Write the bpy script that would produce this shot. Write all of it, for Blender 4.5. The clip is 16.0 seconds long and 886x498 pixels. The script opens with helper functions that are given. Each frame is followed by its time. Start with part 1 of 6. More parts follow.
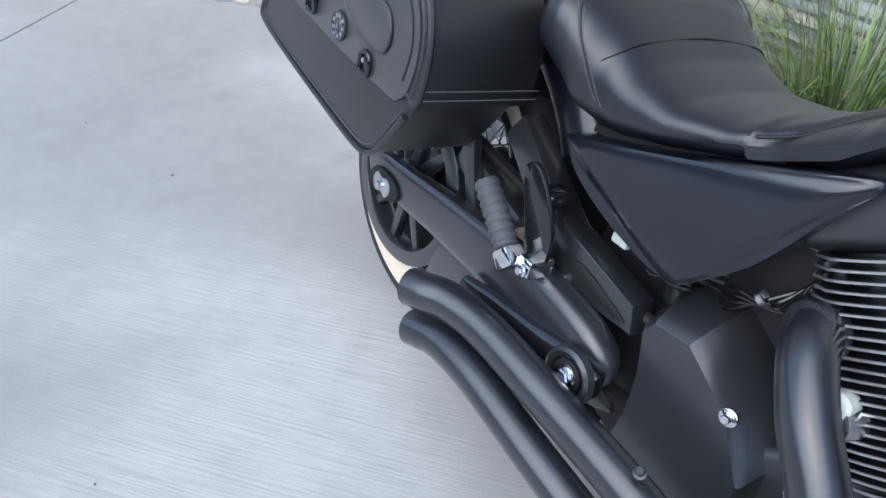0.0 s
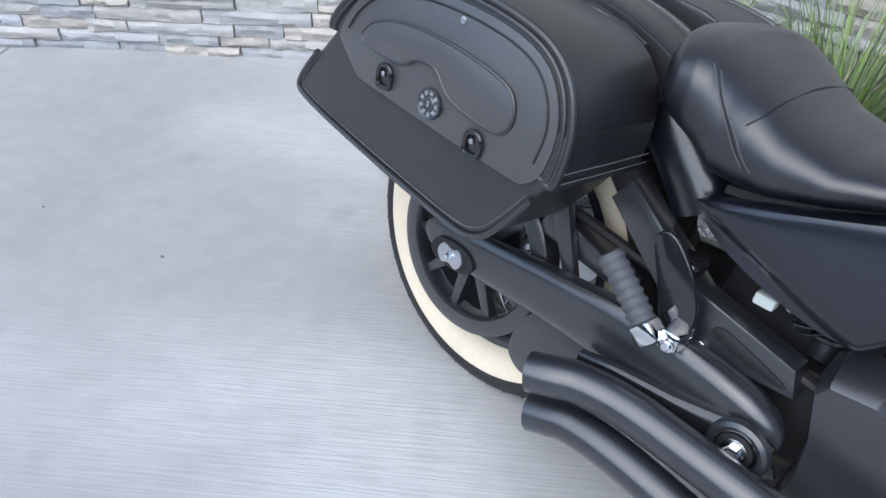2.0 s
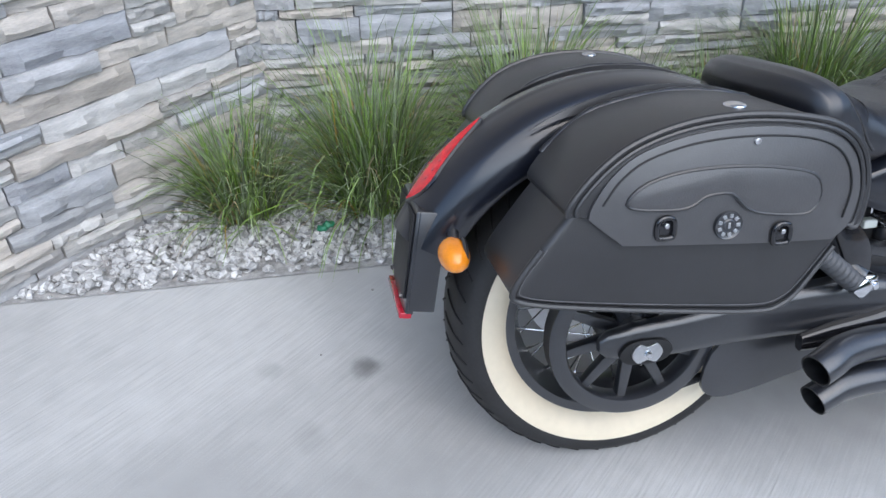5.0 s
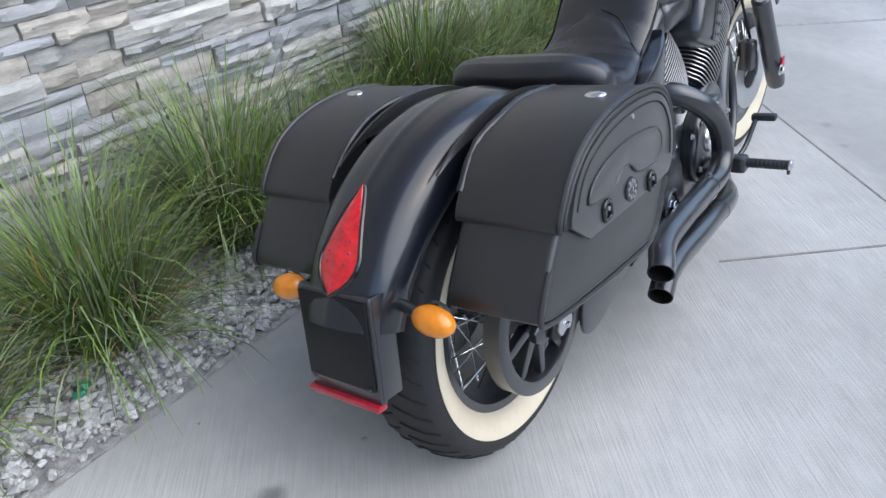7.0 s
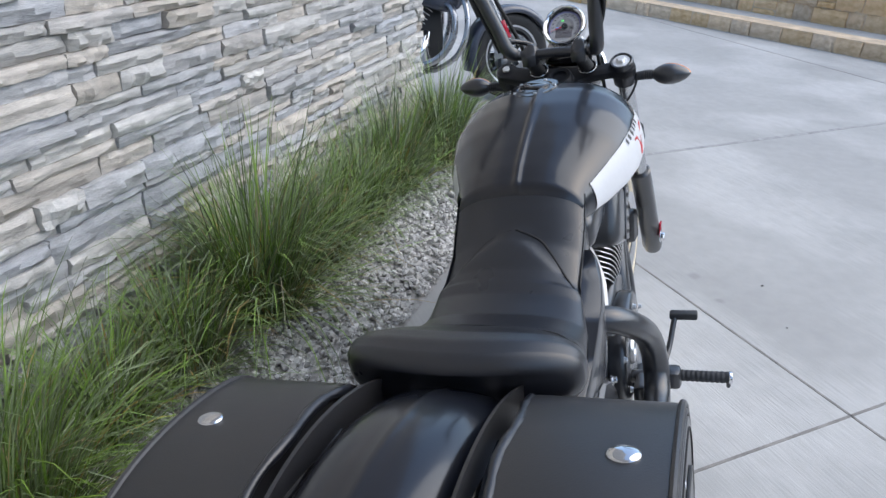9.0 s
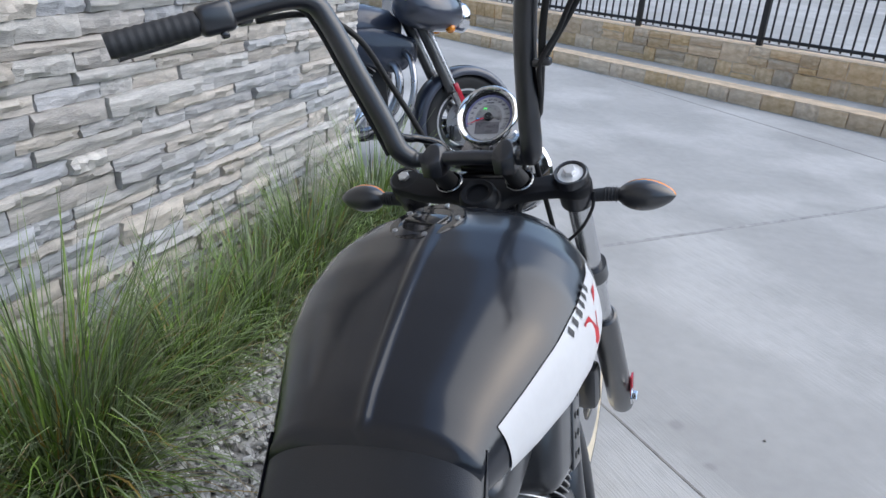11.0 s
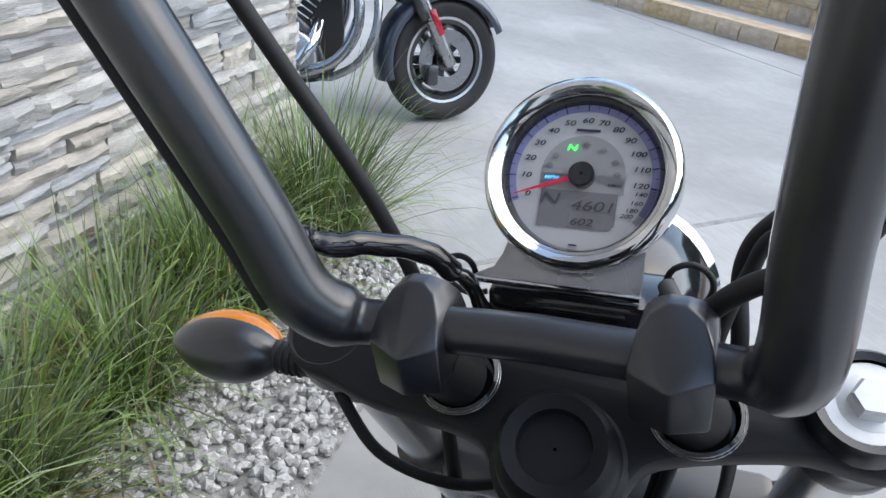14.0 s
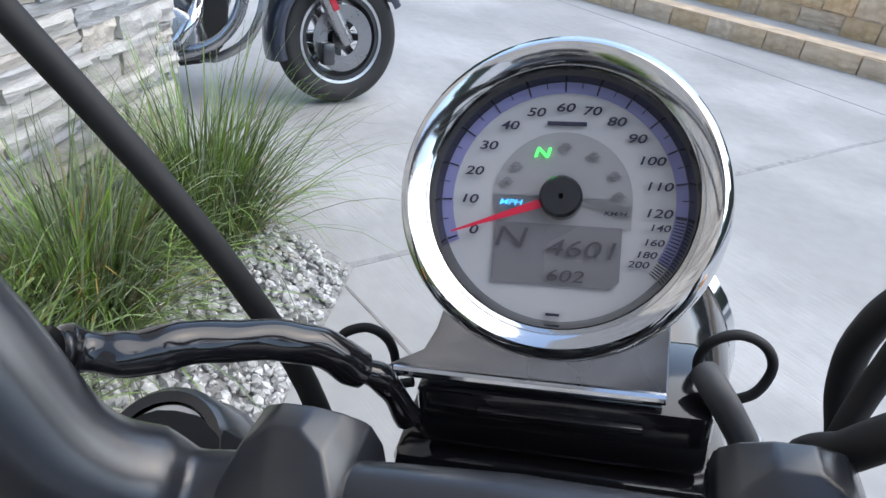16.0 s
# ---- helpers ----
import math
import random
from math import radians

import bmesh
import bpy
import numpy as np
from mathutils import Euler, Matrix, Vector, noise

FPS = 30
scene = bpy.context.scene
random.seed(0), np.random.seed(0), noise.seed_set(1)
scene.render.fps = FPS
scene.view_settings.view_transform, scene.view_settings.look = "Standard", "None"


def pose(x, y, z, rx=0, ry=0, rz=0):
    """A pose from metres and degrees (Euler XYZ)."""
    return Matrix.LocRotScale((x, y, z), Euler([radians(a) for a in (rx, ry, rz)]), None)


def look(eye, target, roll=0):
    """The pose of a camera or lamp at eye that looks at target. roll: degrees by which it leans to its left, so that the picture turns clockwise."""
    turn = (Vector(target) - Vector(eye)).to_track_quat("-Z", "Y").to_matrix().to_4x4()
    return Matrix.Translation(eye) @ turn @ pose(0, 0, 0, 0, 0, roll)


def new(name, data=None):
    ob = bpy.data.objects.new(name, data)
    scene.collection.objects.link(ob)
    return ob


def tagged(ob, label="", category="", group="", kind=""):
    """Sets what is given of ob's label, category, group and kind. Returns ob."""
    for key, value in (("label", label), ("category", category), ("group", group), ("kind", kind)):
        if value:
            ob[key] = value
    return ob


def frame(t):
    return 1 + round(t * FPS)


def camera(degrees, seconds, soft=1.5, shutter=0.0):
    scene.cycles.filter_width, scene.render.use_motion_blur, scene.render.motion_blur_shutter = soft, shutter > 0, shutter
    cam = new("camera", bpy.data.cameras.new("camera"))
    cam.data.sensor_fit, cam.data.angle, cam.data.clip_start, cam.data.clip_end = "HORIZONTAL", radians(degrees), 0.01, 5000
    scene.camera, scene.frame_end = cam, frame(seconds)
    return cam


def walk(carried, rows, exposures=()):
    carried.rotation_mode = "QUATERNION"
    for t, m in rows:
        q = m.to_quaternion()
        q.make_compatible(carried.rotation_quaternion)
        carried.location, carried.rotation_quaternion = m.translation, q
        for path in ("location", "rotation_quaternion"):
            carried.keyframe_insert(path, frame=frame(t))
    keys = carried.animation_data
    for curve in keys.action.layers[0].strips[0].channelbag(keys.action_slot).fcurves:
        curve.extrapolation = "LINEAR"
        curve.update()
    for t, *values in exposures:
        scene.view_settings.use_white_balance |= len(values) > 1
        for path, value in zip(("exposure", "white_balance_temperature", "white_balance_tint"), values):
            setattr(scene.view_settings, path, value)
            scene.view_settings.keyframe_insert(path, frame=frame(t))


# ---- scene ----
cam = camera(63.58, 16.0)
PATH = [
    (0, (0.991, -0.652, 1.103), (-0.299, 0.218, -0.154), 2.37),
    (0.5, (0.98, -0.643, 1.093), (-0.307, 0.231, -0.165), 2.82),
    (1, (0.931, -0.646, 1.096), (-0.315, 0.272, -0.171), 2.20),
    (1.5, (0.808, -0.736, 1.12), (-0.378, 0.27, -0.137), 1.60),
    (2, (0.694, -0.82, 1.136), (-0.434, 0.276, -0.098), 1.65),
    (2.5, (0.563, -0.848, 1.171), (-0.535, 0.317, -0.027), 1.88),
    (3, (0.43, -0.89, 1.221), (-0.57, 0.385, 0.05), 1.51),
    (3.2, (0.35, -0.938, 1.228), (-0.572, 0.401, 0.064), 1.32),
    (5.3, (-0.658, -0.991, 1.268), (-0.153, 0.554, 0.103), 0.16),
    (5.5, (-0.717, -0.955, 1.256), (-0.091, 0.545, 0.091), 0.21),
    (6, (-0.848, -0.84, 1.269), (0.089, 0.493, 0.109), 0.81),
    (6.5, (-0.982, -0.704, 1.292), (0.203, 0.417, 0.135), -0.36),
    (7, (-1.056, -0.575, 1.322), (0.28, 0.379, 0.178), -0.52),
    (7.5, (-0.975, -0.46, 1.34), (0.447, 0.401, 0.228), 0.94),
    (8, (-0.854, -0.35, 1.356), (0.661, 0.411, 0.295), 2.45),
    (8.5, (-0.729, -0.189, 1.38), (0.885, 0.458, 0.391), 2.20),
    (9, (-0.6, -0.094, 1.4), (1.092, 0.453, 0.484), 2.70),
    (9.5, (-0.403, -0.104, 1.413), (1.331, 0.423, 0.569), 3.05),
    (10, (-0.224, -0.086, 1.407), (1.529, 0.443, 0.599), 3.50),
    (12.3, (0.611, 0.047, 1.289), (2.371, 0.524, 0.469), 5.78),
    (12.5, (0.665, 0.082, 1.289), (2.416, 0.555, 0.449), 5.88),
    (13, (0.806, 0.131, 1.268), (2.538, 0.585, 0.376), 6.45),
    (13.5, (0.944, 0.18, 1.24), (2.659, 0.6, 0.301), 7.13),
    (14, (1.023, 0.233, 1.219), (2.732, 0.603, 0.248), 7.69),
    (14.5, (1.081, 0.252, 1.2), (2.797, 0.551, 0.216), 8.45),
    (15, (1.134, 0.258, 1.186), (2.85, 0.494, 0.186), 8.18),
    (15.5, (1.168, 0.266, 1.175), (2.894, 0.437, 0.179), 8.58),
    (16, (1.193, 0.268, 1.165), (2.929, 0.38, 0.179), 8.88),
]
walk(cam, [(t, look(eye, target, roll)) for t, eye, target, roll in PATH], [(0.0, 1.2, 6930, 8), (1.5, 1.26, 6930, 8), (3.0, 1.18, 6930, 8), (5.5, 1.16, 7080, 9), (7.0, 1.12, 7220, 9), (8.5, 1.1, 7380, 9), (10.0, 0.92, 7420, 10), (12.5, 1.04, 7420, 8), (14.0, 1.22, 7600, 8), (16.0, 1.28, 7480, 9)])

# ---- world and light ----
world = bpy.data.worlds.new("world")
scene.world = world
world.use_nodes = True
wn, wl = world.node_tree.nodes, world.node_tree.links
sky = wn.new("ShaderNodeTexSky")
sky.sky_type, sky.sun_disc = "NISHITA", False
sky.sun_elevation, sky.sun_rotation = radians(51), radians(164)
sky.air_density, sky.dust_density, sky.ozone_density = 1.0, 0.9, 2.2
wn["Background"].inputs["Strength"].default_value = 0.16
wl.new(sky.outputs[0], wn["Background"].inputs["Color"])
sun_data = bpy.data.lights.new("sun", "SUN")
sun_data.energy, sun_data.angle, sun_data.color = 1.0, radians(80), (0.92, 0.96, 1.0)
sun = new("sun", sun_data)
sun.matrix_world = look((0.9, -3.1, 4.0), (0, 0, 0))

# ---- materials ----


def material(name, base, rough=0.5, metal=0.0, vary=0.15, scale=8.0, fine=90.0, bump=0.1, bump_dist=0.002,
             coat=0.0, coat_rough=0.08, coat_ior=1.5, spec=0.5, second=None, random_amount=0.0, rough_vary=0.08, island=0.0, sat_range=(0.55, 1.5)):
    """A principled surface with colour and gloss that vary at two scales, and a fine relief."""
    m = bpy.data.materials.new(name)
    m.use_nodes = True
    n, l = m.node_tree.nodes, m.node_tree.links
    p = n["Principled BSDF"]
    tc = n.new("ShaderNodeTexCoord")
    big, small = n.new("ShaderNodeTexNoise"), n.new("ShaderNodeTexNoise")
    big.inputs["Scale"].default_value, big.inputs["Detail"].default_value = scale, 4
    small.inputs["Scale"].default_value, small.inputs["Detail"].default_value = fine, 3
    for t in (big, small):
        l.new(tc.outputs["Object"], t.inputs["Vector"])
    mix = n.new("ShaderNodeMix")
    mix.data_type = "RGBA"
    two = second or tuple(min(1.0, c * (1 + 2 * vary)) for c in base)
    mix.inputs[6].default_value = (*[c * (1 - vary) for c in base], 1)
    mix.inputs[7].default_value = (*two, 1)
    add = n.new("ShaderNodeMath")
    add.operation = "MULTIPLY_ADD"
    l.new(small.outputs[0], add.inputs[0])
    add.inputs[1].default_value = 0.45
    l.new(big.outputs[0], add.inputs[2])
    ramp = n.new("ShaderNodeMapRange")
    ramp.inputs[1].default_value, ramp.inputs[2].default_value = 0.45, 1.0
    l.new(add.outputs[0], ramp.inputs[0])
    l.new(ramp.outputs[0], mix.inputs[0])
    colour = mix.outputs[2]
    if random_amount or island:
        if island:
            geo = n.new("ShaderNodeNewGeometry")
            source, amount = geo.outputs["Random Per Island"], island
        else:
            info = n.new("ShaderNodeObjectInfo")
            source, amount = info.outputs["Random"], random_amount
        hsv = n.new("ShaderNodeHueSaturation")
        val = n.new("ShaderNodeMapRange")
        val.inputs[3].default_value, val.inputs[4].default_value = 1 - amount, 1 + amount
        l.new(source, val.inputs[0])
        l.new(val.outputs[0], hsv.inputs["Value"])
        hue = n.new("ShaderNodeMath")
        hue.operation = "MULTIPLY"
        hue.inputs[1].default_value = 7.31
        l.new(source, hue.inputs[0])
        fr = n.new("ShaderNodeMath")
        fr.operation = "FRACT"
        l.new(hue.outputs[0], fr.inputs[0])
        sat = n.new("ShaderNodeMapRange")
        sat.inputs[3].default_value, sat.inputs[4].default_value = sat_range
        l.new(fr.outputs[0], sat.inputs[0])
        l.new(sat.outputs[0], hsv.inputs["Saturation"])
        l.new(colour, hsv.inputs["Color"])
        colour = hsv.outputs[0]
    l.new(colour, p.inputs["Base Color"])
    rr = n.new("ShaderNodeMapRange")
    rr.inputs[3].default_value, rr.inputs[4].default_value = max(0.02, rough - rough_vary), min(1.0, rough + rough_vary)
    l.new(big.outputs[0], rr.inputs[0])
    l.new(rr.outputs[0], p.inputs["Roughness"])
    p.inputs["Metallic"].default_value = metal
    p.inputs["Coat Weight"].default_value = coat
    p.inputs["Coat Roughness"].default_value = coat_rough
    p.inputs["Coat IOR"].default_value = coat_ior
    p.inputs["Specular IOR Level"].default_value = spec
    if bump:
        b = n.new("ShaderNodeBump")
        b.inputs["Strength"].default_value, b.inputs["Distance"].default_value = bump, bump_dist
        l.new(add.outputs[0], b.inputs["Height"])
        l.new(b.outputs[0], p.inputs["Normal"])
    return m


def leather(name, base, grain=420.0, rough=0.5, spec=0.5, coat=0.0):
    m = material(name, base, rough, vary=0.12, scale=6, fine=60, bump=0.0, spec=spec, coat=coat, coat_rough=0.32, coat_ior=1.6)
    n, l = m.node_tree.nodes, m.node_tree.links
    v = n.new("ShaderNodeTexVoronoi")
    v.inputs["Scale"].default_value = grain
    tc = n.new("ShaderNodeTexCoord")
    l.new(tc.outputs["Object"], v.inputs["Vector"])
    b = n.new("ShaderNodeBump")
    b.inputs["Strength"].default_value, b.inputs["Distance"].default_value = 0.35, 0.0006
    l.new(v.outputs["Distance"], b.inputs["Height"])
    l.new(b.outputs[0], n["Principled BSDF"].inputs["Normal"])
    return m


OIL_SPOTS = [(-0.489, 0.282, 0.05, 0.72), (-0.727, 0.318, 0.04, 0.86), (-0.488, 0.289, 0.05, 0.78), (2.178, -0.284, 0.035, 0.8), (2.007, -0.383, 0.025, 0.8), (-0.483, 0.296, 0.035, 0.8), (-0.637, 0.087, 0.05, 0.88), (-1.173, -0.084, 0.05, 0.9)]


def brushed_concrete(name, base):
    """Broom-finished concrete: fine strokes across the slab, cloudy stains, small pits."""
    m = material(name, base, 0.85, vary=0.10, scale=1.1, fine=14, bump=0.0, rough_vary=0.05)
    n, l = m.node_tree.nodes, m.node_tree.links
    tc = n.new("ShaderNodeTexCoord")
    mp = n.new("ShaderNodeMapping")
    mp.vector_type = "TEXTURE"
    mp.inputs["Rotation"].default_value = (0, 0, radians(41.5))
    mp.inputs["Scale"].default_value = (1 / 6.5, 1 / 185.0, 1.0)
    l.new(tc.outputs["Object"], mp.inputs["Vector"])
    st = n.new("ShaderNodeTexNoise")
    st.inputs["Scale"].default_value, st.inputs["Detail"].default_value = 1.0, 4
    l.new(mp.outputs[0], st.inputs["Vector"])
    grain = n.new("ShaderNodeTexNoise")
    grain.inputs["Scale"].default_value, grain.inputs["Detail"].default_value = 260, 2
    l.new(tc.outputs["Object"], grain.inputs["Vector"])
    patch = n.new("ShaderNodeTexNoise")
    patch.inputs["Scale"].default_value, patch.inputs["Detail"].default_value = 0.9, 2
    l.new(tc.outputs["Object"], patch.inputs["Vector"])
    pr = n.new("ShaderNodeMapRange")
    pr.inputs[1].default_value, pr.inputs[2].default_value = 0.4, 0.62
    l.new(patch.outputs[0], pr.inputs[0])
    stroke = n.new("ShaderNodeMath")
    stroke.operation = "MULTIPLY"
    l.new(st.outputs[0], stroke.inputs[0])
    l.new(pr.outputs[0], stroke.inputs[1])
    h = n.new("ShaderNodeMath")
    h.operation = "MULTIPLY_ADD"
    l.new(grain.outputs[0], h.inputs[0])
    h.inputs[1].default_value = 0.25
    l.new(stroke.outputs[0], h.inputs[2])
    b = n.new("ShaderNodeBump")
    b.inputs["Strength"].default_value, b.inputs["Distance"].default_value = 0.55, 0.0035
    l.new(h.outputs[0], b.inputs["Height"])
    p = n["Principled BSDF"]
    l.new(b.outputs[0], p.inputs["Normal"])
    old = p.inputs["Base Color"].links[0].from_socket
    tint = n.new("ShaderNodeMix")
    tint.data_type, tint.blend_type = "RGBA", "MULTIPLY"
    tint.inputs[0].default_value = 1.0
    l.new(old, tint.inputs[6])
    tr = n.new("ShaderNodeMapRange")
    tr.inputs[1].default_value, tr.inputs[2].default_value = 0.3, 0.7
    tr.inputs[3].default_value, tr.inputs[4].default_value = 0.83, 1.08
    l.new(h.outputs[0], tr.inputs[0])
    comb = n.new("ShaderNodeCombineColor")
    for i in range(3):
        l.new(tr.outputs[0], comb.inputs[i])
    l.new(comb.outputs[0], tint.inputs[7])
    # faint oil smudges here and there
    blot = n.new("ShaderNodeTexNoise")
    blot.inputs["Scale"].default_value, blot.inputs["Detail"].default_value = 2.3, 3
    l.new(tc.outputs["Object"], blot.inputs["Vector"])
    br = n.new("ShaderNodeMapRange")
    br.inputs[1].default_value, br.inputs[2].default_value = 0.62, 0.78
    br.inputs[3].default_value, br.inputs[4].default_value = 1.0, 0.86
    l.new(blot.outputs[0], br.inputs[0])
    spot = n.new("ShaderNodeMix")
    spot.data_type, spot.blend_type = "RGBA", "MULTIPLY"
    spot.inputs[0].default_value = 1.0
    comb2 = n.new("ShaderNodeCombineColor")
    for i in range(3):
        l.new(br.outputs[0], comb2.inputs[i])
    l.new(tint.outputs[2], spot.inputs[6])
    l.new(comb2.outputs[0], spot.inputs[7])
    colour = spot.outputs[2]
    warp = n.new("ShaderNodeTexNoise")
    warp.inputs["Scale"].default_value, warp.inputs["Detail"].default_value = 18.0, 3
    l.new(tc.outputs["Object"], warp.inputs["Vector"])
    for x, y, r, dark in OIL_SPOTS:
        dist = n.new("ShaderNodeVectorMath")
        dist.operation = "DISTANCE"
        dist.inputs[1].default_value = (x, y, 0.0)
        l.new(tc.outputs["Object"], dist.inputs[0])
        rag = n.new("ShaderNodeMath")
        rag.operation = "MULTIPLY_ADD"
        l.new(warp.outputs[0], rag.inputs[0])
        rag.inputs[1].default_value = 0.9 * r
        l.new(dist.outputs["Value"], rag.inputs[2])
        fade = n.new("ShaderNodeMapRange")
        fade.interpolation_type = "SMOOTHSTEP"
        fade.inputs[1].default_value, fade.inputs[2].default_value = 0.7 * r, 1.5 * r
        fade.inputs[3].default_value, fade.inputs[4].default_value = dark, 1.0
        l.new(rag.outputs[0], fade.inputs[0])
        mul = n.new("ShaderNodeMix")
        mul.data_type, mul.blend_type = "RGBA", "MULTIPLY"
        mul.inputs[0].default_value = 1.0
        grey = n.new("ShaderNodeCombineColor")
        for i in range(3):
            l.new(fade.outputs[0], grey.inputs[i])
        l.new(colour, mul.inputs[6])
        l.new(grey.outputs[0], mul.inputs[7])
        colour = mul.outputs[2]
    l.new(colour, p.inputs["Base Color"])
    return m


MATTE = material("matte_black_paint", (0.006, 0.0078, 0.0135), 0.36, 0.0, spec=0.25, vary=0.15, scale=5, fine=400, bump=0.02, bump_dist=0.0004, coat=1.0, coat_rough=0.15, coat_ior=1.55, rough_vary=0.05)
SATIN = material("satin_black_metal", (0.019, 0.0205, 0.025), 0.4, 0.1, vary=0.2, scale=9, fine=300, bump=0.05, bump_dist=0.0006, coat=1.0, coat_rough=0.22, coat_ior=1.6)
TRIM = material("black_bar_paint", (0.008, 0.0095, 0.0145), 0.42, vary=0.2, scale=9, fine=300, bump=0.03, bump_dist=0.0005, coat=1.0, coat_rough=0.24, coat_ior=1.58)
CAST = material("dark_cast_clamp", (0.006, 0.0068, 0.0095), 0.5, vary=0.2, scale=12, fine=260, bump=0.06, bump_dist=0.0006, spec=0.35)
ALU = material("brushed_alloy", (0.82, 0.83, 0.84), 0.42, 0.55, vary=0.06, fine=160, bump=0.05, bump_dist=0.0004)
GLOSS = material("gloss_black", (0.01, 0.01, 0.012), 0.12, vary=0.2, scale=9, fine=300, bump=0.0, coat=0.6, rough_vary=0.04)
PIPE = material("black_ceramic_pipe", (0.021, 0.023, 0.029), 0.36, 0.3, vary=0.25, scale=12, fine=250, bump=0.03, bump_dist=0.0005, coat=1.0, coat_rough=0.24, coat_ior=1.6)
PEGRUBBER = material("peg_rubber", (0.065, 0.068, 0.074), 0.55, vary=0.2, scale=14, fine=200, bump=0.1, bump_dist=0.0008)
RUBBER = material("tyre_rubber", (0.012, 0.012, 0.013), 0.62, vary=0.3, scale=14, fine=160, bump=0.15, bump_dist=0.001)
GRIPRUBBER = material("grip_rubber", (0.028, 0.03, 0.034), 0.55, vary=0.2, scale=14, fine=200, bump=0.1, bump_dist=0.0008)
WHITEWALL = material("whitewall_rubber", (0.72, 0.635, 0.49), 0.6, vary=0.05, scale=9, fine=60, bump=0.05)
LEATHER = leather("bag_leather", (0.0165, 0.0165, 0.0185), 520, 0.42, 0.6, 0.4)
YOKE_LEATHER = leather("smooth_yoke_leather", (0.05, 0.05, 0.053), 380, 0.34, 0.9, 0.3)
SEATLEATHER = leather("seat_vinyl", (0.009, 0.0105, 0.0155), 700, 0.3, 0.7, 0.3)
STITCH = material("grey_thread", (0.09, 0.09, 0.095), 0.7, bump=0.0)
CHROME = material("chrome", (0.75, 0.76, 0.78), 0.09, 1.0, vary=0.03, bump=0.0, rough_vary=0.04)
STEEL = material("bare_steel", (0.62, 0.63, 0.65), 0.3, 1.0, vary=0.1, fine=120, bump=0.05, bump_dist=0.0005)
FINEDGE = material("machined_fin_edge", (0.62, 0.62, 0.63), 0.35, 0.8, vary=0.05, fine=200, bump=0.03, bump_dist=0.0005)
TUBE = material("fork_tube_steel", (0.6, 0.61, 0.63), 0.22, 0.9, vary=0.05, bump=0.0)
AMBER = material("amber_lens", (0.85, 0.25, 0.012), 0.15, vary=0.15, scale=40, fine=300, bump=0.15, bump_dist=0.001, coat=0.8)
RED = material("red_lens", (0.62, 0.012, 0.022), 0.12, vary=0.25, scale=55, fine=220, bump=0.2, bump_dist=0.001, coat=0.8)
REFLECTOR = material("red_reflector", (0.42, 0.012, 0.03), 0.2, vary=0.2, scale=60, fine=400, bump=0.1, coat=0.6)
WHITEPAINT = material("white_tank_panel", (0.66, 0.67, 0.69), 0.35, vary=0.03, bump=0.0)
PALEPLASTIC = material("pale_plastic", (0.62, 0.66, 0.62), 0.45, vary=0.06, bump=0.0)
PEWTER = material("dull_bright_metal", (0.42, 0.42, 0.44), 0.28, 1.0, vary=0.1, fine=120, bump=0.03, bump_dist=0.0005)
# near-black for inner parts; on slots, holes and grooves it stands for their shade
DARK = material("dark_underside", (0.008, 0.008, 0.009), 0.6, vary=0.3, bump=0.05)
BARE = brushed_concrete("broom_finished_concrete", (0.425, 0.425, 0.42))
JOINT = material("joint_filler", (0.22, 0.21, 0.2), 0.9, vary=0.25, scale=20, fine=200, bump=0.3)

# ---- mesh helpers: each gives vertices and faces ----
V = Vector


def link_mesh(vf, sharp=35.0, name="mesh"):
    me = bpy.data.meshes.new(name)
    me.from_pydata([tuple(v) for v in vf[0]], [], vf[1])
    me.polygons.foreach_set("use_smooth", [True] * len(me.polygons))
    me.update()
    me.set_sharp_from_angle(angle=radians(sharp))
    return me


def part(name, vf, mat, parent, label="", sharp=35.0, m=None):
    """One mesh object under a thing or under a part."""
    me = vf if isinstance(vf, bpy.types.Mesh) else link_mesh(vf, sharp, name)
    if not me.materials:
        me.materials.append(mat)
    ob = new(name, me)
    ob.parent = parent
    if m is not None:
        ob.matrix_basis = m
    if label:
        ob["label"] = label
    return ob


def thing(name, label, category, m=None, group="", kind=""):
    ob = tagged(new(name), label, category, group, kind)
    if m is not None:
        ob.matrix_basis = m
    return ob


def join(*vfs):
    vs, fs = [], []
    for v, f in vfs:
        k = len(vs)
        vs += [tuple(p) for p in v]
        fs += [tuple(i + k for i in q) for q in f]
    return vs, fs


def tf(vf, m):
    return [m @ V(p) for p in vf[0]], vf[1]


def mirror(vf):
    return [(p[0], -p[1], p[2]) for p in vf[0]], [tuple(reversed(q)) for q in vf[1]]


def from_bm(bm):
    bm.verts.index_update()
    out = [v.co.copy() for v in bm.verts], [tuple(v.index for v in f.verts) for f in bm.faces]
    bm.free()
    return out


def box(c, s, bev=0.003, segs=2):
    bm = bmesh.new()
    bmesh.ops.create_cube(bm, size=1.0)
    for v in bm.verts:
        v.co = V((v.co.x * s[0] + c[0], v.co.y * s[1] + c[1], v.co.z * s[2] + c[2]))
    if bev:
        bmesh.ops.bevel(bm, geom=list(bm.edges), offset=min(bev, 0.45 * min(s)), segments=segs, profile=0.5, affect="EDGES")
    return from_bm(bm)


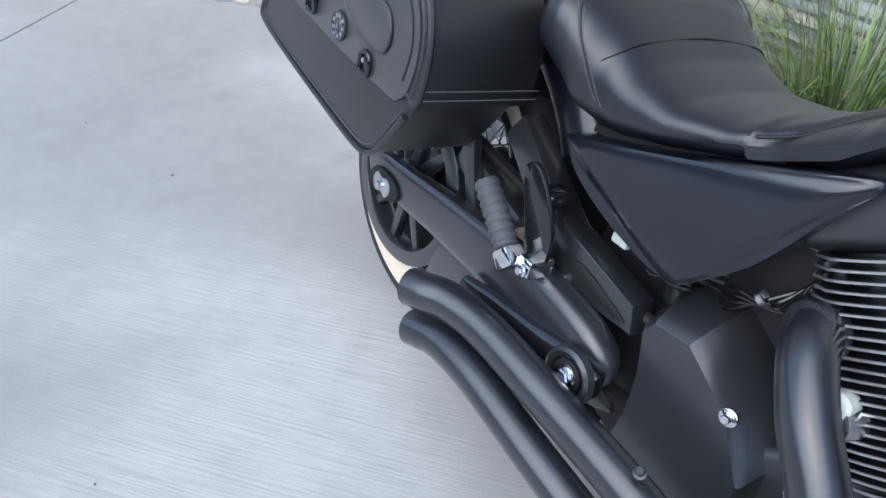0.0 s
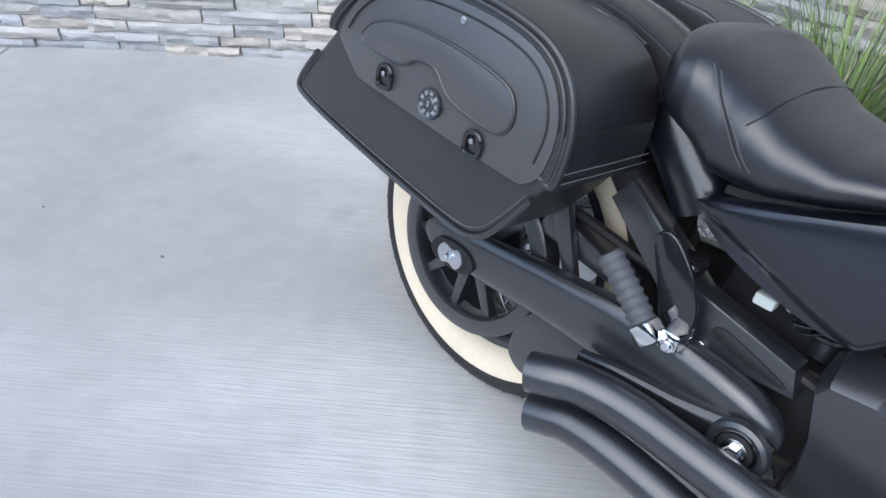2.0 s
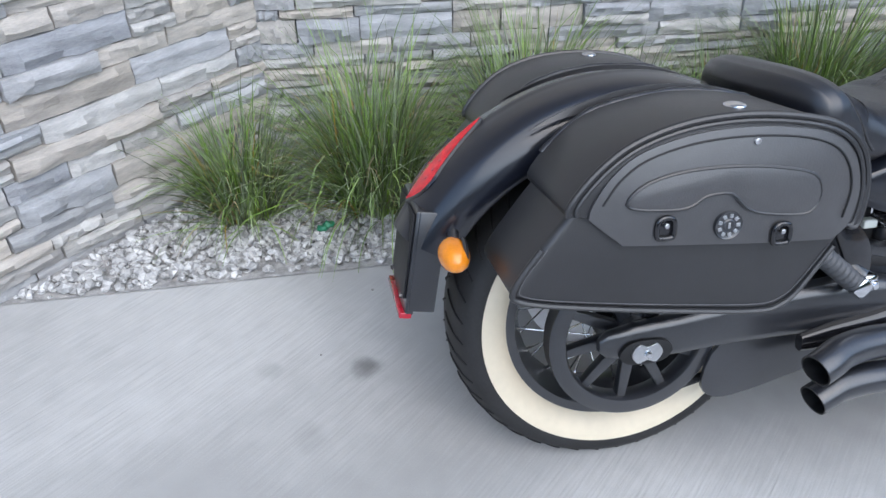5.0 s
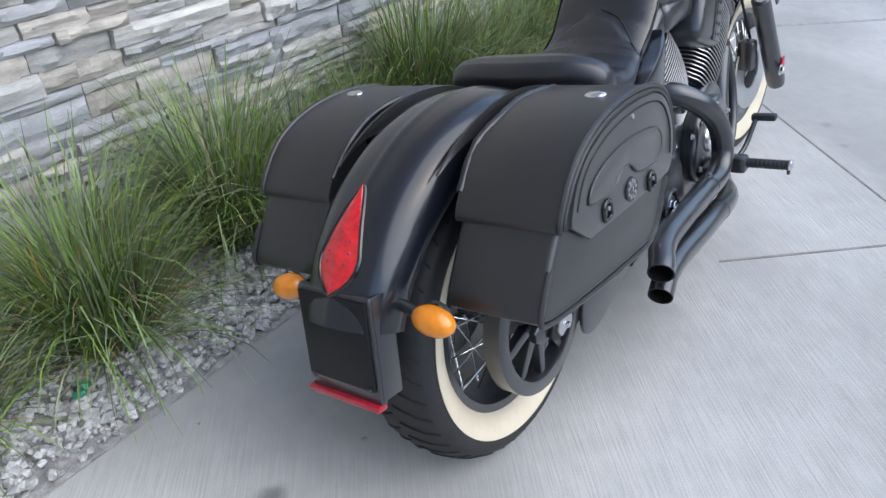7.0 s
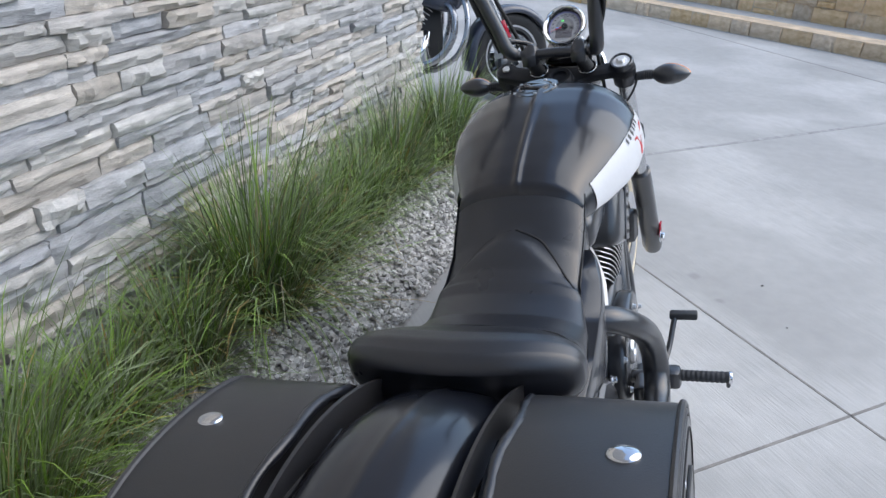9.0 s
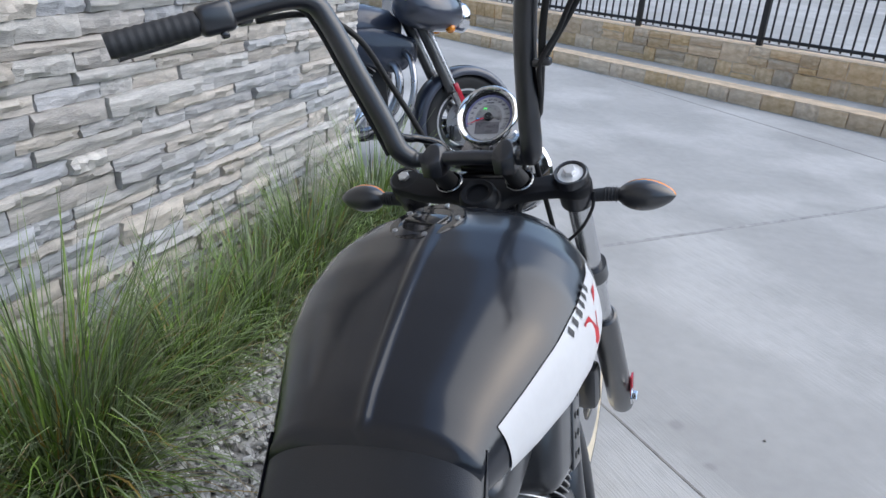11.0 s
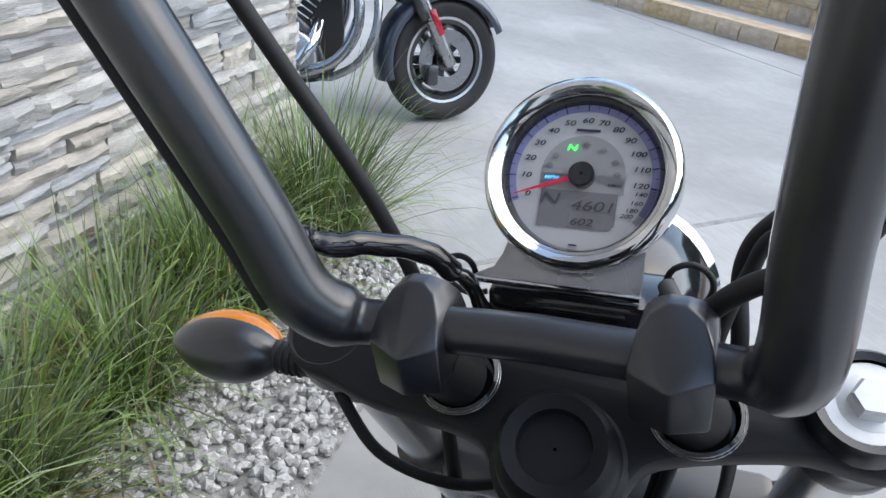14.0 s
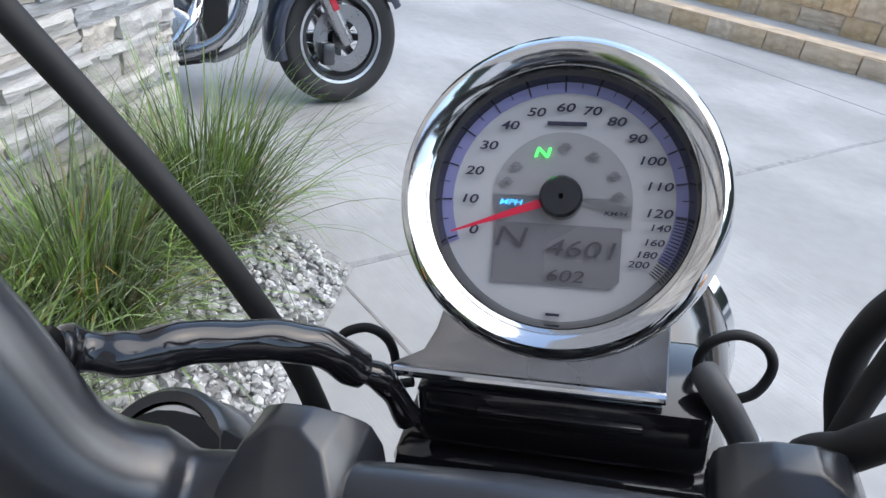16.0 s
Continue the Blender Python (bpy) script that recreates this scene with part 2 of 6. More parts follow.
def prism(outline, y0, y1, bev=0.004, segs=2):
    """An outline of (x, z) pushed from y0 to y1, with rounded rims."""
    bm = bmesh.new()
    f = bm.faces.new([bm.verts.new((x, y0, z)) for x, z in outline])
    got = bmesh.ops.extrude_face_region(bm, geom=[f])
    for g in got["geom"]:
        if isinstance(g, bmesh.types.BMVert):
            g.co.y = y1
    bmesh.ops.recalc_face_normals(bm, faces=list(bm.faces))
    if bev:
        rims = [e for e in bm.edges if abs(e.verts[0].co.y - e.verts[1].co.y) < 1e-6]
        bmesh.ops.bevel(bm, geom=rims, offset=bev, segments=segs, profile=0.5, affect="EDGES", clamp_overlap=True)
    return from_bm(bm)


def smooth_path(pts, k=6, closed=False):
    """A Catmull-Rom curve through the points."""
    p = [V(q) for q in pts]
    n = len(p)
    out = []
    for i in range(n if closed else n - 1):
        if closed:
            a, b, c, d = p[i - 1], p[i], p[(i + 1) % n], p[(i + 2) % n]
        else:
            a, b, c, d = p[max(i - 1, 0)], p[i], p[i + 1], p[min(i + 2, n - 1)]
        for j in range(k):
            t = j / k
            out.append(0.5 * (2 * b + (c - a) * t + (2 * a - 5 * b + 4 * c - d) * t * t + (3 * b - a - 3 * c + d) * t ** 3))
    if not closed:
        out.append(p[-1])
    return out


def smooth2(pts, k=4, closed=True):
    return [(q.x, q.z) for q in smooth_path([(x, 0, z) for x, z in pts], k, closed)]


def tube(path, r, n=12, caps=True, closed=False):
    """A round bar along a path; r is one radius or one for each point."""
    p = [V(q) for q in path]
    rs = list(r) if isinstance(r, (list, tuple)) else [r] * len(p)
    vs, fs = [], []
    m = len(p)
    up = None
    for i in range(m):
        d = (p[(i + 1) % m] - p[i - 1]) if closed else (p[min(i + 1, m - 1)] - p[max(i - 1, 0)])
        d.normalize()
        if up is None:
            up = V((0, 0, 1)) if abs(d.z) < 0.9 else V((1, 0, 0))
        side = d.cross(up).normalized()
        up = side.cross(d).normalized()
        for j in range(n):
            a = 2 * math.pi * j / n
            vs.append(p[i] + rs[i] * (math.cos(a) * side + math.sin(a) * up))
    for i in range(m if closed else m - 1):
        for j in range(n):
            a, b = i * n, ((i + 1) % m) * n
            fs.append((a + j, a + (j + 1) % n, b + (j + 1) % n, b + j))
    if caps and not closed:
        fs.append(tuple(reversed(range(n))))
        fs.append(tuple(range((m - 1) * n, m * n)))
    return vs, fs


def lathe(profile, n=48, closed=False):
    """A profile of (radius, height) turned round the z axis."""
    vs, fs = [], []
    k = len(profile)
    for j in range(n):
        a = 2 * math.pi * j / n
        vs += [(r * math.cos(a), r * math.sin(a), h) for r, h in profile]
    for j in range(n):
        b = ((j + 1) % n) * k
        for i in range(k if closed else k - 1):
            fs.append((j * k + i, b + i, b + (i + 1) % k, j * k + (i + 1) % k))
    return vs, fs


def loft(rings, closed=True, caps=True):
    vs, fs = [], []
    n = len(rings[0])
    for r in rings:
        vs += [tuple(p) for p in r]
    for i in range(len(rings) - 1):
        for j in range(n if closed else n - 1):
            a, b = i * n, (i + 1) * n
            fs.append((a + j, a + (j + 1) % n, b + (j + 1) % n, b + j))
    if caps and closed:
        fs.append(tuple(reversed(range(n))))
        fs.append(tuple(range((len(rings) - 1) * n, len(rings) * n)))
    return vs, fs


def ball(c, s, n=20, k=12):
    prof = [(max(1e-4, math.sin(math.pi * i / k)), math.cos(math.pi * i / k)) for i in range(k + 1)]
    v, f = lathe(prof, n)
    return [(c[0] + s[0] * x, c[1] + s[1] * y, c[2] + s[2] * z) for x, y, z in v], [tuple(reversed(q)) for q in f]


def disc(r, h, n=24, bev=0.002):
    """A short rounded cylinder on z = 0."""
    b = min(bev, 0.4 * h, 0.4 * r)
    return lathe([(1e-4, 0), (r, 0), (r, h - b), (r - 0.3 * b, h - 0.3 * b), (r - b, h), (1e-4, h)], n)


def aim(c, d, roll=0.0):
    """The pose that turns z into the direction d, at c."""
    return Matrix.Translation(c) @ V(d).to_track_quat("Z", "Y").to_matrix().to_4x4() @ Matrix.Rotation(roll, 4, "Z")


def bolt(r=0.008, h=0.007):
    hexa = [(r * math.cos(math.pi * i / 3), r * math.sin(math.pi * i / 3)) for i in range(6)]
    body = loft([[(x, y, 0) for x, y in hexa], [(x, y, h * 0.8) for x, y in hexa], [(0.85 * x, 0.85 * y, h) for x, y in hexa]])
    return join(disc(r * 1.45, 0.0022, 20, 0.0008), tf(body, Matrix.Translation((0, 0, 0.0022))))


def offset_outline(pts, d):
    """An outline of (x, z), given anticlockwise, pushed out by d."""
    out = []
    n = len(pts)
    for i in range(n):
        a, b = pts[i - 1], pts[(i + 1) % n]
        t = V((b[0] - a[0], b[1] - a[1])).normalized()
        out.append((pts[i][0] + d * t.y, pts[i][1] - d * t.x))
    return out


def spline(xs, ys, x):
    return float(np.interp(x, xs, ys))

# ---- the motorcycle: x ahead, y to its left, z up, leaning on its side stand ----
LEAN_ANGLE = 13.0
motorcycle = thing("motorcycle", "matte black cruiser motorcycle with whitewall tyres, parked on concrete",
                   "motorcycle", Matrix.Rotation(radians(-LEAN_ANGLE), 4, "X"))
AXLE = 0.321
STEER = Matrix.Translation((1.27, 0, 1.0)) @ Matrix.Rotation(radians(-5.5), 4, V((-0.525, 0, 0.851))) @ Matrix.Translation((-1.27, 0, -1.0))
FRONT = Matrix.Translation((0.054, 0.004, -0.030))
HEAD = FRONT @ STEER
SIDE_TO_Y = Matrix.Rotation(radians(90), 4, "X")


def wheel(parent, name, centre, R, width, steer, whitewall, hub_r=0.045, spokes=40):
    """Rim with its tyre, whitewall bands, hub and wire spokes as pieces of it."""
    at = steer @ Matrix.Translation(centre) @ SIDE_TO_Y
    w, rr = width / 2, R - 0.114
    rim = lathe([(rr - 0.012, -w * 0.72), (rr + 0.012, -w * 0.74), (rr + 0.012, -w * 0.66), (rr - 0.008, -w * 0.6), (rr - 0.022, -w * 0.3),
                 (rr - 0.024, 0), (rr - 0.022, w * 0.3), (rr - 0.008, w * 0.6), (rr + 0.012, w * 0.66), (rr + 0.012, w * 0.74),
                 (rr - 0.012, w * 0.72), (rr - 0.02, w * 0.5), (rr - 0.034, 0.012), (rr - 0.034, -0.012), (rr - 0.02, -w * 0.5)], 72, True)
    rim_ob = part(name, tf(rim, at), SATIN, parent, "black steel rim laced with wire spokes")
    prof = [(rr + 0.002, -w * 0.68), (rr + 0.02, -w * 0.84), (R - 0.05, -w), (R - 0.034, -w * 0.975), (R - 0.02, -w * 0.86), (R - 0.008, -w * 0.6),
            (R - 0.002, -w * 0.3), (R, 0)]
    prof = prof + [(r, -h) for r, h in reversed(prof[:-1])]
    part("tyre", tf(lathe(prof, 96), at), TYRE, rim_ob, "black tyre with a grooved tread", 60)
    if whitewall:
        for s in (-1, 1):
            band = [(rr + 0.006, w * 0.735), (rr + 0.022, w * 0.865), (rr + 0.036, w * 0.975), (R - 0.066, w * 1.012), (R - 0.054, w * 1.012), (R - 0.056, w * 0.95), (rr + 0.004, w * 0.68)]
            vf = lathe(band, 96, True)
            vf = ([(x, y, s * z) for x, y, z in vf[0]], vf[1] if s < 0 else [tuple(reversed(q)) for q in vf[1]])
            part("whitewall", tf(vf, at), WHITEWALL, rim_ob, "cream whitewall band")
    hub = lathe([(0.016, -w * 0.95), (hub_r, -w * 0.9), (hub_r, -w * 0.75), (hub_r * 0.6, -w * 0.55), (hub_r * 0.55, 0), (hub_r * 0.6, w * 0.55), (hub_r, w * 0.75),
                 (hub_r, w * 0.9), (0.016, w * 0.95)], 32)
    part("hub", tf(hub, at), SATIN, rim_ob)
    spoke = {}
    for side in (-1, 1):
        for cross in (-1, 1):
            a0, a1 = 0.0, cross * 0.62
            p0 = (hub_r * math.cos(a0) * 0.95, hub_r * math.sin(a0) * 0.95, side * w * 0.82)
            p1 = ((rr - 0.03) * math.cos(a1), (rr - 0.03) * math.sin(a1), side * 0.01)
            mid = V(p0).lerp(V(p1), 0.9)
            vf = join(tube([p0, p1], 0.0021, 6), tube([mid, p1], 0.0036, 6))
            spoke[side, cross] = link_mesh(vf, 60, "spoke")
    per = spokes // 4
    for side in (-1, 1):
        for cross in (-1, 1):
            for i in range(per):
                a = 2 * math.pi * (i + 0.25 * (side > 0) + 0.5 * (cross > 0)) / per
                part("spoke", spoke[side, cross], CHROME, rim_ob, m=at @ Matrix.Rotation(a, 4, "Z"))
    return rim_ob, at


TYRE = material("tread_rubber", (0.016, 0.016, 0.017), 0.6, vary=0.3, scale=14, fine=160, bump=0.15, bump_dist=0.001)

# --- wheels ---
rear_rim, rear_at = wheel(motorcycle, "rear_wheel", (0, 0, AXLE), 0.337, 0.176, Matrix.Identity(4), True, 0.055)
front_rim, front_at = wheel(motorcycle, "front_wheel", (1.752, 0, AXLE), 0.325, 0.135, STEER, True, 0.04)

# tread grooves stand as shallow ribs across the crown, their shade put into near-black colour
def tread_ribs(R, width, at, rim, count=44):
    w = width / 2
    for s in (-1, 1):
        pts = [(math.cos(a) * r, math.sin(a) * r, s * y) for a, r, y in
               ((0.0, R + 0.0008, 0.004), (0.035, R - 0.0008, 0.3 * w), (0.085, R - 0.008, 0.62 * w), (0.125, R - 0.0195, 0.86 * w))]
        me = link_mesh(tube(smooth_path(pts, 3), 0.0019, 5), 60, "tread_groove")
        me.materials.append(DARK)
        for i in range(count):
            part("tread_groove", me, DARK, rim, m=at @ Matrix.Rotation(2 * math.pi * (i + 0.5 * (s > 0)) / count, 4, "Z"))


tread_ribs(0.337, 0.176, rear_at, rear_rim)

# --- belt pulley on the right of the rear wheel ---
def pulley():
    y0, R = 0.135, 0.17
    at = Matrix.Translation((0, -y0, AXLE)) @ SIDE_TO_Y
    ring = lathe([(R, -0.018), (R, 0.018), (R - 0.008, 0.022), (R - 0.03, 0.022), (R - 0.034, 0.016), (R - 0.034, -0.016), (R - 0.03, -0.022), (R - 0.008, -0.022)], 72, True)
    rim = part("belt_pulley", tf(ring, at), SATIN, motorcycle, "black ten-spoke belt pulley")
    arm = prism([(0.03, -0.014), (R - 0.032, -0.009), (R - 0.032, 0.009), (0.03, 0.014)], -0.012, 0.010, 0.004)
    arm_me = link_mesh(tf(arm, Matrix.Rotation(radians(90), 4, "X")), 35, "pulley_arm")
    for i in range(10):
        part("pulley_arm", arm_me, SATIN, rim, m=at @ Matrix.Rotation(2 * math.pi * (i + 0.3) / 10, 4, "Z"))
    part("pulley_hub", tf(lathe([(0.001, 0.03), (0.03, 0.03), (0.04, 0.022), (0.042, -0.02), (0.001, -0.02)], 32), at), SATIN, rim)
    boss = link_mesh(bolt(0.007, 0.006), 35, "pulley_bolt")
    for i in range(5):
        a = 2 * math.pi * i / 5
        part("pulley_bolt", boss, STEEL, rim, m=at @ Matrix.Translation((0.03 * math.cos(a), 0.03 * math.sin(a), 0.026)))
    return rim


pulley()
part("drive_belt", join(tube(smooth_path([(0.0, -0.125, AXLE + 0.172), (0.3, -0.125, AXLE + 0.13), (0.66, -0.125, AXLE + 0.08)], 6), 0.009, 8),
                        tube(smooth_path([(0.0, -0.125, AXLE - 0.17), (0.3, -0.125, AXLE - 0.1), (0.66, -0.125, AXLE - 0.02)], 6), 0.009, 8)), RUBBER, motorcycle)
part("rear_brake_disc", tf(lathe([(0.07, -0.0025), (0.145, -0.0025), (0.145, 0.0025), (0.07, 0.0025)], 48, True), Matrix.Translation((0, 0.09, AXLE)) @ SIDE_TO_Y), STEEL, motorcycle)
part("rear_brake_caliper", tf(box((-0.07, 0.1, AXLE + 0.12), (0.11, 0.05, 0.06), 0.012), Matrix.Identity(4)), SATIN, motorcycle)

# --- swingarm, axle plate and belt guard ---
def arm_ring(x, y, z, h, w):
    out = []
    for i in range(16):
        a = 2 * math.pi * i / 16
        c, s = math.cos(a), math.sin(a)
        out.append((x, y + w * math.copysign(abs(c) ** 0.6, c), z + h * math.copysign(abs(s) ** 0.6, s)))
    return out


ARM = [(-0.085, 0.328, 0.012, 0.008), (-0.07, 0.328, 0.026, 0.013), (-0.02, 0.329, 0.036, 0.016), (0.06, 0.333, 0.04, 0.018), (0.18, 0.345, 0.044, 0.021), (0.3, 0.352, 0.05, 0.024),
       (0.4, 0.354, 0.054, 0.027), (0.48, 0.352, 0.05, 0.029), (0.535, 0.348, 0.044, 0.029), (0.567, 0.344, 0.034, 0.024), (0.584, 0.342, 0.02, 0.014), (0.589, 0.341, 0.008, 0.006)]
arm_r = loft([arm_ring(x, -0.178, z, h, w) for x, z, h, w in ARM])
arm = part("swingarm", arm_r, SATIN, motorcycle, "satin black tapered swingarm")
part("swingarm", mirror(arm_r), SATIN, motorcycle, "satin black tapered swingarm")
# flat near-black plate in place of the shaded slot
part("axle_slot", prism(smooth2([(-0.052, 0.312), (-0.03, 0.292), (0.03, 0.292), (0.052, 0.314), (0.03, 0.338), (-0.03, 0.338)], 4), -0.202, -0.192, 0.003), DARK, arm)
part("axle_plate", prism(smooth2([(-0.03, 0.315), (-0.018, 0.296), (0.0, 0.301), (0.018, 0.296), (0.03, 0.315), (0.018, 0.334), (0.0, 0.329), (-0.018, 0.334)], 4), -0.206, -0.2, 0.0015), STEEL, arm, "bright steel axle plate")
part("axle_pin", tf(bolt(0.006, 0.008), aim((0, -0.205, 0.315), (0, -1, 0))), CHROME, arm)
lug = loft([arm_ring(x, y, z, h, w) for x, y, z, h, w in ((0.3, -0.215, 0.3, 0.016, 0.01), (0.36, -0.212, 0.305, 0.024, 0.014), (0.45, -0.208, 0.312, 0.028, 0.016),
                                                       (0.52, -0.205, 0.322, 0.034, 0.018), (0.56, -0.205, 0.327, 0.034, 0.018), (0.588, -0.205, 0.33, 0.02, 0.012))])
lug_ob = part("exhaust_bracket", lug, GLOSS, motorcycle, "glossy black bracket carrying the exhaust")
part("bracket_eye", tf(lathe([(0.027, 0.0), (0.029, 0.01), (0.035, 0.013), (0.041, 0.01), (0.043, 0.0)], 36), aim((0.552, -0.218, 0.328), (0, -1, 0))), SATIN, lug_ob)
part("bracket_seat", tf(disc(0.025, 0.004), aim((0.55, -0.222, 0.326), (0, -1, 0))), DARK, lug_ob)
part("bracket_bolt", tf(bolt(0.012, 0.01), aim((0.55, -0.224, 0.326), (0, -1, 0))), CHROME, lug_ob)
part("belt_guard", join(prism(smooth2([(0.14, 0.21), (0.175, 0.29), (0.3, 0.315), (0.52, 0.31), (0.6, 0.28), (0.48, 0.235), (0.36, 0.2), (0.22, 0.165), (0.16, 0.17)], 3), -0.165, -0.155, 0.002),
                        prism([(0.12, 0.42), (0.30, 0.395), (0.31, 0.42), (0.14, 0.47)], -0.15, -0.10, 0.004)), SATIN, motorcycle, "flat black lower belt guard")
rail = prism([(0.235, 0.532), (0.36, 0.432), (0.43, 0.384), (0.573, 0.396), (0.56, 0.436), (0.41, 0.468), (0.26, 0.572)], -0.158, -0.11, 0.004)
rail_ob = part("frame_rail", rail, SATIN, motorcycle, "black boxed frame rail")
part("frame_rail", mirror(rail), SATIN, motorcycle, "black boxed frame rail")
# the rail's slot is a near-black plate that paints its shade
part("rail_slot", prism(smooth2([(0.452, 0.42), (0.54, 0.404), (0.552, 0.412), (0.46, 0.438)], 3), -0.162, -0.156, 0.001), DARK, rail_ob)
part("rail_bolt", tf(bolt(0.009, 0.008), aim((0.438, -0.160, 0.391), (0, -1, 0))), CHROME, rail_ob)
part("bolt_boss", tf(lathe([(0.001, 0.03), (0.014, 0.03), (0.016, 0.02), (0.02, 0), (0.001, 0)], 20), aim((0.438, -0.132, 0.391), (0, -1, 0))), SATIN, rail_ob)
strut = prism([(0.115, 0.535), (0.155, 0.545), (0.225, 0.385), (0.205, 0.375)], -0.168, -0.15, 0.004)
part("bag_support", strut, SATIN, motorcycle, "black bracket holding the saddlebag")
part("bag_support", mirror(strut), SATIN, motorcycle, "black bracket holding the saddlebag")

# --- folded passenger peg with its hanger ---
peg_dir = V((0.40 - 0.297, 0, 0.405 - 0.49)).normalized()
peg = []
for i in range(47):
    s = i / 46
    ridge = 0.0172 + 0.0022 * (1 if (i // 3) % 2 else 0) - (0.003 if i in (0, 46) else 0)
    peg.append((ridge, 0.105 * s))
peg = [(0.001, 0)] + peg + [(0.001, 0.105)]
peg_at = aim((0.297, -0.23, 0.490), peg_dir)
peg_ob = part("passenger_peg", tf(lathe(peg, 28), peg_at), PEGRUBBER, motorcycle, "folded passenger peg in ribbed grey rubber", 50)
part("peg_clevis", join(tf(box((0, 0, 0.016), (0.036, 0.036, 0.032), 0.007), aim(V((0.297, -0.23, 0.49)) + peg_dir * 0.104, peg_dir)),
                        box((0.418, -0.205, 0.415), (0.03, 0.05, 0.032), 0.007)), CHROME, peg_ob, "chrome peg clevis")
part("clevis_bolt", tf(bolt(0.007, 0.006), aim((0.42, -0.231, 0.412), (0, -1, 0))), CHROME, peg_ob)
hanger = prism(smooth2([(0.34, 0.528), (0.354, 0.546), (0.376, 0.538), (0.413, 0.498), (0.431, 0.455), (0.429, 0.412), (0.412, 0.396), (0.392, 0.412), (0.366, 0.47)], 4), -0.205, -0.195, 0.003)
part("peg_hanger", join(hanger, box((0.385, -0.175, 0.505), (0.04, 0.05, 0.025), 0.006)), GLOSS, motorcycle, "glossy black peg hanger")

# --- seat: a dished saddle with a raised rear lip and a nose on the tank ---
SX = [0.222, 0.228, 0.24, 0.27, 0.30, 0.34, 0.38, 0.43, 0.50, 0.57, 0.63, 0.69, 0.74, 0.785]
STOP = [0.757, 0.772, 0.783, 0.79, 0.787, 0.771, 0.750, 0.722, 0.705, 0.712, 0.735, 0.775, 0.828, 0.872]
SLOW = [0.70, 0.686, 0.675, 0.66, 0.645, 0.614, 0.607, 0.612, 0.632, 0.655, 0.677, 0.70, 0.745, 0.80]
SW = [0.178, 0.192, 0.2, 0.203, 0.2, 0.194, 0.182, 0.18, 0.172, 0.155, 0.14, 0.138, 0.14, 0.138]


def seat_ring(x, top, low, w, n=36):
    out = []
    sweep = 0.075 * max(0.0, (0.46 - x) / 0.24) ** 1.3
    for i in range(n):
        a = 2 * math.pi * i / n
        c, s = math.cos(a), math.sin(a)
        soft = min(1.0, max(0.0, (0.36 - x) / 0.13))
        wide = w - (0.027 * math.exp(-((x - 0.5) / 0.075) ** 2) if c > 0 else 0.0)
        y = wide * math.copysign(abs(c) ** (0.56 - 0.1 * soft), c)
        z = (top + low) / 2 + (top - low) / 2 * math.copysign(abs(s) ** (0.72 - 0.04 * soft), s)
        if s > 0:
            z -= 0.016 * (abs(y) / w) ** 2 * (0.5 + 0.5 * (x > 0.6))
            edge = (0.712 - 0.72 * abs(y - 0.008) - x) / 0.012
            z += 0.008 * min(1.0, max(0.0, 0.5 + edge)) - 0.004
        out.append((x + 0.7 * sweep * (abs(y) / 0.19) ** 2, y - 0.006 * soft, z))
    return out


xs = np.concatenate([np.linspace(0.222, 0.25, 7), np.linspace(0.262, SX[-1], 96)])
seat_rings = [seat_ring(x, spline(SX, STOP, x), spline(SX, SLOW, x), spline(SX, SW, x), 96) for x in xs]
seat = part("seat", loft(seat_rings), SEATLEATHER, motorcycle, "dished black vinyl saddle with a raised rear lip", 70)


def on_seat(x, k, out=0.0):
    """A point of the seat's skin: k counts 36 steps round from its left flank over the top to the right one."""
    ring = seat_ring(x, spline(SX, STOP, x), spline(SX, SLOW, x), spline(SX, SW, x))
    a, b = V(ring[int(k) % 36]), V(ring[(int(k) + 1) % 36])
    p = a.lerp(b, k - int(k))
    mid = V((p.x, 0, (spline(SX, STOP, x) + spline(SX, SLOW, x)) / 2))
    return p + (p - mid).normalized() * out


CROSS_SEAM = [(0.375, 16.4), (0.39, 14.5), (0.398, 12), (0.40, 9), (0.398, 6), (0.39, 3.5), (0.375, 1.6)]
part("seat_seam", tube(smooth_path([on_seat(x, k, 0.0004) for x, k in CROSS_SEAM], 8), 0.0013, 6), DARK, seat)
SIDE_SEAM = [(0.40, 19.2), (0.378, 18.2), (0.352, 17.2), (0.33, 16.4), (0.312, 15.4), (0.302, 14.6)]
FRONT_SEAM = [(0.592, 16.2), (0.606, 15.0), (0.636, 13.2), (0.672, 11.2), (0.694, 10.0), (0.704, 9.1)]
for s in (-1, 1):
    def side(k):
        return k if s < 0 else 18 - k
    part("seat_seam", tube(smooth_path([on_seat(x, side(k), 0.0006) for x, k in SIDE_SEAM], 8), 0.0014, 6), DARK, seat)
    for dx in (-0.007, 0.007):
        part("seat_seam", tube(smooth_path([on_seat(x + dx, side(k), 0.0004) for x, k in SIDE_SEAM], 8), 0.0008, 6), STITCH, seat)
    # near-black front seam also paints the shadow along the cushion edge, wider on the right
    part("seat_seam", tube(smooth_path([on_seat(x, side(k), -0.0006) for x, k in FRONT_SEAM], 8), 0.0026 if s < 0 else 0.0008, 8), DARK, seat)
part("seat_base", loft([[(x, s * w * 0.97, z) for s, z in ((-1, l), (-1, l + 0.012), (1, l + 0.012), (1, l))] for x, l, w in zip(SX[6:11], [v - 0.004 for v in SLOW[6:11]], [0.78 * v for v in SW[6:11]])]), DARK, seat)

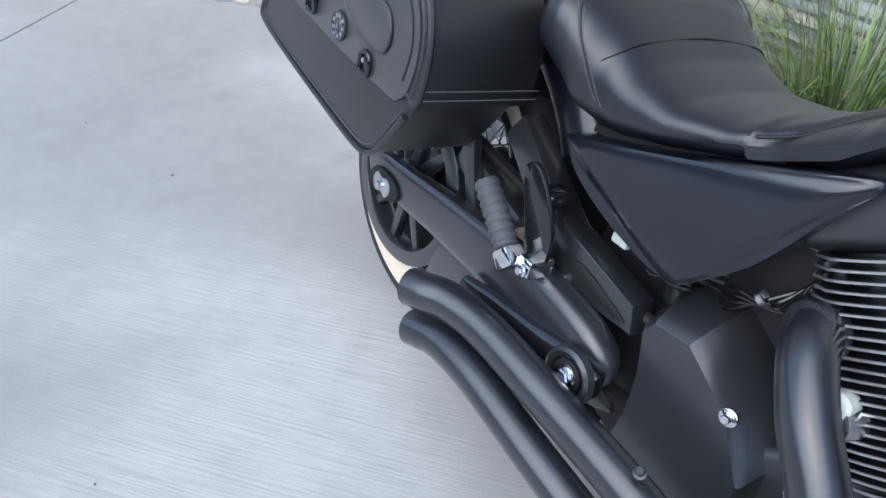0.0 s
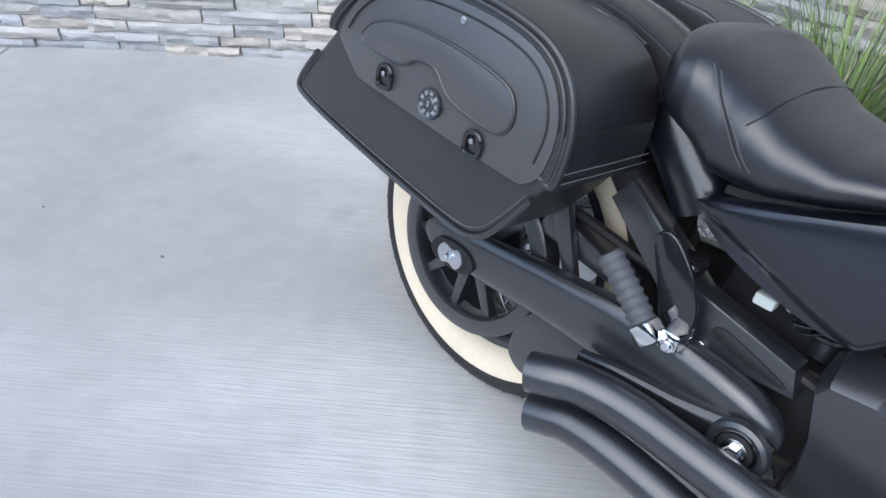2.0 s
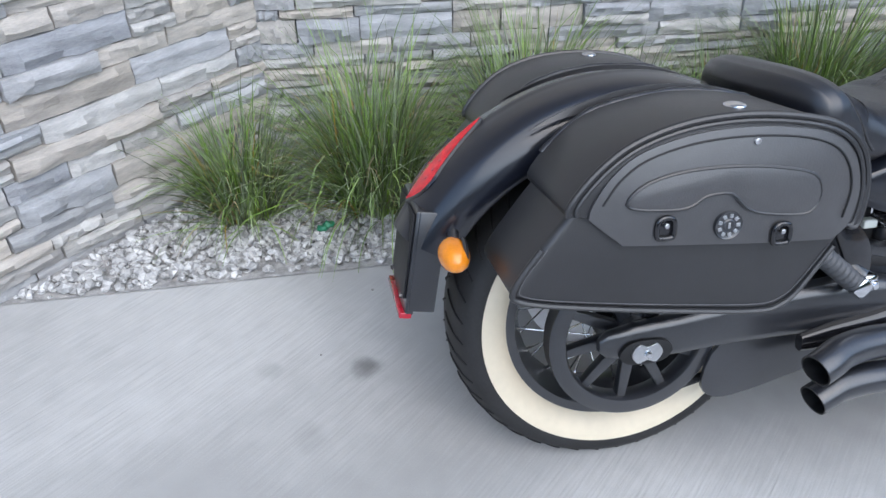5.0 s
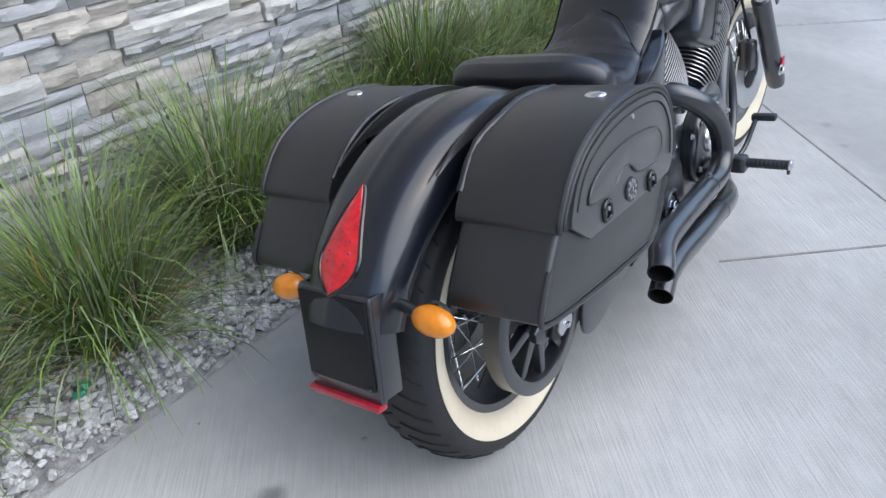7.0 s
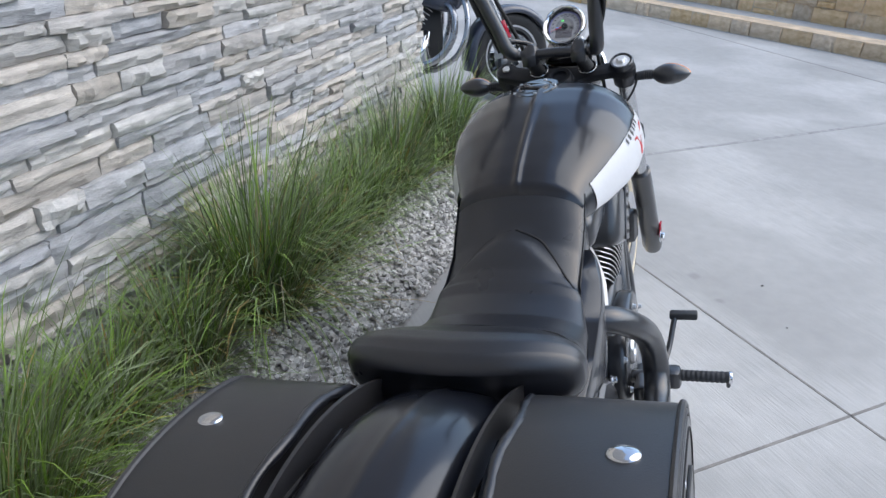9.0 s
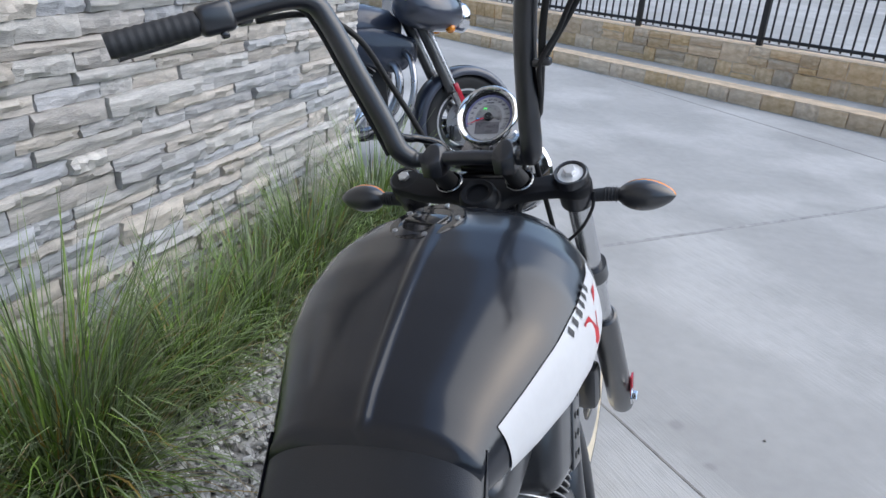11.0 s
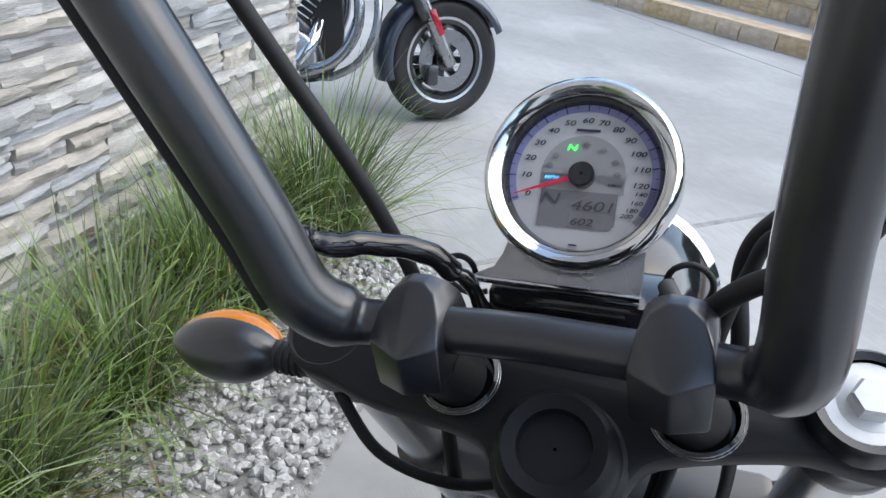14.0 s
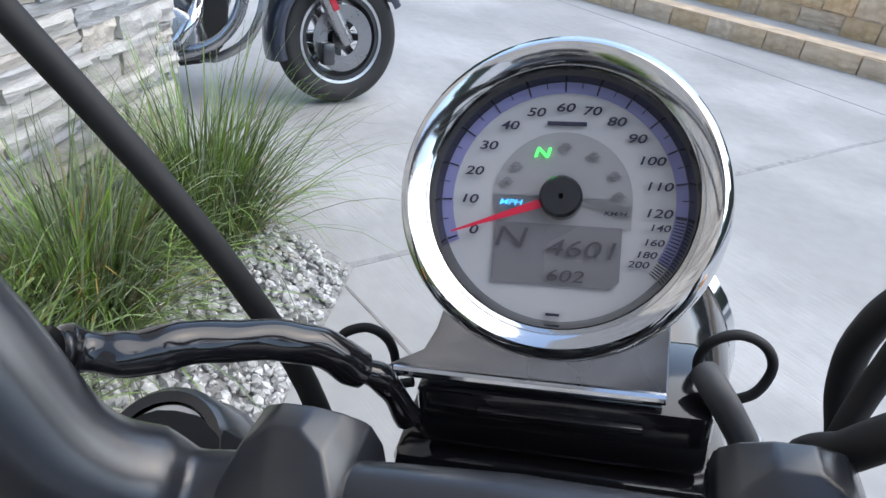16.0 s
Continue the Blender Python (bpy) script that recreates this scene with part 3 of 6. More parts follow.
# --- side panels under the seat ---
PANEL = [(0.362, 0.592), (0.46, 0.622), (0.56, 0.655), (0.66, 0.692), (0.735, 0.722), (0.745, 0.712), (0.722, 0.672), (0.678, 0.585), (0.622, 0.522), (0.598, 0.506), (0.555, 0.507), (0.48, 0.525), (0.41, 0.552), (0.372, 0.578)]


def panel_shell():
    """A bulged three-cornered cover."""
    out = smooth2(PANEL, 3)
    cx, cz = 0.575, 0.60
    rings = []
    sides = [((0.352, 0.590), (0.75, 0.724)), ((0.75, 0.724), (0.612, 0.498)), ((0.612, 0.498), (0.352, 0.590))]

    def bulge(x, z):
        """Rises from the three sides and stays smooth across the face."""
        prod = 1.0
        for (ax, az), (bx, bz) in sides:
            ln = math.hypot(bx - ax, bz - az)
            prod *= max(0.0, ((bx - ax) * (az - z) - (ax - x) * (bz - az)) / ln) + 0.002
        return 1 - math.exp(-prod ** (1 / 3) / 0.021)

    for k in [1.02, 1.0, 0.985, 0.965, 0.94, 0.91, 0.87, 0.82, 0.76, 0.69, 0.61, 0.52, 0.42, 0.3, 0.16, 0.05]:
        ring = []
        for x0, z0 in out:
            x, z = cx + (x0 - cx) * min(k, 1.0), cz + (z0 - cz) * min(k, 1.0)
            y = -0.118 if k > 1 else -0.14 - 0.046 * bulge(x, z)
            ring.append((x, y + 0.02 * max(0.0, (x - 0.6) / 0.15) ** 1.5, z))
        rings.append(ring)
    return loft(rings)


panel = panel_shell()
part("side_cover", panel, MATTE, motorcycle, "matte black triangular side cover", 60)
part("side_cover", tf(mirror(panel), Matrix.Diagonal((1, 0.78, 1, 1))), MATTE, motorcycle, "matte black triangular side cover", 60)

# --- fuel tank ---
TX = [0.76, 0.80, 0.86, 0.93, 1.0, 1.07, 1.13, 1.19, 1.235, 1.262]
TTOP = [0.862, 0.893, 0.925, 0.957, 0.984, 1.002, 1.006, 0.996, 0.968, 0.925]
TW = [0.135, 0.15, 0.178, 0.208, 0.226, 0.23, 0.22, 0.192, 0.15, 0.095]
TMID = [0.80, 0.802, 0.812, 0.828, 0.842, 0.853, 0.86, 0.868, 0.88, 0.89]
TBOT = [0.76, 0.752, 0.75, 0.752, 0.762, 0.774, 0.786, 0.80, 0.822, 0.85]


def tank_point(x, a, out=0.0):
    """A point of the tank's skin: a runs from the right flank (0) over the top (half pi) to the left one (pi); below 0 it runs under."""
    w, top, mid, bot = (spline(TX, q, x) for q in (TW, TTOP, TMID, TBOT))
    c, s = math.cos(a), math.sin(a)
    y = -w * math.copysign(abs(c) ** 0.75, c)
    z = mid + ((top - mid) * s ** 0.95 if s > 0 else (mid - bot) * -abs(s) ** 0.8)
    ridge = 0.0065 * math.exp(-(y / 0.007) ** 2) if s > 0 else 0.0
    n = V((0, y / w ** 1.2, (z - mid) * 2.2)).normalized()
    k = max(0.0, (x - 0.76) / 0.5)
    return V((x + 0.04 * k, y + 0.004 * k, z + ridge - 0.024 * k)) + n * out


txs = sorted(set([*np.linspace(TX[0], TX[-1], 40)]))
angles = sorted([2 * math.pi * i / 72 for i in range(72)] + [math.pi / 2 + d * 0.012 for d in range(-6, 7) if d])
tank = part("fuel_tank", loft([[tank_point(x, a) for a in angles] for x in txs]), MATTE, motorcycle, "matte black teardrop fuel tank with a centre ridge", 80)


def tank_badge(side):
    rows = []
    for i in range(25):
        k = i / 24
        x = 0.808 + 0.302 * k
        lo, hi = -0.25, 0.44 + 0.03 * k
        if k > 0.62:
            lo = lo + (hi - lo) * ((k - 0.62) / 0.38) ** 2.2
        rows.append([tank_point(x, lo + (hi - lo) * j / 10, 0.0022) for j in range(11)])
    vf = loft(rows, False, False)
    if side > 0:
        vf = mirror(vf)
    ob = part("tank_panel", vf, WHITEPAINT, tank, "white side panel with dark and red marks", 80)
    for i, k in enumerate((0.44, 0.50, 0.56, 0.62, 0.68, 0.74)):
        x = 0.835 + 0.275 * k
        q = [tank_point(x + dx, a, 0.0034) for dx, a in ((0, 0.33 + 0.2 * k), (0.007, 0.36 + 0.2 * k), (0.010, 0.27 + 0.2 * k), (0.003, 0.24 + 0.2 * k))]
        vf = ([tuple(p) for p in q], [(0, 1, 2, 3)])
        part("panel_mark", mirror(vf) if side > 0 else vf, MARK, ob)
    q = [tank_point(0.835 + 0.275 * k, a, 0.0036) for k, a in ((0.56, 0.30), (0.63, 0.30), (0.70, 0.10), (0.80, 0.36), (0.86, 0.36), (0.72, -0.02), (0.66, -0.02))]
    vf = ([tuple(p) for p in q], [(0, 1, 2, 6), (2, 3, 4, 5), (2, 5, 6)])
    part("panel_mark", mirror(vf) if side > 0 else vf, MARKRED, ob)
    return ob


MARK = material("dark_lettering", (0.05, 0.05, 0.055), 0.5, bump=0.0)
MARKRED = material("red_lettering", (0.5, 0.02, 0.03), 0.4, bump=0.0)
tank_badge(-1)
tank_badge(1)

# filler cap: recessed ring, five screws, a lock flap
cap_c = V((1.124, 0.026, 0.984))
cap_at = aim(cap_c, (-0.12, 0.06, 1.0)) @ Matrix.Scale(0.86, 4)
cap = part("filler_cap", tf(lathe([(0.0705, -0.012), (0.0705, 0.004), (0.068, 0.0065), (0.052, 0.0065), (0.049, 0.004), (0.046, 0.004), (0.044, 0.0085), (0.001, 0.0095)], 64), cap_at), GLOSS, tank, "glossy black filler cap with steel screws")
part("cap_flap", tf(box((0, 0, 0.0105), (0.08, 0.036, 0.006), 0.0028), cap_at), GLOSS, cap)
part("cap_flap", tf(box((-0.024, 0.0, 0.0135), (0.016, 0.012, 0.003), 0.001), cap_at), SATIN, cap)
for i in range(5):
    a = 2 * math.pi * i / 5 + 0.4
    part("cap_screw", tf(lathe([(0.001, 0.0), (0.0022, 0.0), (0.0026, 0.003), (0.0048, 0.003), (0.0052, 0.0), (0.0052, -0.002)], 16), cap_at @ Matrix.Translation((0.0595 * math.cos(a), 0.0595 * math.sin(a), 0.0065))), STEEL, cap)
warn_at = aim((1.282, 0.004, 0.942), (0.62, 0, 0.78))
part("warning_label", tf(box((0, 0, 0), (0.04, 0.085, 0.001), 0), warn_at), MARK, tank, "black warning label with small print")
part("warning_stripe", tf(box((-0.022, -0.03, 0.0012), (0.006, 0.045, 0.0006), 0), warn_at), AMBER, tank)
for i in range(6):
    part("print_line", tf(box((-0.013 + 0.006 * i, 0.004 - 0.004 * (i % 3), 0.0012), (0.0022, 0.07 - 0.01 * (i % 3), 0.0006), 0), warn_at), STEEL, tank)

# --- rear fender, tail lamp, plate ---
FY = [-0.106, -0.108, -0.104, -0.092, -0.07, -0.045, -0.02, -0.006, 0, 0.006, 0.02, 0.045, 0.07, 0.092, 0.104, 0.108, 0.106]
FR = [0.375, 0.40, 0.425, 0.446, 0.460, 0.467, 0.470, 0.4715, 0.4735, 0.4715, 0.470, 0.467, 0.460, 0.446, 0.425, 0.40, 0.375]


def fender_point(th, y, r):
    return (r * math.cos(radians(th)), y, AXLE + r * math.sin(radians(th)))


def fender_shell(th0, th1, n, radii, ys, thick=0.004, tail=0.0):
    outer, inner = [], []
    for i in range(n):
        th = th0 + (th1 - th0) * i / (n - 1)
        k = max(0.0, (th - 118) / 35) if tail else 0.0
        outer.append([fender_point(th, y * (1 - 0.12 * k), r + 0.006 * k) for y, r in zip(ys, radii)])
        inner.append([fender_point(th, y * (1 - 0.12 * k) * 0.955, r + 0.006 * k - thick) for y, r in zip(ys, radii)])
    rings = [o + list(reversed(q)) for o, q in zip(outer, inner)]
    return loft(rings)


fender = part("rear_fender", fender_shell(33, 153, 62, FR, FY, tail=1.0), MATTE, motorcycle, "deep matte black rear fender", 50)
lamp_rows, frame_rows = [], []
for i in range(33):
    k = i / 32
    th = 122.5 + 24.0 * k
    half = 0.0445 * (min(1.0, k / 0.66) ** 0.78 if k < 0.66 else max(0.0, 1 - ((k - 0.66) / 0.34) ** 2.6)) + 0.0005
    lamp_rows.append([fender_point(th, half * j / 6, spline(FY[:9], FR[:9], -abs(half * j / 6)) + 0.005 * (1 - (j / 6) ** 4) + 0.003) for j in range(-6, 7)])
lamp = part("tail_lamp", loft(lamp_rows, False, False), RED, motorcycle, "red teardrop tail lamp with faceted lens", 80)
edge = [r[0] for r in lamp_rows] + [r[-1] for r in reversed(lamp_rows)]
facet = link_mesh(ball((0, 0, 0), (0.0042, 0.0042, 0.0022), 10, 6), 80, "lamp_facet")
for k, row in ((0.42, (-0.3, 0.3)), (0.52, (-0.45, 0.0, 0.45)), (0.62, (-0.55, 0.0, 0.55)), (0.72, (-0.5, 0.0, 0.5)), (0.82, (-0.3, 0.3))):
    for u in row:
        y = 0.04 * u
        part("lamp_facet", facet, REFLECTOR, lamp, m=aim(fender_point(122.5 + 24.0 * k, y, 0.4765), (math.cos(radians(122.5 + 24 * k)), 0, math.sin(radians(122.5 + 24 * k)))))
part("lamp_frame", tube([V(q) for q in edge], 0.0045, 8, closed=True), GLOSS, lamp)
plate_m = Matrix.Translation((-0.402, 0, 0.488)) @ Matrix.Rotation(radians(10), 4, "Y")
plate = part("plate_holder", tf(join(box((0, 0, 0), (0.018, 0.172, 0.205), 0.005), box((0.022, -0.084, 0.005), (0.05, 0.008, 0.195), 0.003), box((0.022, 0.084, 0.005), (0.05, 0.008, 0.195), 0.003)), plate_m), TRIM, motorcycle, "black plate holder under the fender")
part("plate_backing", tf(box((-0.0115, 0, 0.012), (0.004, 0.16, 0.165), 0.001), plate_m), CAST, plate)
part("plate_reflector", tf(box((-0.006, 0, -0.102), (0.024, 0.172, 0.013), 0.003), plate_m), REFLECTOR, plate, "narrow red reflector strip")
for y in (-0.066, 0.066):
    part("plate_screw", tf(bolt(0.004, 0.003), plate_m @ aim((-0.0135, y, -0.07), (-1, 0, 0))), SATIN, plate)


def rear_signal(s):
    stem = part("rear_signal", tube([(-0.33, s * 0.085, 0.545), (-0.34, s * 0.14, 0.542)], 0.011, 12), SATIN, motorcycle, "black stalk with amber turn signal")
    part("signal_lens", tf(ball((0, 0, 0), (0.027, 0.042, 0.026)), Matrix.Translation((-0.347, s * 0.174, 0.539)) @ Matrix.Rotation(radians(-8 * s), 4, "X")), AMBER, stem, "amber lens", 80)
    part("signal_rim", tf(lathe([(0.024, -0.004), (0.028, 0.0), (0.024, 0.004)], 24), aim((-0.33, s * 0.176, 0.541), (1, 0, 0))), SATIN, stem)


rear_signal(-1)
rear_signal(1)

# --- saddlebags ---
BAG = [(-0.292, 0.545), (-0.272, 0.522), (-0.15, 0.497), (0.0, 0.473), (0.11, 0.459), (0.15, 0.466), (0.178, 0.49), (0.225, 0.558), (0.248, 0.60), (0.252, 0.655), (0.236, 0.708), (0.20, 0.742), (0.14, 0.762),
       (0.05, 0.772), (-0.04, 0.767), (-0.115, 0.745), (-0.165, 0.71), (-0.205, 0.66), (-0.25, 0.605)]
LID = [(-0.213, 0.653), (-0.195, 0.652), (-0.05, 0.633), (0.1, 0.613), (0.24, 0.592), (0.256, 0.595), (0.26, 0.655), (0.243, 0.712), (0.205, 0.749), (0.143, 0.769), (0.05, 0.780), (-0.042, 0.775), (-0.12, 0.752), (-0.172, 0.716), (-0.21, 0.672)]
YOKE = [(-0.184, 0.652), (-0.181, 0.645), (-0.136, 0.607), (-0.124, 0.602), (-0.03, 0.593), (0.07, 0.584), (0.19, 0.5765), (0.214, 0.579), (0.236, 0.602), (0.243, 0.655), (0.228, 0.703), (0.195, 0.736), (0.135, 0.755), (0.045, 0.7635), (-0.04, 0.7585), (-0.113, 0.738), (-0.155, 0.706), (-0.18, 0.668)]
KIDNEY = [(-0.128, 0.672), (-0.118, 0.659), (-0.06, 0.652), (-0.03, 0.655), (-0.008, 0.668), (0.03, 0.668), (0.055, 0.645), (0.085, 0.632), (0.15, 0.624), (0.172, 0.636), (0.176, 0.66), (0.16, 0.685), (0.11, 0.699), (0.04, 0.708), (-0.04, 0.708), (-0.10, 0.695)]


def saddlebag(s):
    def flip(vf):
        return vf if s < 0 else mirror(vf)

    body = part("saddlebag", flip(prism(smooth2(BAG, 3), -0.344, -0.158, 0.014, 3)), LEATHER, motorcycle, "black leather saddlebag with a buckled lid", 40)
    lid = part("bag_lid", flip(prism(smooth2(LID, 3), -0.351, -0.152, 0.01, 3)), LEATHER, body, "black leather lid with rolled piping", 40)
    rim = smooth2(LID[4:] + LID[:1], 4, False)
    part("piping", flip(tube([(x, -0.349, z) for x, z in rim], 0.0052, 8)), LEATHER, lid)
    rim2 = [(0.03 + (x - 0.03) * 0.955, 0.66 + (z - 0.66) * 0.93) for x, z in rim]
    part("piping", flip(tube([(x, -0.3515, z) for x, z in rim2], 0.004, 8)), LEATHER, lid)
    part("lid_yoke", flip(prism(smooth2(YOKE, 3), -0.3555, -0.349, 0.003)), YOKE_LEATHER, lid, "", 40)
    # near-black tube draws the yoke's inner groove, its shade given as colour
    part("stitching", flip(tube([(x, -0.356, z) for x, z in smooth2([(0.03 + (x - 0.03) * 0.93, 0.665 + (z - 0.665) * 0.87) for x, z in YOKE[8:]], 4, False)], 0.0017, 6)), DARK, lid)
    part("embossed_panel", flip(prism(smooth2(KIDNEY, 3), -0.3595, -0.355, 0.003)), YOKE_LEATHER, lid, "", 40)
    part("embossed_rim", flip(tube([(x, -0.358, z) for x, z in smooth2(KIDNEY, 3)], 0.0026, 6, closed=True)), LEATHER, lid)
    edge = smooth2([BAG[-1], *BAG[:8]], 4, False)
    part("piping", flip(tube([(x, -0.343, z) for x, z in edge], 0.005, 8)), LEATHER, body)
    inner = [(0.0 + x * 0.965, 0.6 + (z - 0.6) * 0.91) for x, z in edge]
    part("stitching", flip(tube([(x, -0.3445, z) for x, z in inner], 0.001, 5)), STITCH, body)
    for x, z in ((-0.068, 0.625), (0.121, 0.596)):
        loop = smooth2([(x - 0.013, z - 0.012), (x - 0.013, z + 0.008), (x - 0.006, z + 0.015), (x + 0.006, z + 0.015), (x + 0.013, z + 0.008), (x + 0.013, z - 0.012), (x + 0.007, z - 0.016), (x - 0.007, z - 0.016)], 4)
        lock = part("buckle", flip(join(tube([(u, -0.3585, w) for u, w in loop], 0.0042, 8, closed=True), box((x, -0.3555, z), (0.022, 0.004, 0.026), 0.0015))), GLOSS, lid, "small rounded black buckle", 60)
        part("buckle_pin", flip(tf(disc(0.004, 0.004, 12, 0.001), aim((x, -0.359, z + 0.004), (0, -1, 0)))), STEEL, lock)
    c = (0.031, -0.356, 0.619)
    badge = part("round_badge", flip(tf(lathe([(0.001, 0.004), (0.008, 0.005), (0.010, 0.0035), (0.019, 0.0035), (0.0215, 0.005), (0.0225, 0.003), (0.0225, 0)], 32), aim(c, (0, -1, 0)))), SATIN, lid, "round dark badge with worn silver marks")
    for i in range(9):
        a = 2 * math.pi * i / 9
        part("badge_mark", flip(tf(box((0.015, 0, 0.0042), (0.006, 0.0056, 0.0016), 0.0004), aim(c, (0, -1, 0), a))), STEEL, badge)
    part("badge_mark", flip(tf(box((0, 0, 0.0052), (0.004, 0.009, 0.0016), 0.0004), aim(c, (0, -1, 0)))), STEEL, badge)
    part("lid_stud", flip(tf(ball((0, 0, 0), (0.016, 0.021, 0.006), 20, 10), Matrix.Translation((0.06, -0.292, 0.7805)))), CHROME, lid, "oval chrome stud", 80)
    part("lid_rivet", flip(tf(disc(0.005, 0.004, 12, 0.001), aim((0.062, -0.3545, 0.742), (0, -1, 0)))), STEEL, lid)
    part("front_flap", flip(prism([(0.19, 0.60), (0.256, 0.585), (0.262, 0.605), (0.262, 0.66), (0.2, 0.66)], -0.353, -0.155, 0.006)), LEATHER, body)
    for z in (0.598, 0.611):
        part("stitching", flip(tube([(0.2625, -0.345, z), (0.2632, -0.25, z), (0.2625, -0.145, z)], 0.0011, 5)), STITCH, body)
    part("bag_bracket", flip(join(box((0.02, -0.14, 0.73), (0.2, 0.06, 0.02), 0.008), box((0.13, -0.14, 0.62), (0.04, 0.06, 0.05), 0.008))), GLOSS, body)
    fold = random.Random(3 if s < 0 else 4)
    rim_in = smooth2([(-0.19, 0.695), (-0.12, 0.748), (-0.04, 0.771), (0.05, 0.776), (0.14, 0.766), (0.205, 0.742)], 6, False)
    part("lid_liner", flip(tube([(x, -0.15 + 0.003 * math.sin(40 * x), z) for x, z in rim_in], [0.006 + 0.003 * fold.random() for _ in rim_in], 10)), SEATLEATHER, lid, "", 70)
    leaf_rows = [[fender_point(th, y, r) for y, r in ((-0.1135, 0.478 - 0.0005 * (th - 60)), (-0.119, 0.479 - 0.0005 * (th - 60)), (-0.121, 0.40 + 0.0009 * (th - 60)), (-0.1155, 0.40 + 0.0009 * (th - 60)))] for th in range(56, 117, 4)]
    part("bag_yoke", flip(loft(leaf_rows)), LEATHER, body, "thin leather yoke beside the fender")
    return body


saddlebag(-1)
saddlebag(1)

# --- engine ---
ENGY = 0.0


def cylinder(base, top, half, n, name):
    """A finned barrel: black core, each fin a plate with a bright machined rim."""
    b, t = V(base), V(top)
    d = (t - b).normalized()
    at = aim(b, d)
    length = (t - b).length
    core = part(name, tf(lathe([(0.05, 0), (half * 0.86, 0), (half * 0.86, length), (0.05, length)], 40), at), SATIN, motorcycle, "black finned engine cylinder with bright fin edges")
    for i in range(n):
        h = length * (i + 0.5) / n
        k = 1.0 + 0.10 * math.sin(math.pi * i / (n - 1))
        out = []
        for j in range(40):
            a = 2 * math.pi * j / 40
            c, s = math.cos(a), math.sin(a)
            q = (abs(c) ** 3.2 + abs(s) ** 3.2) ** (-1 / 3.2)
            notch = 1.0 - 0.035 * math.exp(-((math.degrees(a) % 90 - 45) / 7) ** 2)
            out.append((half * k * q * c * notch, half * k * q * s * notch))
        th = 0.0017
        rim = loft([[(x * 0.985, y * 0.985, h - th) for x, y in out], [(x, y, h - th * 0.6) for x, y in out], [(x, y, h + th * 0.6) for x, y in out], [(x * 0.985, y * 0.985, h + th) for x, y in out]], True, False)
        plate = loft([[(x * 0.985, y * 0.985, h - th) for x, y in out], [(x * 0.985, y * 0.985, h + th) for x, y in out]], True, True)
        fin = part("cooling_fin", tf(plate, at), SATIN, core)
        part("fin_edge", tf(rim, at), FINEDGE, fin, "bright machined fin edge")
    return core


rear_cyl = cylinder((0.935, -0.02, 0.425), (0.785, -0.02, 0.662), 0.112, 25, "rear_cylinder")
front_cyl = cylinder((1.135, -0.02, 0.425), (1.355, -0.02, 0.635), 0.105, 23, "front_cylinder")
part("rocker_cover", tf(box((0, 0, 0.045), (0.225, 0.23, 0.09), 0.03, 4), aim((0.785, -0.02, 0.662), (-0.53, 0, 0.848))), SATIN, motorcycle, "satin black rocker cover")
part("rocker_cover", tf(box((0, 0, 0.04), (0.2, 0.21, 0.08), 0.03, 4), aim((1.355, -0.02, 0.635), (0.72, 0, 0.69))), SATIN, motorcycle, "satin black rocker cover")
case = smooth2([(0.70, 0.20), (0.80, 0.13), (1.0, 0.115), (1.2, 0.15), (1.3, 0.25), (1.28, 0.38), (1.18, 0.46), (1.05, 0.44), (0.93, 0.45), (0.80, 0.40), (0.70, 0.32)], 3)
crank = part("crankcase", prism(case, -0.13, 0.13, 0.02, 3), SATIN, motorcycle, "satin black crankcase")
part("cam_cover", prism(smooth2([(0.87, 0.30), (0.90, 0.23), (1.0, 0.2), (1.12, 0.24), (1.18, 0.34), (1.14, 0.42), (1.02, 0.43), (0.92, 0.41)], 3), -0.175, -0.125, 0.014, 3), SATIN, crank)
part("round_cover", tf(lathe([(0.001, 0.006), (0.018, 0.006), (0.02, 0.01), (0.034, 0.01), (0.04, 0.004), (0.04, 0)], 36), aim((0.985, -0.175, 0.335), (0, -1, 0))), STEEL, crank, "round bright steel cover")
for x, z in ((0.9, 0.27), (1.12, 0.27), (1.16, 0.36), (0.93, 0.40), (1.05, 0.42), (0.84, 0.395)):
    part("case_bolt", tf(bolt(0.006, 0.006), aim((x, -0.178, z), (0, -1, 0))), STEEL, crank)
cov_low = [(0.583, 0.43), (0.598, 0.455), (0.66, 0.462), (0.735, 0.42), (0.795, 0.345), (0.81, 0.22), (0.70, 0.19), (0.60, 0.215), (0.606, 0.30), (0.60, 0.36)]
cov_face = [(0.589, 0.427), (0.601, 0.447), (0.656, 0.454), (0.732, 0.412), (0.789, 0.338), (0.803, 0.222), (0.70, 0.2), (0.61, 0.225), (0.615, 0.30), (0.609, 0.36)]
cov = part("sprocket_cover", loft([[(x, -0.07, z + 0.03) for x, z in cov_low], [(x, -0.135, z + 0.012) for x, z in cov_low], [(x, -0.162, z) for x, z in cov_face], [(0.69 + (x - 0.69) * 0.97, -0.166, 0.32 + (z - 0.32) * 0.97) for x, z in cov_face]]), SATIN, motorcycle, "satin black sprocket cover with a chamfered face", 22)
part("cover_bolt", tf(join(disc(0.012, 0.004), tf(bolt(0.0062, 0.007), Matrix.Translation((0, 0, 0.004)))), aim((0.738, -0.163, 0.407), (0.1, -1, 0.15))), CHROME, cov)
port = part("exhaust_port", tf(disc(0.036, 0.03), aim((0.765, -0.12, 0.545), (-0.4, -0.9, 0.0))), SATIN, motorcycle)
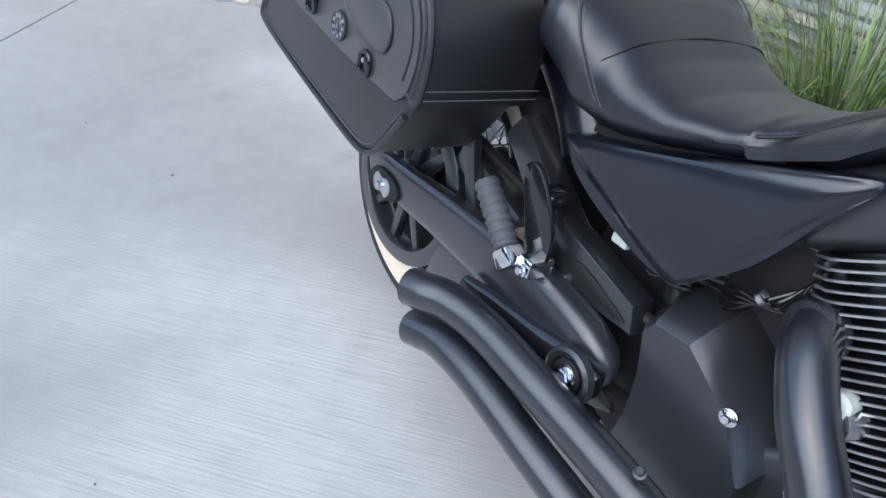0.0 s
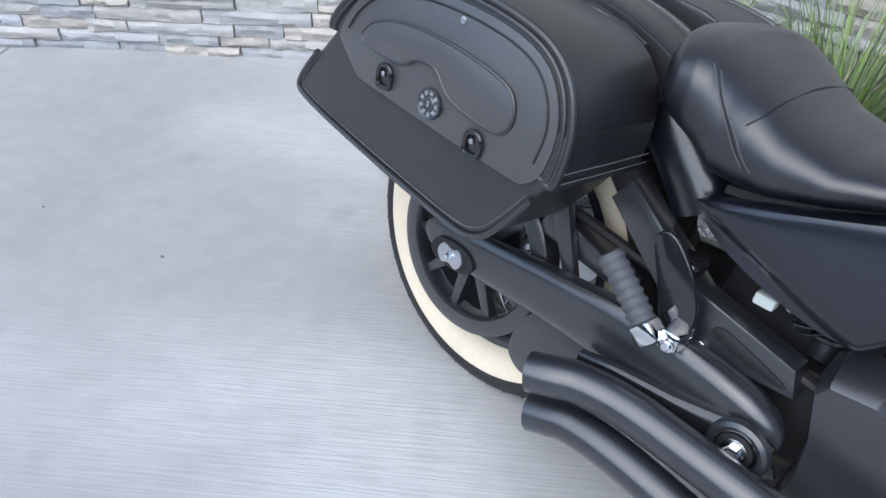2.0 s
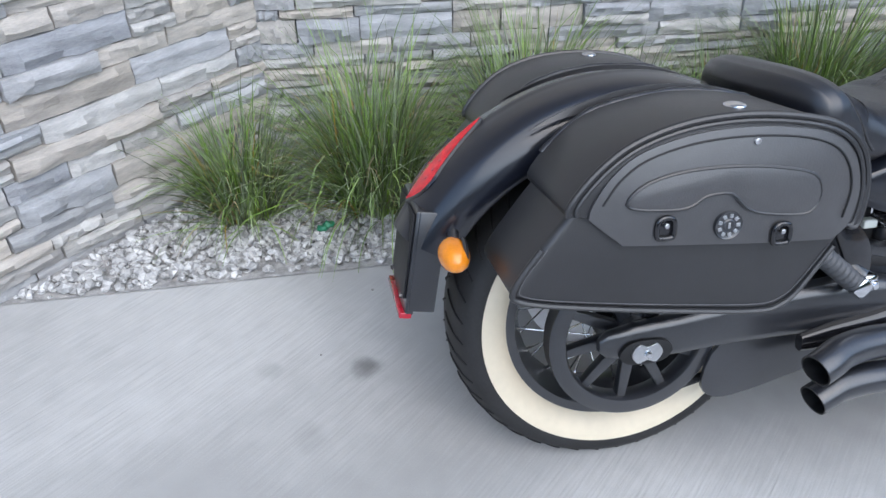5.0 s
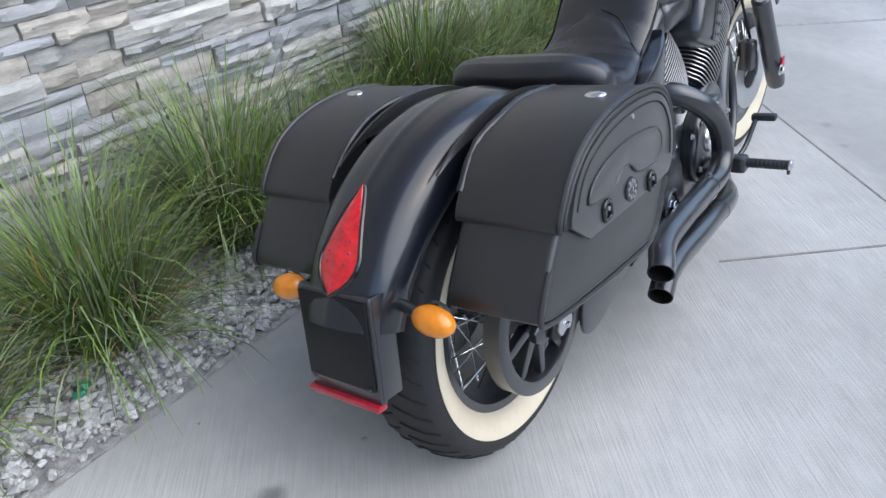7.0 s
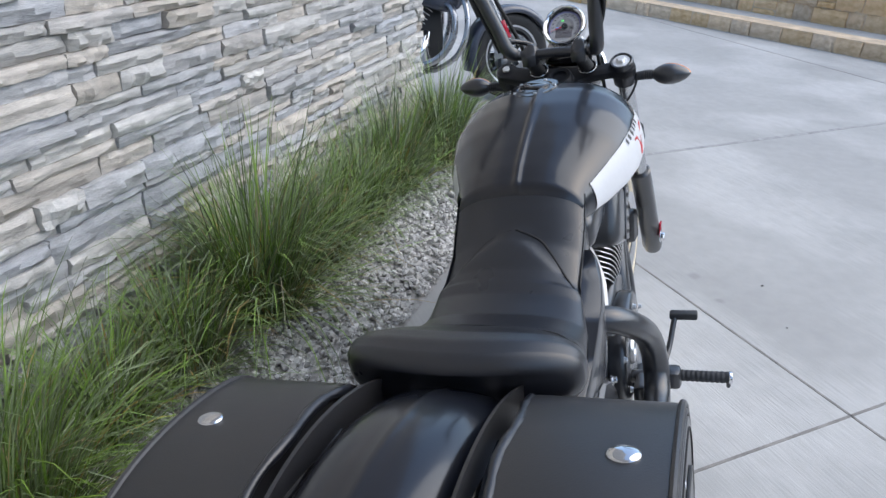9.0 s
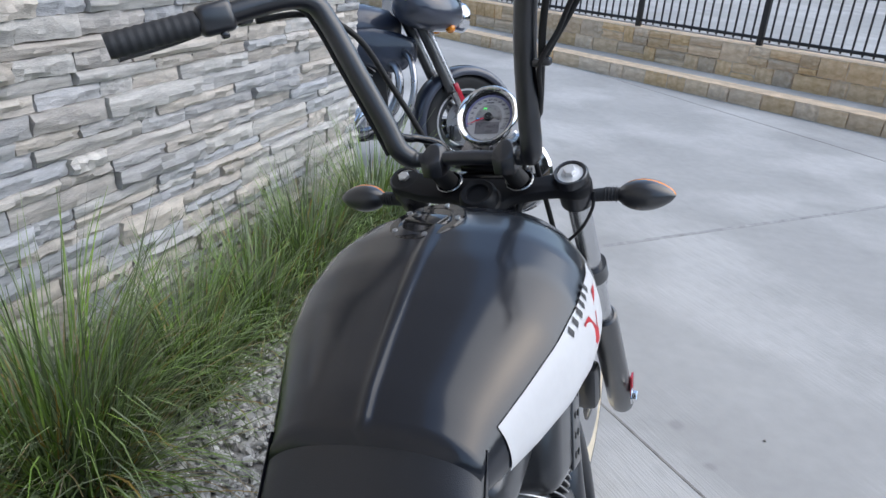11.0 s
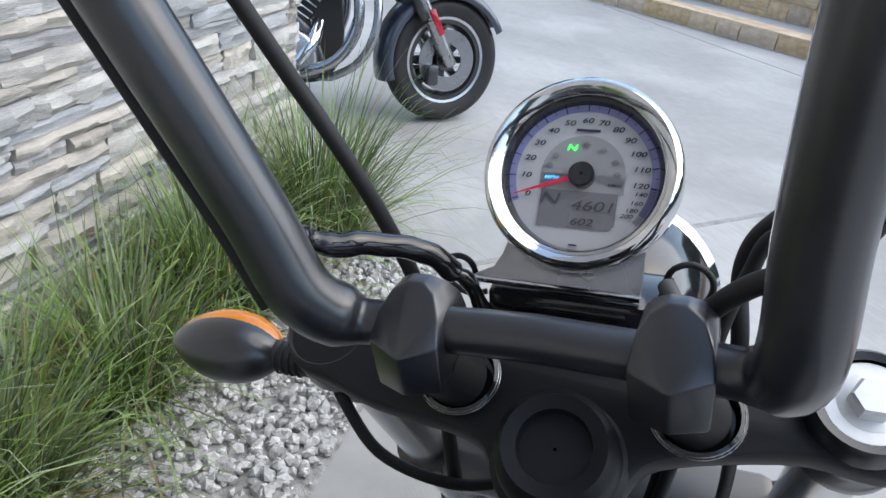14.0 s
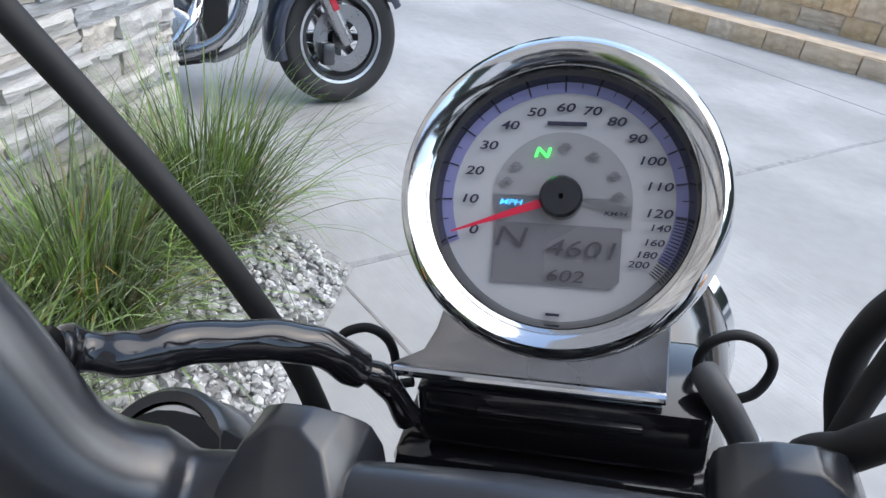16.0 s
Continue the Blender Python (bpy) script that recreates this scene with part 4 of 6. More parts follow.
part("spark_plug", tf(lathe([(0.001, 0.05), (0.009, 0.05), (0.011, 0.03), (0.016, 0.028), (0.016, 0), (0.001, 0)], 16), aim((0.822, -0.135, 0.50), (0.0, -1, 0.2))), PALEPLASTIC, motorcycle, "pale plug cap")
part("sensor_boss", tf(disc(0.02, 0.035), aim((0.835, -0.13, 0.485), (-0.2, -1, 0.1))), STEEL, motorcycle)
# air box with a drilled plate
air = part("air_cleaner", tf(box((0, 0, 0), (0.2, 0.17, 0.16), 0.03, 3), Matrix.Translation((1.06, -0.09, 0.675)) @ Matrix.Rotation(radians(22), 4, "Y")), SATIN, motorcycle, "black air cleaner with a drilled side plate")
air_at = Matrix.Translation((1.06, -0.175, 0.675)) @ Matrix.Rotation(radians(22), 4, "Y")
part("air_plate", tf(box((0.035, 0, 0), (0.06, 0.006, 0.13), 0.003), air_at), SATIN, air)
for i in range(4):
    for j in range(2):
        # no holes are cut: near-black discs paint the shade inside them
        part("drilled_hole", tf(disc(0.0055, 0.001, 12, 0.0002), air_at @ aim((0.022 + 0.024 * j, -0.0032, -0.045 + 0.03 * i), (0, -1, 0))), DARK, air)
part("intake_box", box((0.90, -0.06, 0.735), (0.22, 0.17, 0.09), 0.03, 3), SATIN, motorcycle)
# odds and ends seen under the seat
coil = [(0.565 + 0.032 * math.cos(a), -0.07 + 0.032 * math.sin(a), 0.445 + 0.0075 * a / math.pi * 2) for a in [i * math.pi / 8 for i in range(0, 81)]]
shock = part("shock_spring", tube(coil, 0.0055, 8), GLOSS, motorcycle, "glossy black shock spring")
part("shock_body", tf(lathe([(0.001, 0), (0.02, 0), (0.02, 0.12), (0.001, 0.12)], 20), Matrix.Translation((0.565, -0.07, 0.43))), SATIN, shock)
part("wire_plug", box((0.482, -0.12, 0.487), (0.03, 0.022, 0.018), 0.004), PALEPLASTIC, motorcycle, "pale plastic wire connector")
for k in range(5):
    wire = [(0.46 + 0.012 * k, -0.10 - 0.006 * (k % 3), 0.535 - 0.01 * k), (0.50 + 0.01 * k, -0.118, 0.50 - 0.008 * k), (0.55 + 0.012 * k, -0.095, 0.485 + 0.006 * k), (0.62, -0.08, 0.49 + 0.012 * k)]
    part("wire", tube(smooth_path(wire, 5), 0.0024 + 0.0006 * (k % 2), 7), GLOSS, motorcycle)
for k in range(4):
    wire = [(0.63, -0.09, 0.47 + 0.012 * k), (0.66, -0.112 - 0.004 * k, 0.5 + 0.01 * k), (0.69 + 0.008 * k, -0.115, 0.535), (0.72, -0.09, 0.57 + 0.008 * k)]
    part("wire", tube(smooth_path(wire, 5), 0.0026, 7), GLOSS, motorcycle)
part("hose_clip", tf(lathe([(0.008, -0.004), (0.01, -0.003), (0.01, 0.003), (0.008, 0.004)], 18), aim((0.685, -0.118, 0.535), (0.5, 0, 0.8))), STEEL, motorcycle)
part("clip", box((0.478, -0.125, 0.535), (0.006, 0.012, 0.05), 0.002), CHROME, motorcycle)
part("tank_mount", box((0.70, -0.06, 0.60), (0.10, 0.02, 0.012), 0.003), STEEL, motorcycle)
part("transmission_case", join(prism(smooth2([(0.44, 0.30), (0.47, 0.40), (0.60, 0.42), (0.76, 0.40), (0.80, 0.25), (0.72, 0.17), (0.52, 0.2)], 3), -0.10, 0.12, 0.015), tube([(0.56, -0.16, 0.25), (0.60, -0.15, 0.21), (0.70, -0.15, 0.19)], 0.012, 10)), DARK, motorcycle)
for k in range(5):
    part("belt_tooth", box((0.49 + 0.02 * k, -0.15, 0.262 - 0.008 * k), (0.009, 0.03, 0.012), 0.002), RUBBER, motorcycle)
core_block = part("frame_backbone", join(prism([(0.40, 0.40), (0.60, 0.36), (0.72, 0.44), (0.74, 0.68), (0.60, 0.63), (0.42, 0.56)], -0.07, 0.07, 0.01), tube(smooth_path([(0.70, 0, 0.70), (0.95, 0, 0.78), (1.2, 0, 0.9)], 5), 0.04, 12)), DARK, motorcycle)
for s in (-1, 1):
    down = smooth_path([(1.22, s * 0.03, 0.88), (1.33, s * 0.07, 0.68), (1.395, s * 0.11, 0.45), (1.37, s * 0.13, 0.26), (1.25, s * 0.14, 0.16), (1.0, s * 0.14, 0.125), (0.72, s * 0.14, 0.16)], 6)
    part("frame_tube", tube(down, 0.017, 12), SATIN, motorcycle)

# --- exhaust: two long pipes with turned-out ends ---
def pipe(path, r, name, label):
    pts = smooth_path(path, 8)
    ob = part(name, tube(pts, r, 24, caps=False), PIPE, motorcycle, label, 60)
    d = (pts[0] - pts[1]).normalized()
    part("pipe_mouth", join(tube([pts[0], pts[0] - d * 0.05], r * 0.9, 24, caps=False), tf(lathe([(0.001, 0), (r * 0.9, 0)], 24), aim(pts[0] - d * 0.05, d)),
                            tf(lathe([(r * 0.9, 0), (r * 1.0, 0)], 24), aim(pts[0], d))), DARK, ob)
    return ob


UP = [(0.275, -0.300, 0.293), (0.305, -0.292, 0.302), (0.345, -0.277, 0.31), (0.42, -0.264, 0.312), (0.55, -0.258, 0.304), (0.70, -0.252, 0.292), (0.80, -0.248, 0.280), (0.865, -0.245, 0.287),
      (0.905, -0.242, 0.325), (0.905, -0.238, 0.385), (0.875, -0.228, 0.445), (0.82, -0.208, 0.50), (0.775, -0.17, 0.54), (0.76, -0.13, 0.548)]
DOWN = [(0.29, -0.289, 0.221), (0.318, -0.285, 0.231), (0.355, -0.28, 0.241), (0.44, -0.277, 0.243), (0.60, -0.275, 0.226), (0.75, -0.268, 0.206), (0.88, -0.258, 0.186), (0.97, -0.235, 0.17),
        (1.06, -0.19, 0.165), (1.16, -0.15, 0.19), (1.25, -0.125, 0.27), (1.30, -0.11, 0.40), (1.36, -0.10, 0.50)]
pipe(UP, 0.0305, "upper_exhaust_pipe", "satin black upper exhaust pipe with a turned-out end")
pipe(DOWN, 0.0295, "lower_exhaust_pipe", "satin black lower exhaust pipe with a turned-out end")
for c, d, r in (((0.755, -0.2485, 0.289), (1, 0.03, -0.12), 0.0315), ((0.79, -0.265, 0.2), (1, 0.03, -0.12), 0.0305)):
    part("pipe_clamp", tf(lathe([(r, -0.004), (r + 0.0012, -0.003), (r + 0.0012, 0.003), (r, 0.004)], 28), aim(c, d)), PIPE, motorcycle)
part("pipe_clamp_bolt", tf(bolt(0.006, 0.006), aim((0.72, -0.262, 0.335), (0, -0.5, 0.8))), SATIN, motorcycle)

# --- forward foot controls ---
FOOT = Matrix.Translation((-0.045, 0.0, 0.0))
peg2 = [(0.001, 0)] + [(0.0135 + 0.0012 * ((i // 2) % 2), 0.115 * i / 40) for i in range(41)] + [(0.001, 0.115)]
rider = part("rider_peg", tf(lathe(peg2, 24), FOOT @ aim((1.015, -0.29, 0.27), (0.02, -1, -0.02))), GRIPRUBBER, motorcycle, "black rubber rider peg with a chrome end", 50)
part("peg_end", tf(disc(0.0155, 0.008, 24, 0.003), FOOT @ aim((1.017, -0.405, 0.268), (0.02, -1, -0.02))), CHROME, rider)
part("peg_feeler", tf(disc(0.005, 0.022, 12), FOOT @ aim((1.017, -0.403, 0.262), (0, 0, -1))), SATIN, rider)
part("peg_mount", tf(join(tube([(1.0, -0.12, 0.27), (1.01, -0.29, 0.27)], 0.017, 12), box((1.01, -0.27, 0.268), (0.05, 0.05, 0.05), 0.012), box((0.99, -0.2, 0.25), (0.12, 0.03, 0.07), 0.012)), FOOT), SATIN, motorcycle)
part("pedal_arm", tube(smooth_path([(0.975, -0.245, 0.262), (1.035, -0.25, 0.262), (1.075, -0.26, 0.285), (1.11, -0.27, 0.33), (1.123, -0.275, 0.35)], 6), 0.0075, 10), SATIN, motorcycle, "black bent brake pedal arm")
part("pedal_pad", box((1.128, -0.296, 0.352), (0.026, 0.07, 0.02), 0.005), GRIPRUBBER, motorcycle, "black rubber pedal pad")
part("side_stand", tube(smooth_path([(0.85, 0.13, 0.15), (0.80, 0.22, 0.07), (0.78, 0.275, 0.073)], 5), 0.012, 10), SATIN, motorcycle)

# --- front end, turned slightly to the right ---
RAKE = V((0.525, 0, -0.851))


def steered(vf):
    return tf(vf, HEAD)


def rolled(vf):
    return tf(vf, STEER)


def along(s, y):
    p = V((1.333 if y > 0 else 1.327, y + (0.014 if y > 0 else 0.0), 1.009 if y > 0 else 1.022)) + RAKE * s
    return (p.x, p.y, p.z)


for s in (-1, 1):
    y = s * 0.156
    leg = part("fork_tube", steered(tube([along(0.012, y), along(0.5, y)], 0.0215, 24)), TUBE, motorcycle, "bright steel fork tube")
    part("fork_boss", steered(tube([along(0.02, y), along(0.03, y), along(0.068, y), along(0.072, y)], [0.026, 0.0315, 0.0305, 0.026], 24)), TRIM, leg)
    part("fork_band", steered(tube([along(0.262, y), along(0.302, y)], 0.03, 24)), SATIN, leg)
    part("fork_slider", steered(tube([along(q, y) for q in (0.452, 0.456, 0.5, 0.8, 0.86, 0.885, 0.89)], [0.026, 0.031, 0.032, 0.033, 0.034, 0.03, 0.02], 24)), SATIN, leg, "black lower fork leg")
    part("side_reflector", steered(tf(box((0, 0, 0.003), (0.03, 0.055, 0.007), 0.003), aim(along(0.775, y + s * 0.033), (0, s, 0)) @ Matrix.Rotation(radians(0), 4, "Z"))), REFLECTOR, leg, "small red side reflector")
    part("axle_nut", rolled(tf(bolt(0.014, 0.012), aim((1.752, y + s * 0.034, AXLE), (0, s, 0)))), CHROME, leg)
part("brake_caliper", rolled(tf(box((1.655, -0.1, 0.40), (0.06, 0.06, 0.11), 0.015), Matrix.Identity(4))), SATIN, motorcycle)
part("front_brake_disc", rolled(tf(lathe([(0.075, -0.0025), (0.15, -0.0025), (0.15, 0.0025), (0.075, 0.0025)], 48, True), Matrix.Translation((1.752, -0.082, AXLE)) @ SIDE_TO_Y)), STEEL, motorcycle, "drilled steel brake disc")
FF_Y = [-0.083, -0.085, -0.075, -0.05, -0.02, 0, 0.02, 0.05, 0.075, 0.085, 0.083]
FF_R = [0.305, 0.325, 0.342, 0.352, 0.355, 0.356, 0.355, 0.352, 0.342, 0.325, 0.305]
fv, ff = fender_shell(35, 165, 40, FF_R, FF_Y)
part("front_fender", rolled(([(x + 1.752, y, z) for x, y, z in fv], ff)), GLOSS, motorcycle, "dark glossy front fender", 50)

# triple clamp with stem nut, fork caps and bar risers
RISER = [(-0.027, 0.001, -0.004), (-0.024, 0.001, -0.03), (-0.019, 0.0165, 0.0), (-0.017, 0.0155, -0.03), (0.004, 0.004, 0.025), (0.014, 0.004, 0.025), (0.0, 0.0105, 0.0205), (0.017, 0.0105, 0.0205), (-0.009, 0.0145, 0.012), (0.023, 0.0145, 0.012), (0.027, 0.0155, 0.0), (0.027, 0.0155, -0.014), (0.02, 0.013, -0.03)]


def hull(pts, bev):
    """The faceted block round some corners, with rounded edges."""
    bm = bmesh.new()
    for q in pts:
        bm.verts.new(q)
    bmesh.ops.convex_hull(bm, input=list(bm.verts))
    bmesh.ops.dissolve_limit(bm, angle_limit=radians(4), verts=list(bm.verts), edges=list(bm.edges))
    bmesh.ops.bevel(bm, geom=list(bm.edges), offset=bev, segments=2, profile=0.5, affect="EDGES", clamp_overlap=True)
    return from_bm(bm)


clamp_at = HEAD @ Matrix.Translation((1.31, 0, 0.987)) @ Matrix.Rotation(radians(-31.7), 4, "Y")


def clamp_outline():
    left = [(-0.060, 0.013), (-0.052, 0.032), (-0.031, 0.044), (-0.0225, 0.062), (-0.0195, 0.09), (-0.016, 0.125), (-0.007, 0.16), (0.0, 0.186), (0.022, 0.198), (0.045, 0.186), (0.048, 0.16), (0.036, 0.12), (0.03, 0.08), (0.03, 0.04)]
    right = [(0.03, -0.04), (0.032, -0.08), (0.041, -0.115), (0.052, -0.145), (0.049, -0.176), (0.03, -0.19), (0.008, -0.186), (-0.002, -0.165), (0.001, -0.13), (-0.007, -0.088), (-0.018, -0.054), (-0.03, -0.042), (-0.052, -0.032), (-0.060, -0.013)]
    pts = left + right
    return pts


cl = smooth_path([(x, y, 0) for x, y in clamp_outline()], 3, True)
flat = prism([(q.x, q.y) for q in cl], -0.012, 0.012, 0.005, 2)
flat = [(x, z, -y) for x, y, z in flat[0]], flat[1]
clamp = part("triple_clamp", tf(flat, clamp_at), CAST, motorcycle, "satin black upper triple clamp", 40)
part("pinch_lug", tf(box((-0.052, -0.03, -0.006), (0.024, 0.02, 0.026), 0.005), clamp_at), CAST, clamp)
stem_at = HEAD @ aim((1.279, 0, 0.985), -RAKE)
part("stem_nut", tf(lathe([(0.001, 0.014), (0.02, 0.014), (0.021, 0.02), (0.029, 0.022), (0.034, 0.016), (0.036, 0.0), (0.04, -0.004), (0.04, -0.02)], 36), stem_at), CAST, clamp)
for s in (-1, 1):
    at = HEAD @ aim((1.331 if s > 0 else 1.327, 0.17 if s > 0 else -0.154, 1.006 if s > 0 else 1.02), -RAKE)
    ring = part("fork_collar", tf(lathe([(0.0235, 0.006), (0.028, 0.007), (0.031, 0.003), (0.033, -0.03), (0.0235, -0.03)], 36), at), TRIM, clamp)
    cp = part("fork_cap", tf(lathe([(0.001, 0.004), (0.0225, 0.004), (0.0242, 0.001), (0.0242, -0.01)], 36), at), ALU, clamp, "bright fork cap")
    part("cap_hex", tf(tf(bolt(0.0115, 0.01), Matrix.Translation((0, 0, 0.002))), at), ALU, cp)
    hole = FRONT @ aim((1.308, 0.062, 1.014) if s > 0 else (1.292, -0.073, 1.014), (-0.525, 0, 0.851))
    part("riser_socket", tf(lathe([(0.022, -0.004), (0.0255, 0.002), (0.022, 0.003), (0.02, -0.006), (0.001, -0.007)], 32), hole), GLOSS, clamp)
    part("socket_rim", tf(lathe([(0.0228, 0.001), (0.0242, 0.0026), (0.0256, 0.001)], 36), hole), STEEL, clamp)
    cx, cy = (1.280, 0.074) if s > 0 else (1.270, -0.06)
    yaw = Matrix.Rotation(radians(-7), 4, "Z")
    foot = V((1.308, 0.062, 1.012) if s > 0 else (1.292, -0.073, 1.012))
    part("riser_post", tf(tube([tuple(foot), (cx + 0.004, cy, 1.043)], [0.0185, 0.0165], 20), FRONT), DARK, clamp)
    riser = part("bar_riser", tf(hull([(x, 1.22 * y * k, z) for x, y, z in RISER for k in (-1, 1)], 0.0025), FRONT @ Matrix.Translation((cx, cy, 1.066)) @ yaw), TRIM, clamp, "faceted black bar riser", 30)
part("lower_clamp", tf(box((0, 0, 0), (0.07, 0.29, 0.035), 0.012), HEAD @ Matrix.Translation((1.327 + 0.525 * 0.27, 0, 1.017 - 0.851 * 0.27)) @ Matrix.Rotation(radians(-31.7), 4, "Y")), TRIM, motorcycle)
part("steering_head", tf(lathe([(0.001, 0), (0.035, 0), (0.035, 0.2), (0.001, 0.2)], 24), HEAD @ aim((1.285, 0, 0.985), RAKE)), TRIM, motorcycle)

# handlebar: wide, tall, one tube
BAR_L = [(1.278, 0.009, 1.064), (1.283, 0.085, 1.064), (1.280, 0.114, 1.068), (1.269, 0.134, 1.09), (1.268, 0.152, 1.14), (1.260, 0.192, 1.25), (1.254, 0.217, 1.32), (1.240, 0.236, 1.358), (1.205, 0.272, 1.368), (1.12, 0.367, 1.352), (1.018, 0.478, 1.336)]
BAR_R = [(1.278, 0.009, 1.064), (1.270, -0.07, 1.06), (1.262, -0.102, 1.063), (1.248, -0.110, 1.085), (1.246, -0.112, 1.150), (1.236, -0.120, 1.25), (1.226, -0.133, 1.325), (1.208, -0.15, 1.36), (1.17, -0.184, 1.368), (1.085, -0.268, 1.352), (0.98, -0.372, 1.336)]
BAR_L, BAR_R = ([FRONT @ V(q) for q in path] for path in (BAR_L, BAR_R))
bar_pts = list(reversed(smooth_path(BAR_R, 6))) + smooth_path(BAR_L, 6)[1:]
bar_r = []
for q in bar_pts:
    inside = min(1.0, max(0.0, (q.y + 0.1) / 0.012)) * min(1.0, max(0.0, (0.122 - q.y) / 0.012)) * (q.z < 1.2)
    bar_r.append(0.0185 - 0.0055 * inside)
bar = part("handlebar", tube(bar_pts, bar_r, 20), TRIM, motorcycle, "tall matte black handlebar", 60)
for s, path in ((-1, BAR_R), (1, BAR_L)):
    b = V(path[-1])
    d = (V(path[-2]) - b).normalized()
    a = b + d * 0.15
    grip = [(0.001, 0)] + [(0.0195 + 0.001 * ((i // 2) % 2), 0.14 * i / 40) for i in range(41)] + [(0.001, 0.14)]
    part("grip", tf(lathe(grip, 24), aim(b, d)), GRIPRUBBER, bar, "black rubber grip", 60)
    part("switch_box", tf(box((0, 0, 0.02), (0.046, 0.05, 0.06), 0.012, 3), aim(a, d)), TRIM, bar, "black switch housing")
    part("switch_tab", tf(box((-0.01, -0.028, 0.025), (0.02, 0.012, 0.014), 0.004), aim(a, d)), GLOSS, bar)
    part("lever", tube(smooth_path([tuple(a + V((0.03, 0, -0.008))), tuple(a.lerp(b, 0.5) + V((0.06, s * 0.03, -0.016))), tuple(b + V((0.05, s * 0.03, -0.018)))], 6), [0.008] * 12 + [0.009], 10), TRIM, bar, "black lever")
    part("lever_perch", tf(box((0.012, 0, 0.065), (0.03, 0.045, 0.03), 0.008), aim(a, d)), TRIM, bar)
part("reservoir", box((1.224, -0.196, 1.355), (0.06, 0.05, 0.04), 0.01), TRIM, bar)

# speedometer on its polished bracket
DASH = Matrix.Translation((0, 0.006, 0.003)) @ HEAD


def dashed(vf):
    return tf(vf, DASH)


gauge_at = DASH @ Matrix(((0, 0.586, -0.81, 1.385), (-1, 0, 0, 0.0045), (0, 0.81, 0.586, 1.111), (0, 0, 0, 1))) @ Matrix.Scale(1.02, 4)
DIAL = material("dial_face", (0.55, 0.555, 0.58), 0.5, vary=0.03, bump=0.0)
DIALGREY = material("dial_centre", (0.36, 0.36, 0.375), 0.5, vary=0.03, bump=0.0)
DIALBLUE = material("dial_blue_band", (0.26, 0.27, 0.52), 0.5, vary=0.05, bump=0.0)
INK = material("dial_ink", (0.025, 0.025, 0.06), 0.5, vary=0.05, bump=0.0)
FAINT = material("dial_faint_print", (0.26, 0.26, 0.28), 0.5, vary=0.05, bump=0.0)
LCD = material("lcd_face", (0.21, 0.205, 0.225), 0.3, vary=0.03, bump=0.0)
LCDINK = material("lcd_segments", (0.075, 0.07, 0.085), 0.5, vary=0.05, bump=0.0)
NEEDLE = material("needle_red", (0.8, 0.02, 0.07), 0.4, vary=0.05, bump=0.0)


def glow(name, colour, strength):
    m = material(name, colour, 0.4, bump=0.0)
    p = m.node_tree.nodes["Principled BSDF"]
    p.inputs["Emission Color"].default_value = (*colour, 1)
    p.inputs["Emission Strength"].default_value = strength
    return m


GREENLAMP = glow("green_indicator", (0.02, 0.9, 0.12), 1.1)
BLUELAMP = glow("blue_indicator", (0.03, 0.35, 0.95), 0.9)


def glass_material(name):
    m = bpy.data.materials.new(name)
    m.use_nodes = True
    n, l = m.node_tree.nodes, m.node_tree.links
    n.remove(n["Principled BSDF"])
    mixs, tr, gl, fres = n.new("ShaderNodeMixShader"), n.new("ShaderNodeBsdfTransparent"), n.new("ShaderNodeBsdfGlossy"), n.new("ShaderNodeFresnel")
    gl.inputs["Roughness"].default_value = 0.02
    fres.inputs[0].default_value = 1.25
    l.new(fres.outputs[0], mixs.inputs[0])
    l.new(tr.outputs[0], mixs.inputs[1])
    l.new(gl.outputs[0], mixs.inputs[2])
    l.new(mixs.outputs[0], n["Material Output"].inputs[0])
    return m


GLASS = glass_material("clear_glass")
speedo = part("speedometer", tf(lathe([(0.0475, 0.006), (0.050, 0.010), (0.0545, 0.0125), (0.0575, 0.010), (0.059, 0.004), (0.059, -0.004), (0.056, -0.012), (0.054, -0.02), (0.05, -0.035), (0.035, -0.05), (0.001, -0.052)], 96), gauge_at), CHROME, motorcycle, "round chrome-rimmed speedometer with a white dial", 50)
part("inner_bezel", tf(lathe([(0.0475, 0.0065), (0.0462, 0.003), (0.0448, -0.003)], 96), gauge_at), GLOSS, speedo)
part("dial", tf(lathe([(0.001, -0.003), (0.0455, -0.003)], 96), gauge_at), DIAL, speedo, "white dial with dark numerals")
glass = part("gauge_glass", tf(lathe([(0.001, 0.0072), (0.03, 0.0068), (0.0478, 0.0055)], 64), gauge_at), GLASS, speedo)
glass.visible_shadow = False


def flat_poly(pts, h, name, mat, label=""):
    return part(name, tf(([(x, y, h) for x, y in pts], [tuple(range(len(pts)))]), gauge_at), mat, speedo, label)


def ring_piece(r0, r1, a0, a1, h, name, mat, n=40):
    pts = []
    for i in range(n + 1):
        a = radians(a0 + (a1 - a0) * i / n)
        pts.append(((r0 * math.cos(a), r0 * math.sin(a), h), (r1 * math.cos(a), r1 * math.sin(a), h)))
    vf = ([q for p in pts for q in p], [(2 * i, 2 * i + 1, 2 * i + 3, 2 * i + 2) for i in range(n)])
    return part(name, tf(vf, gauge_at), mat, speedo)


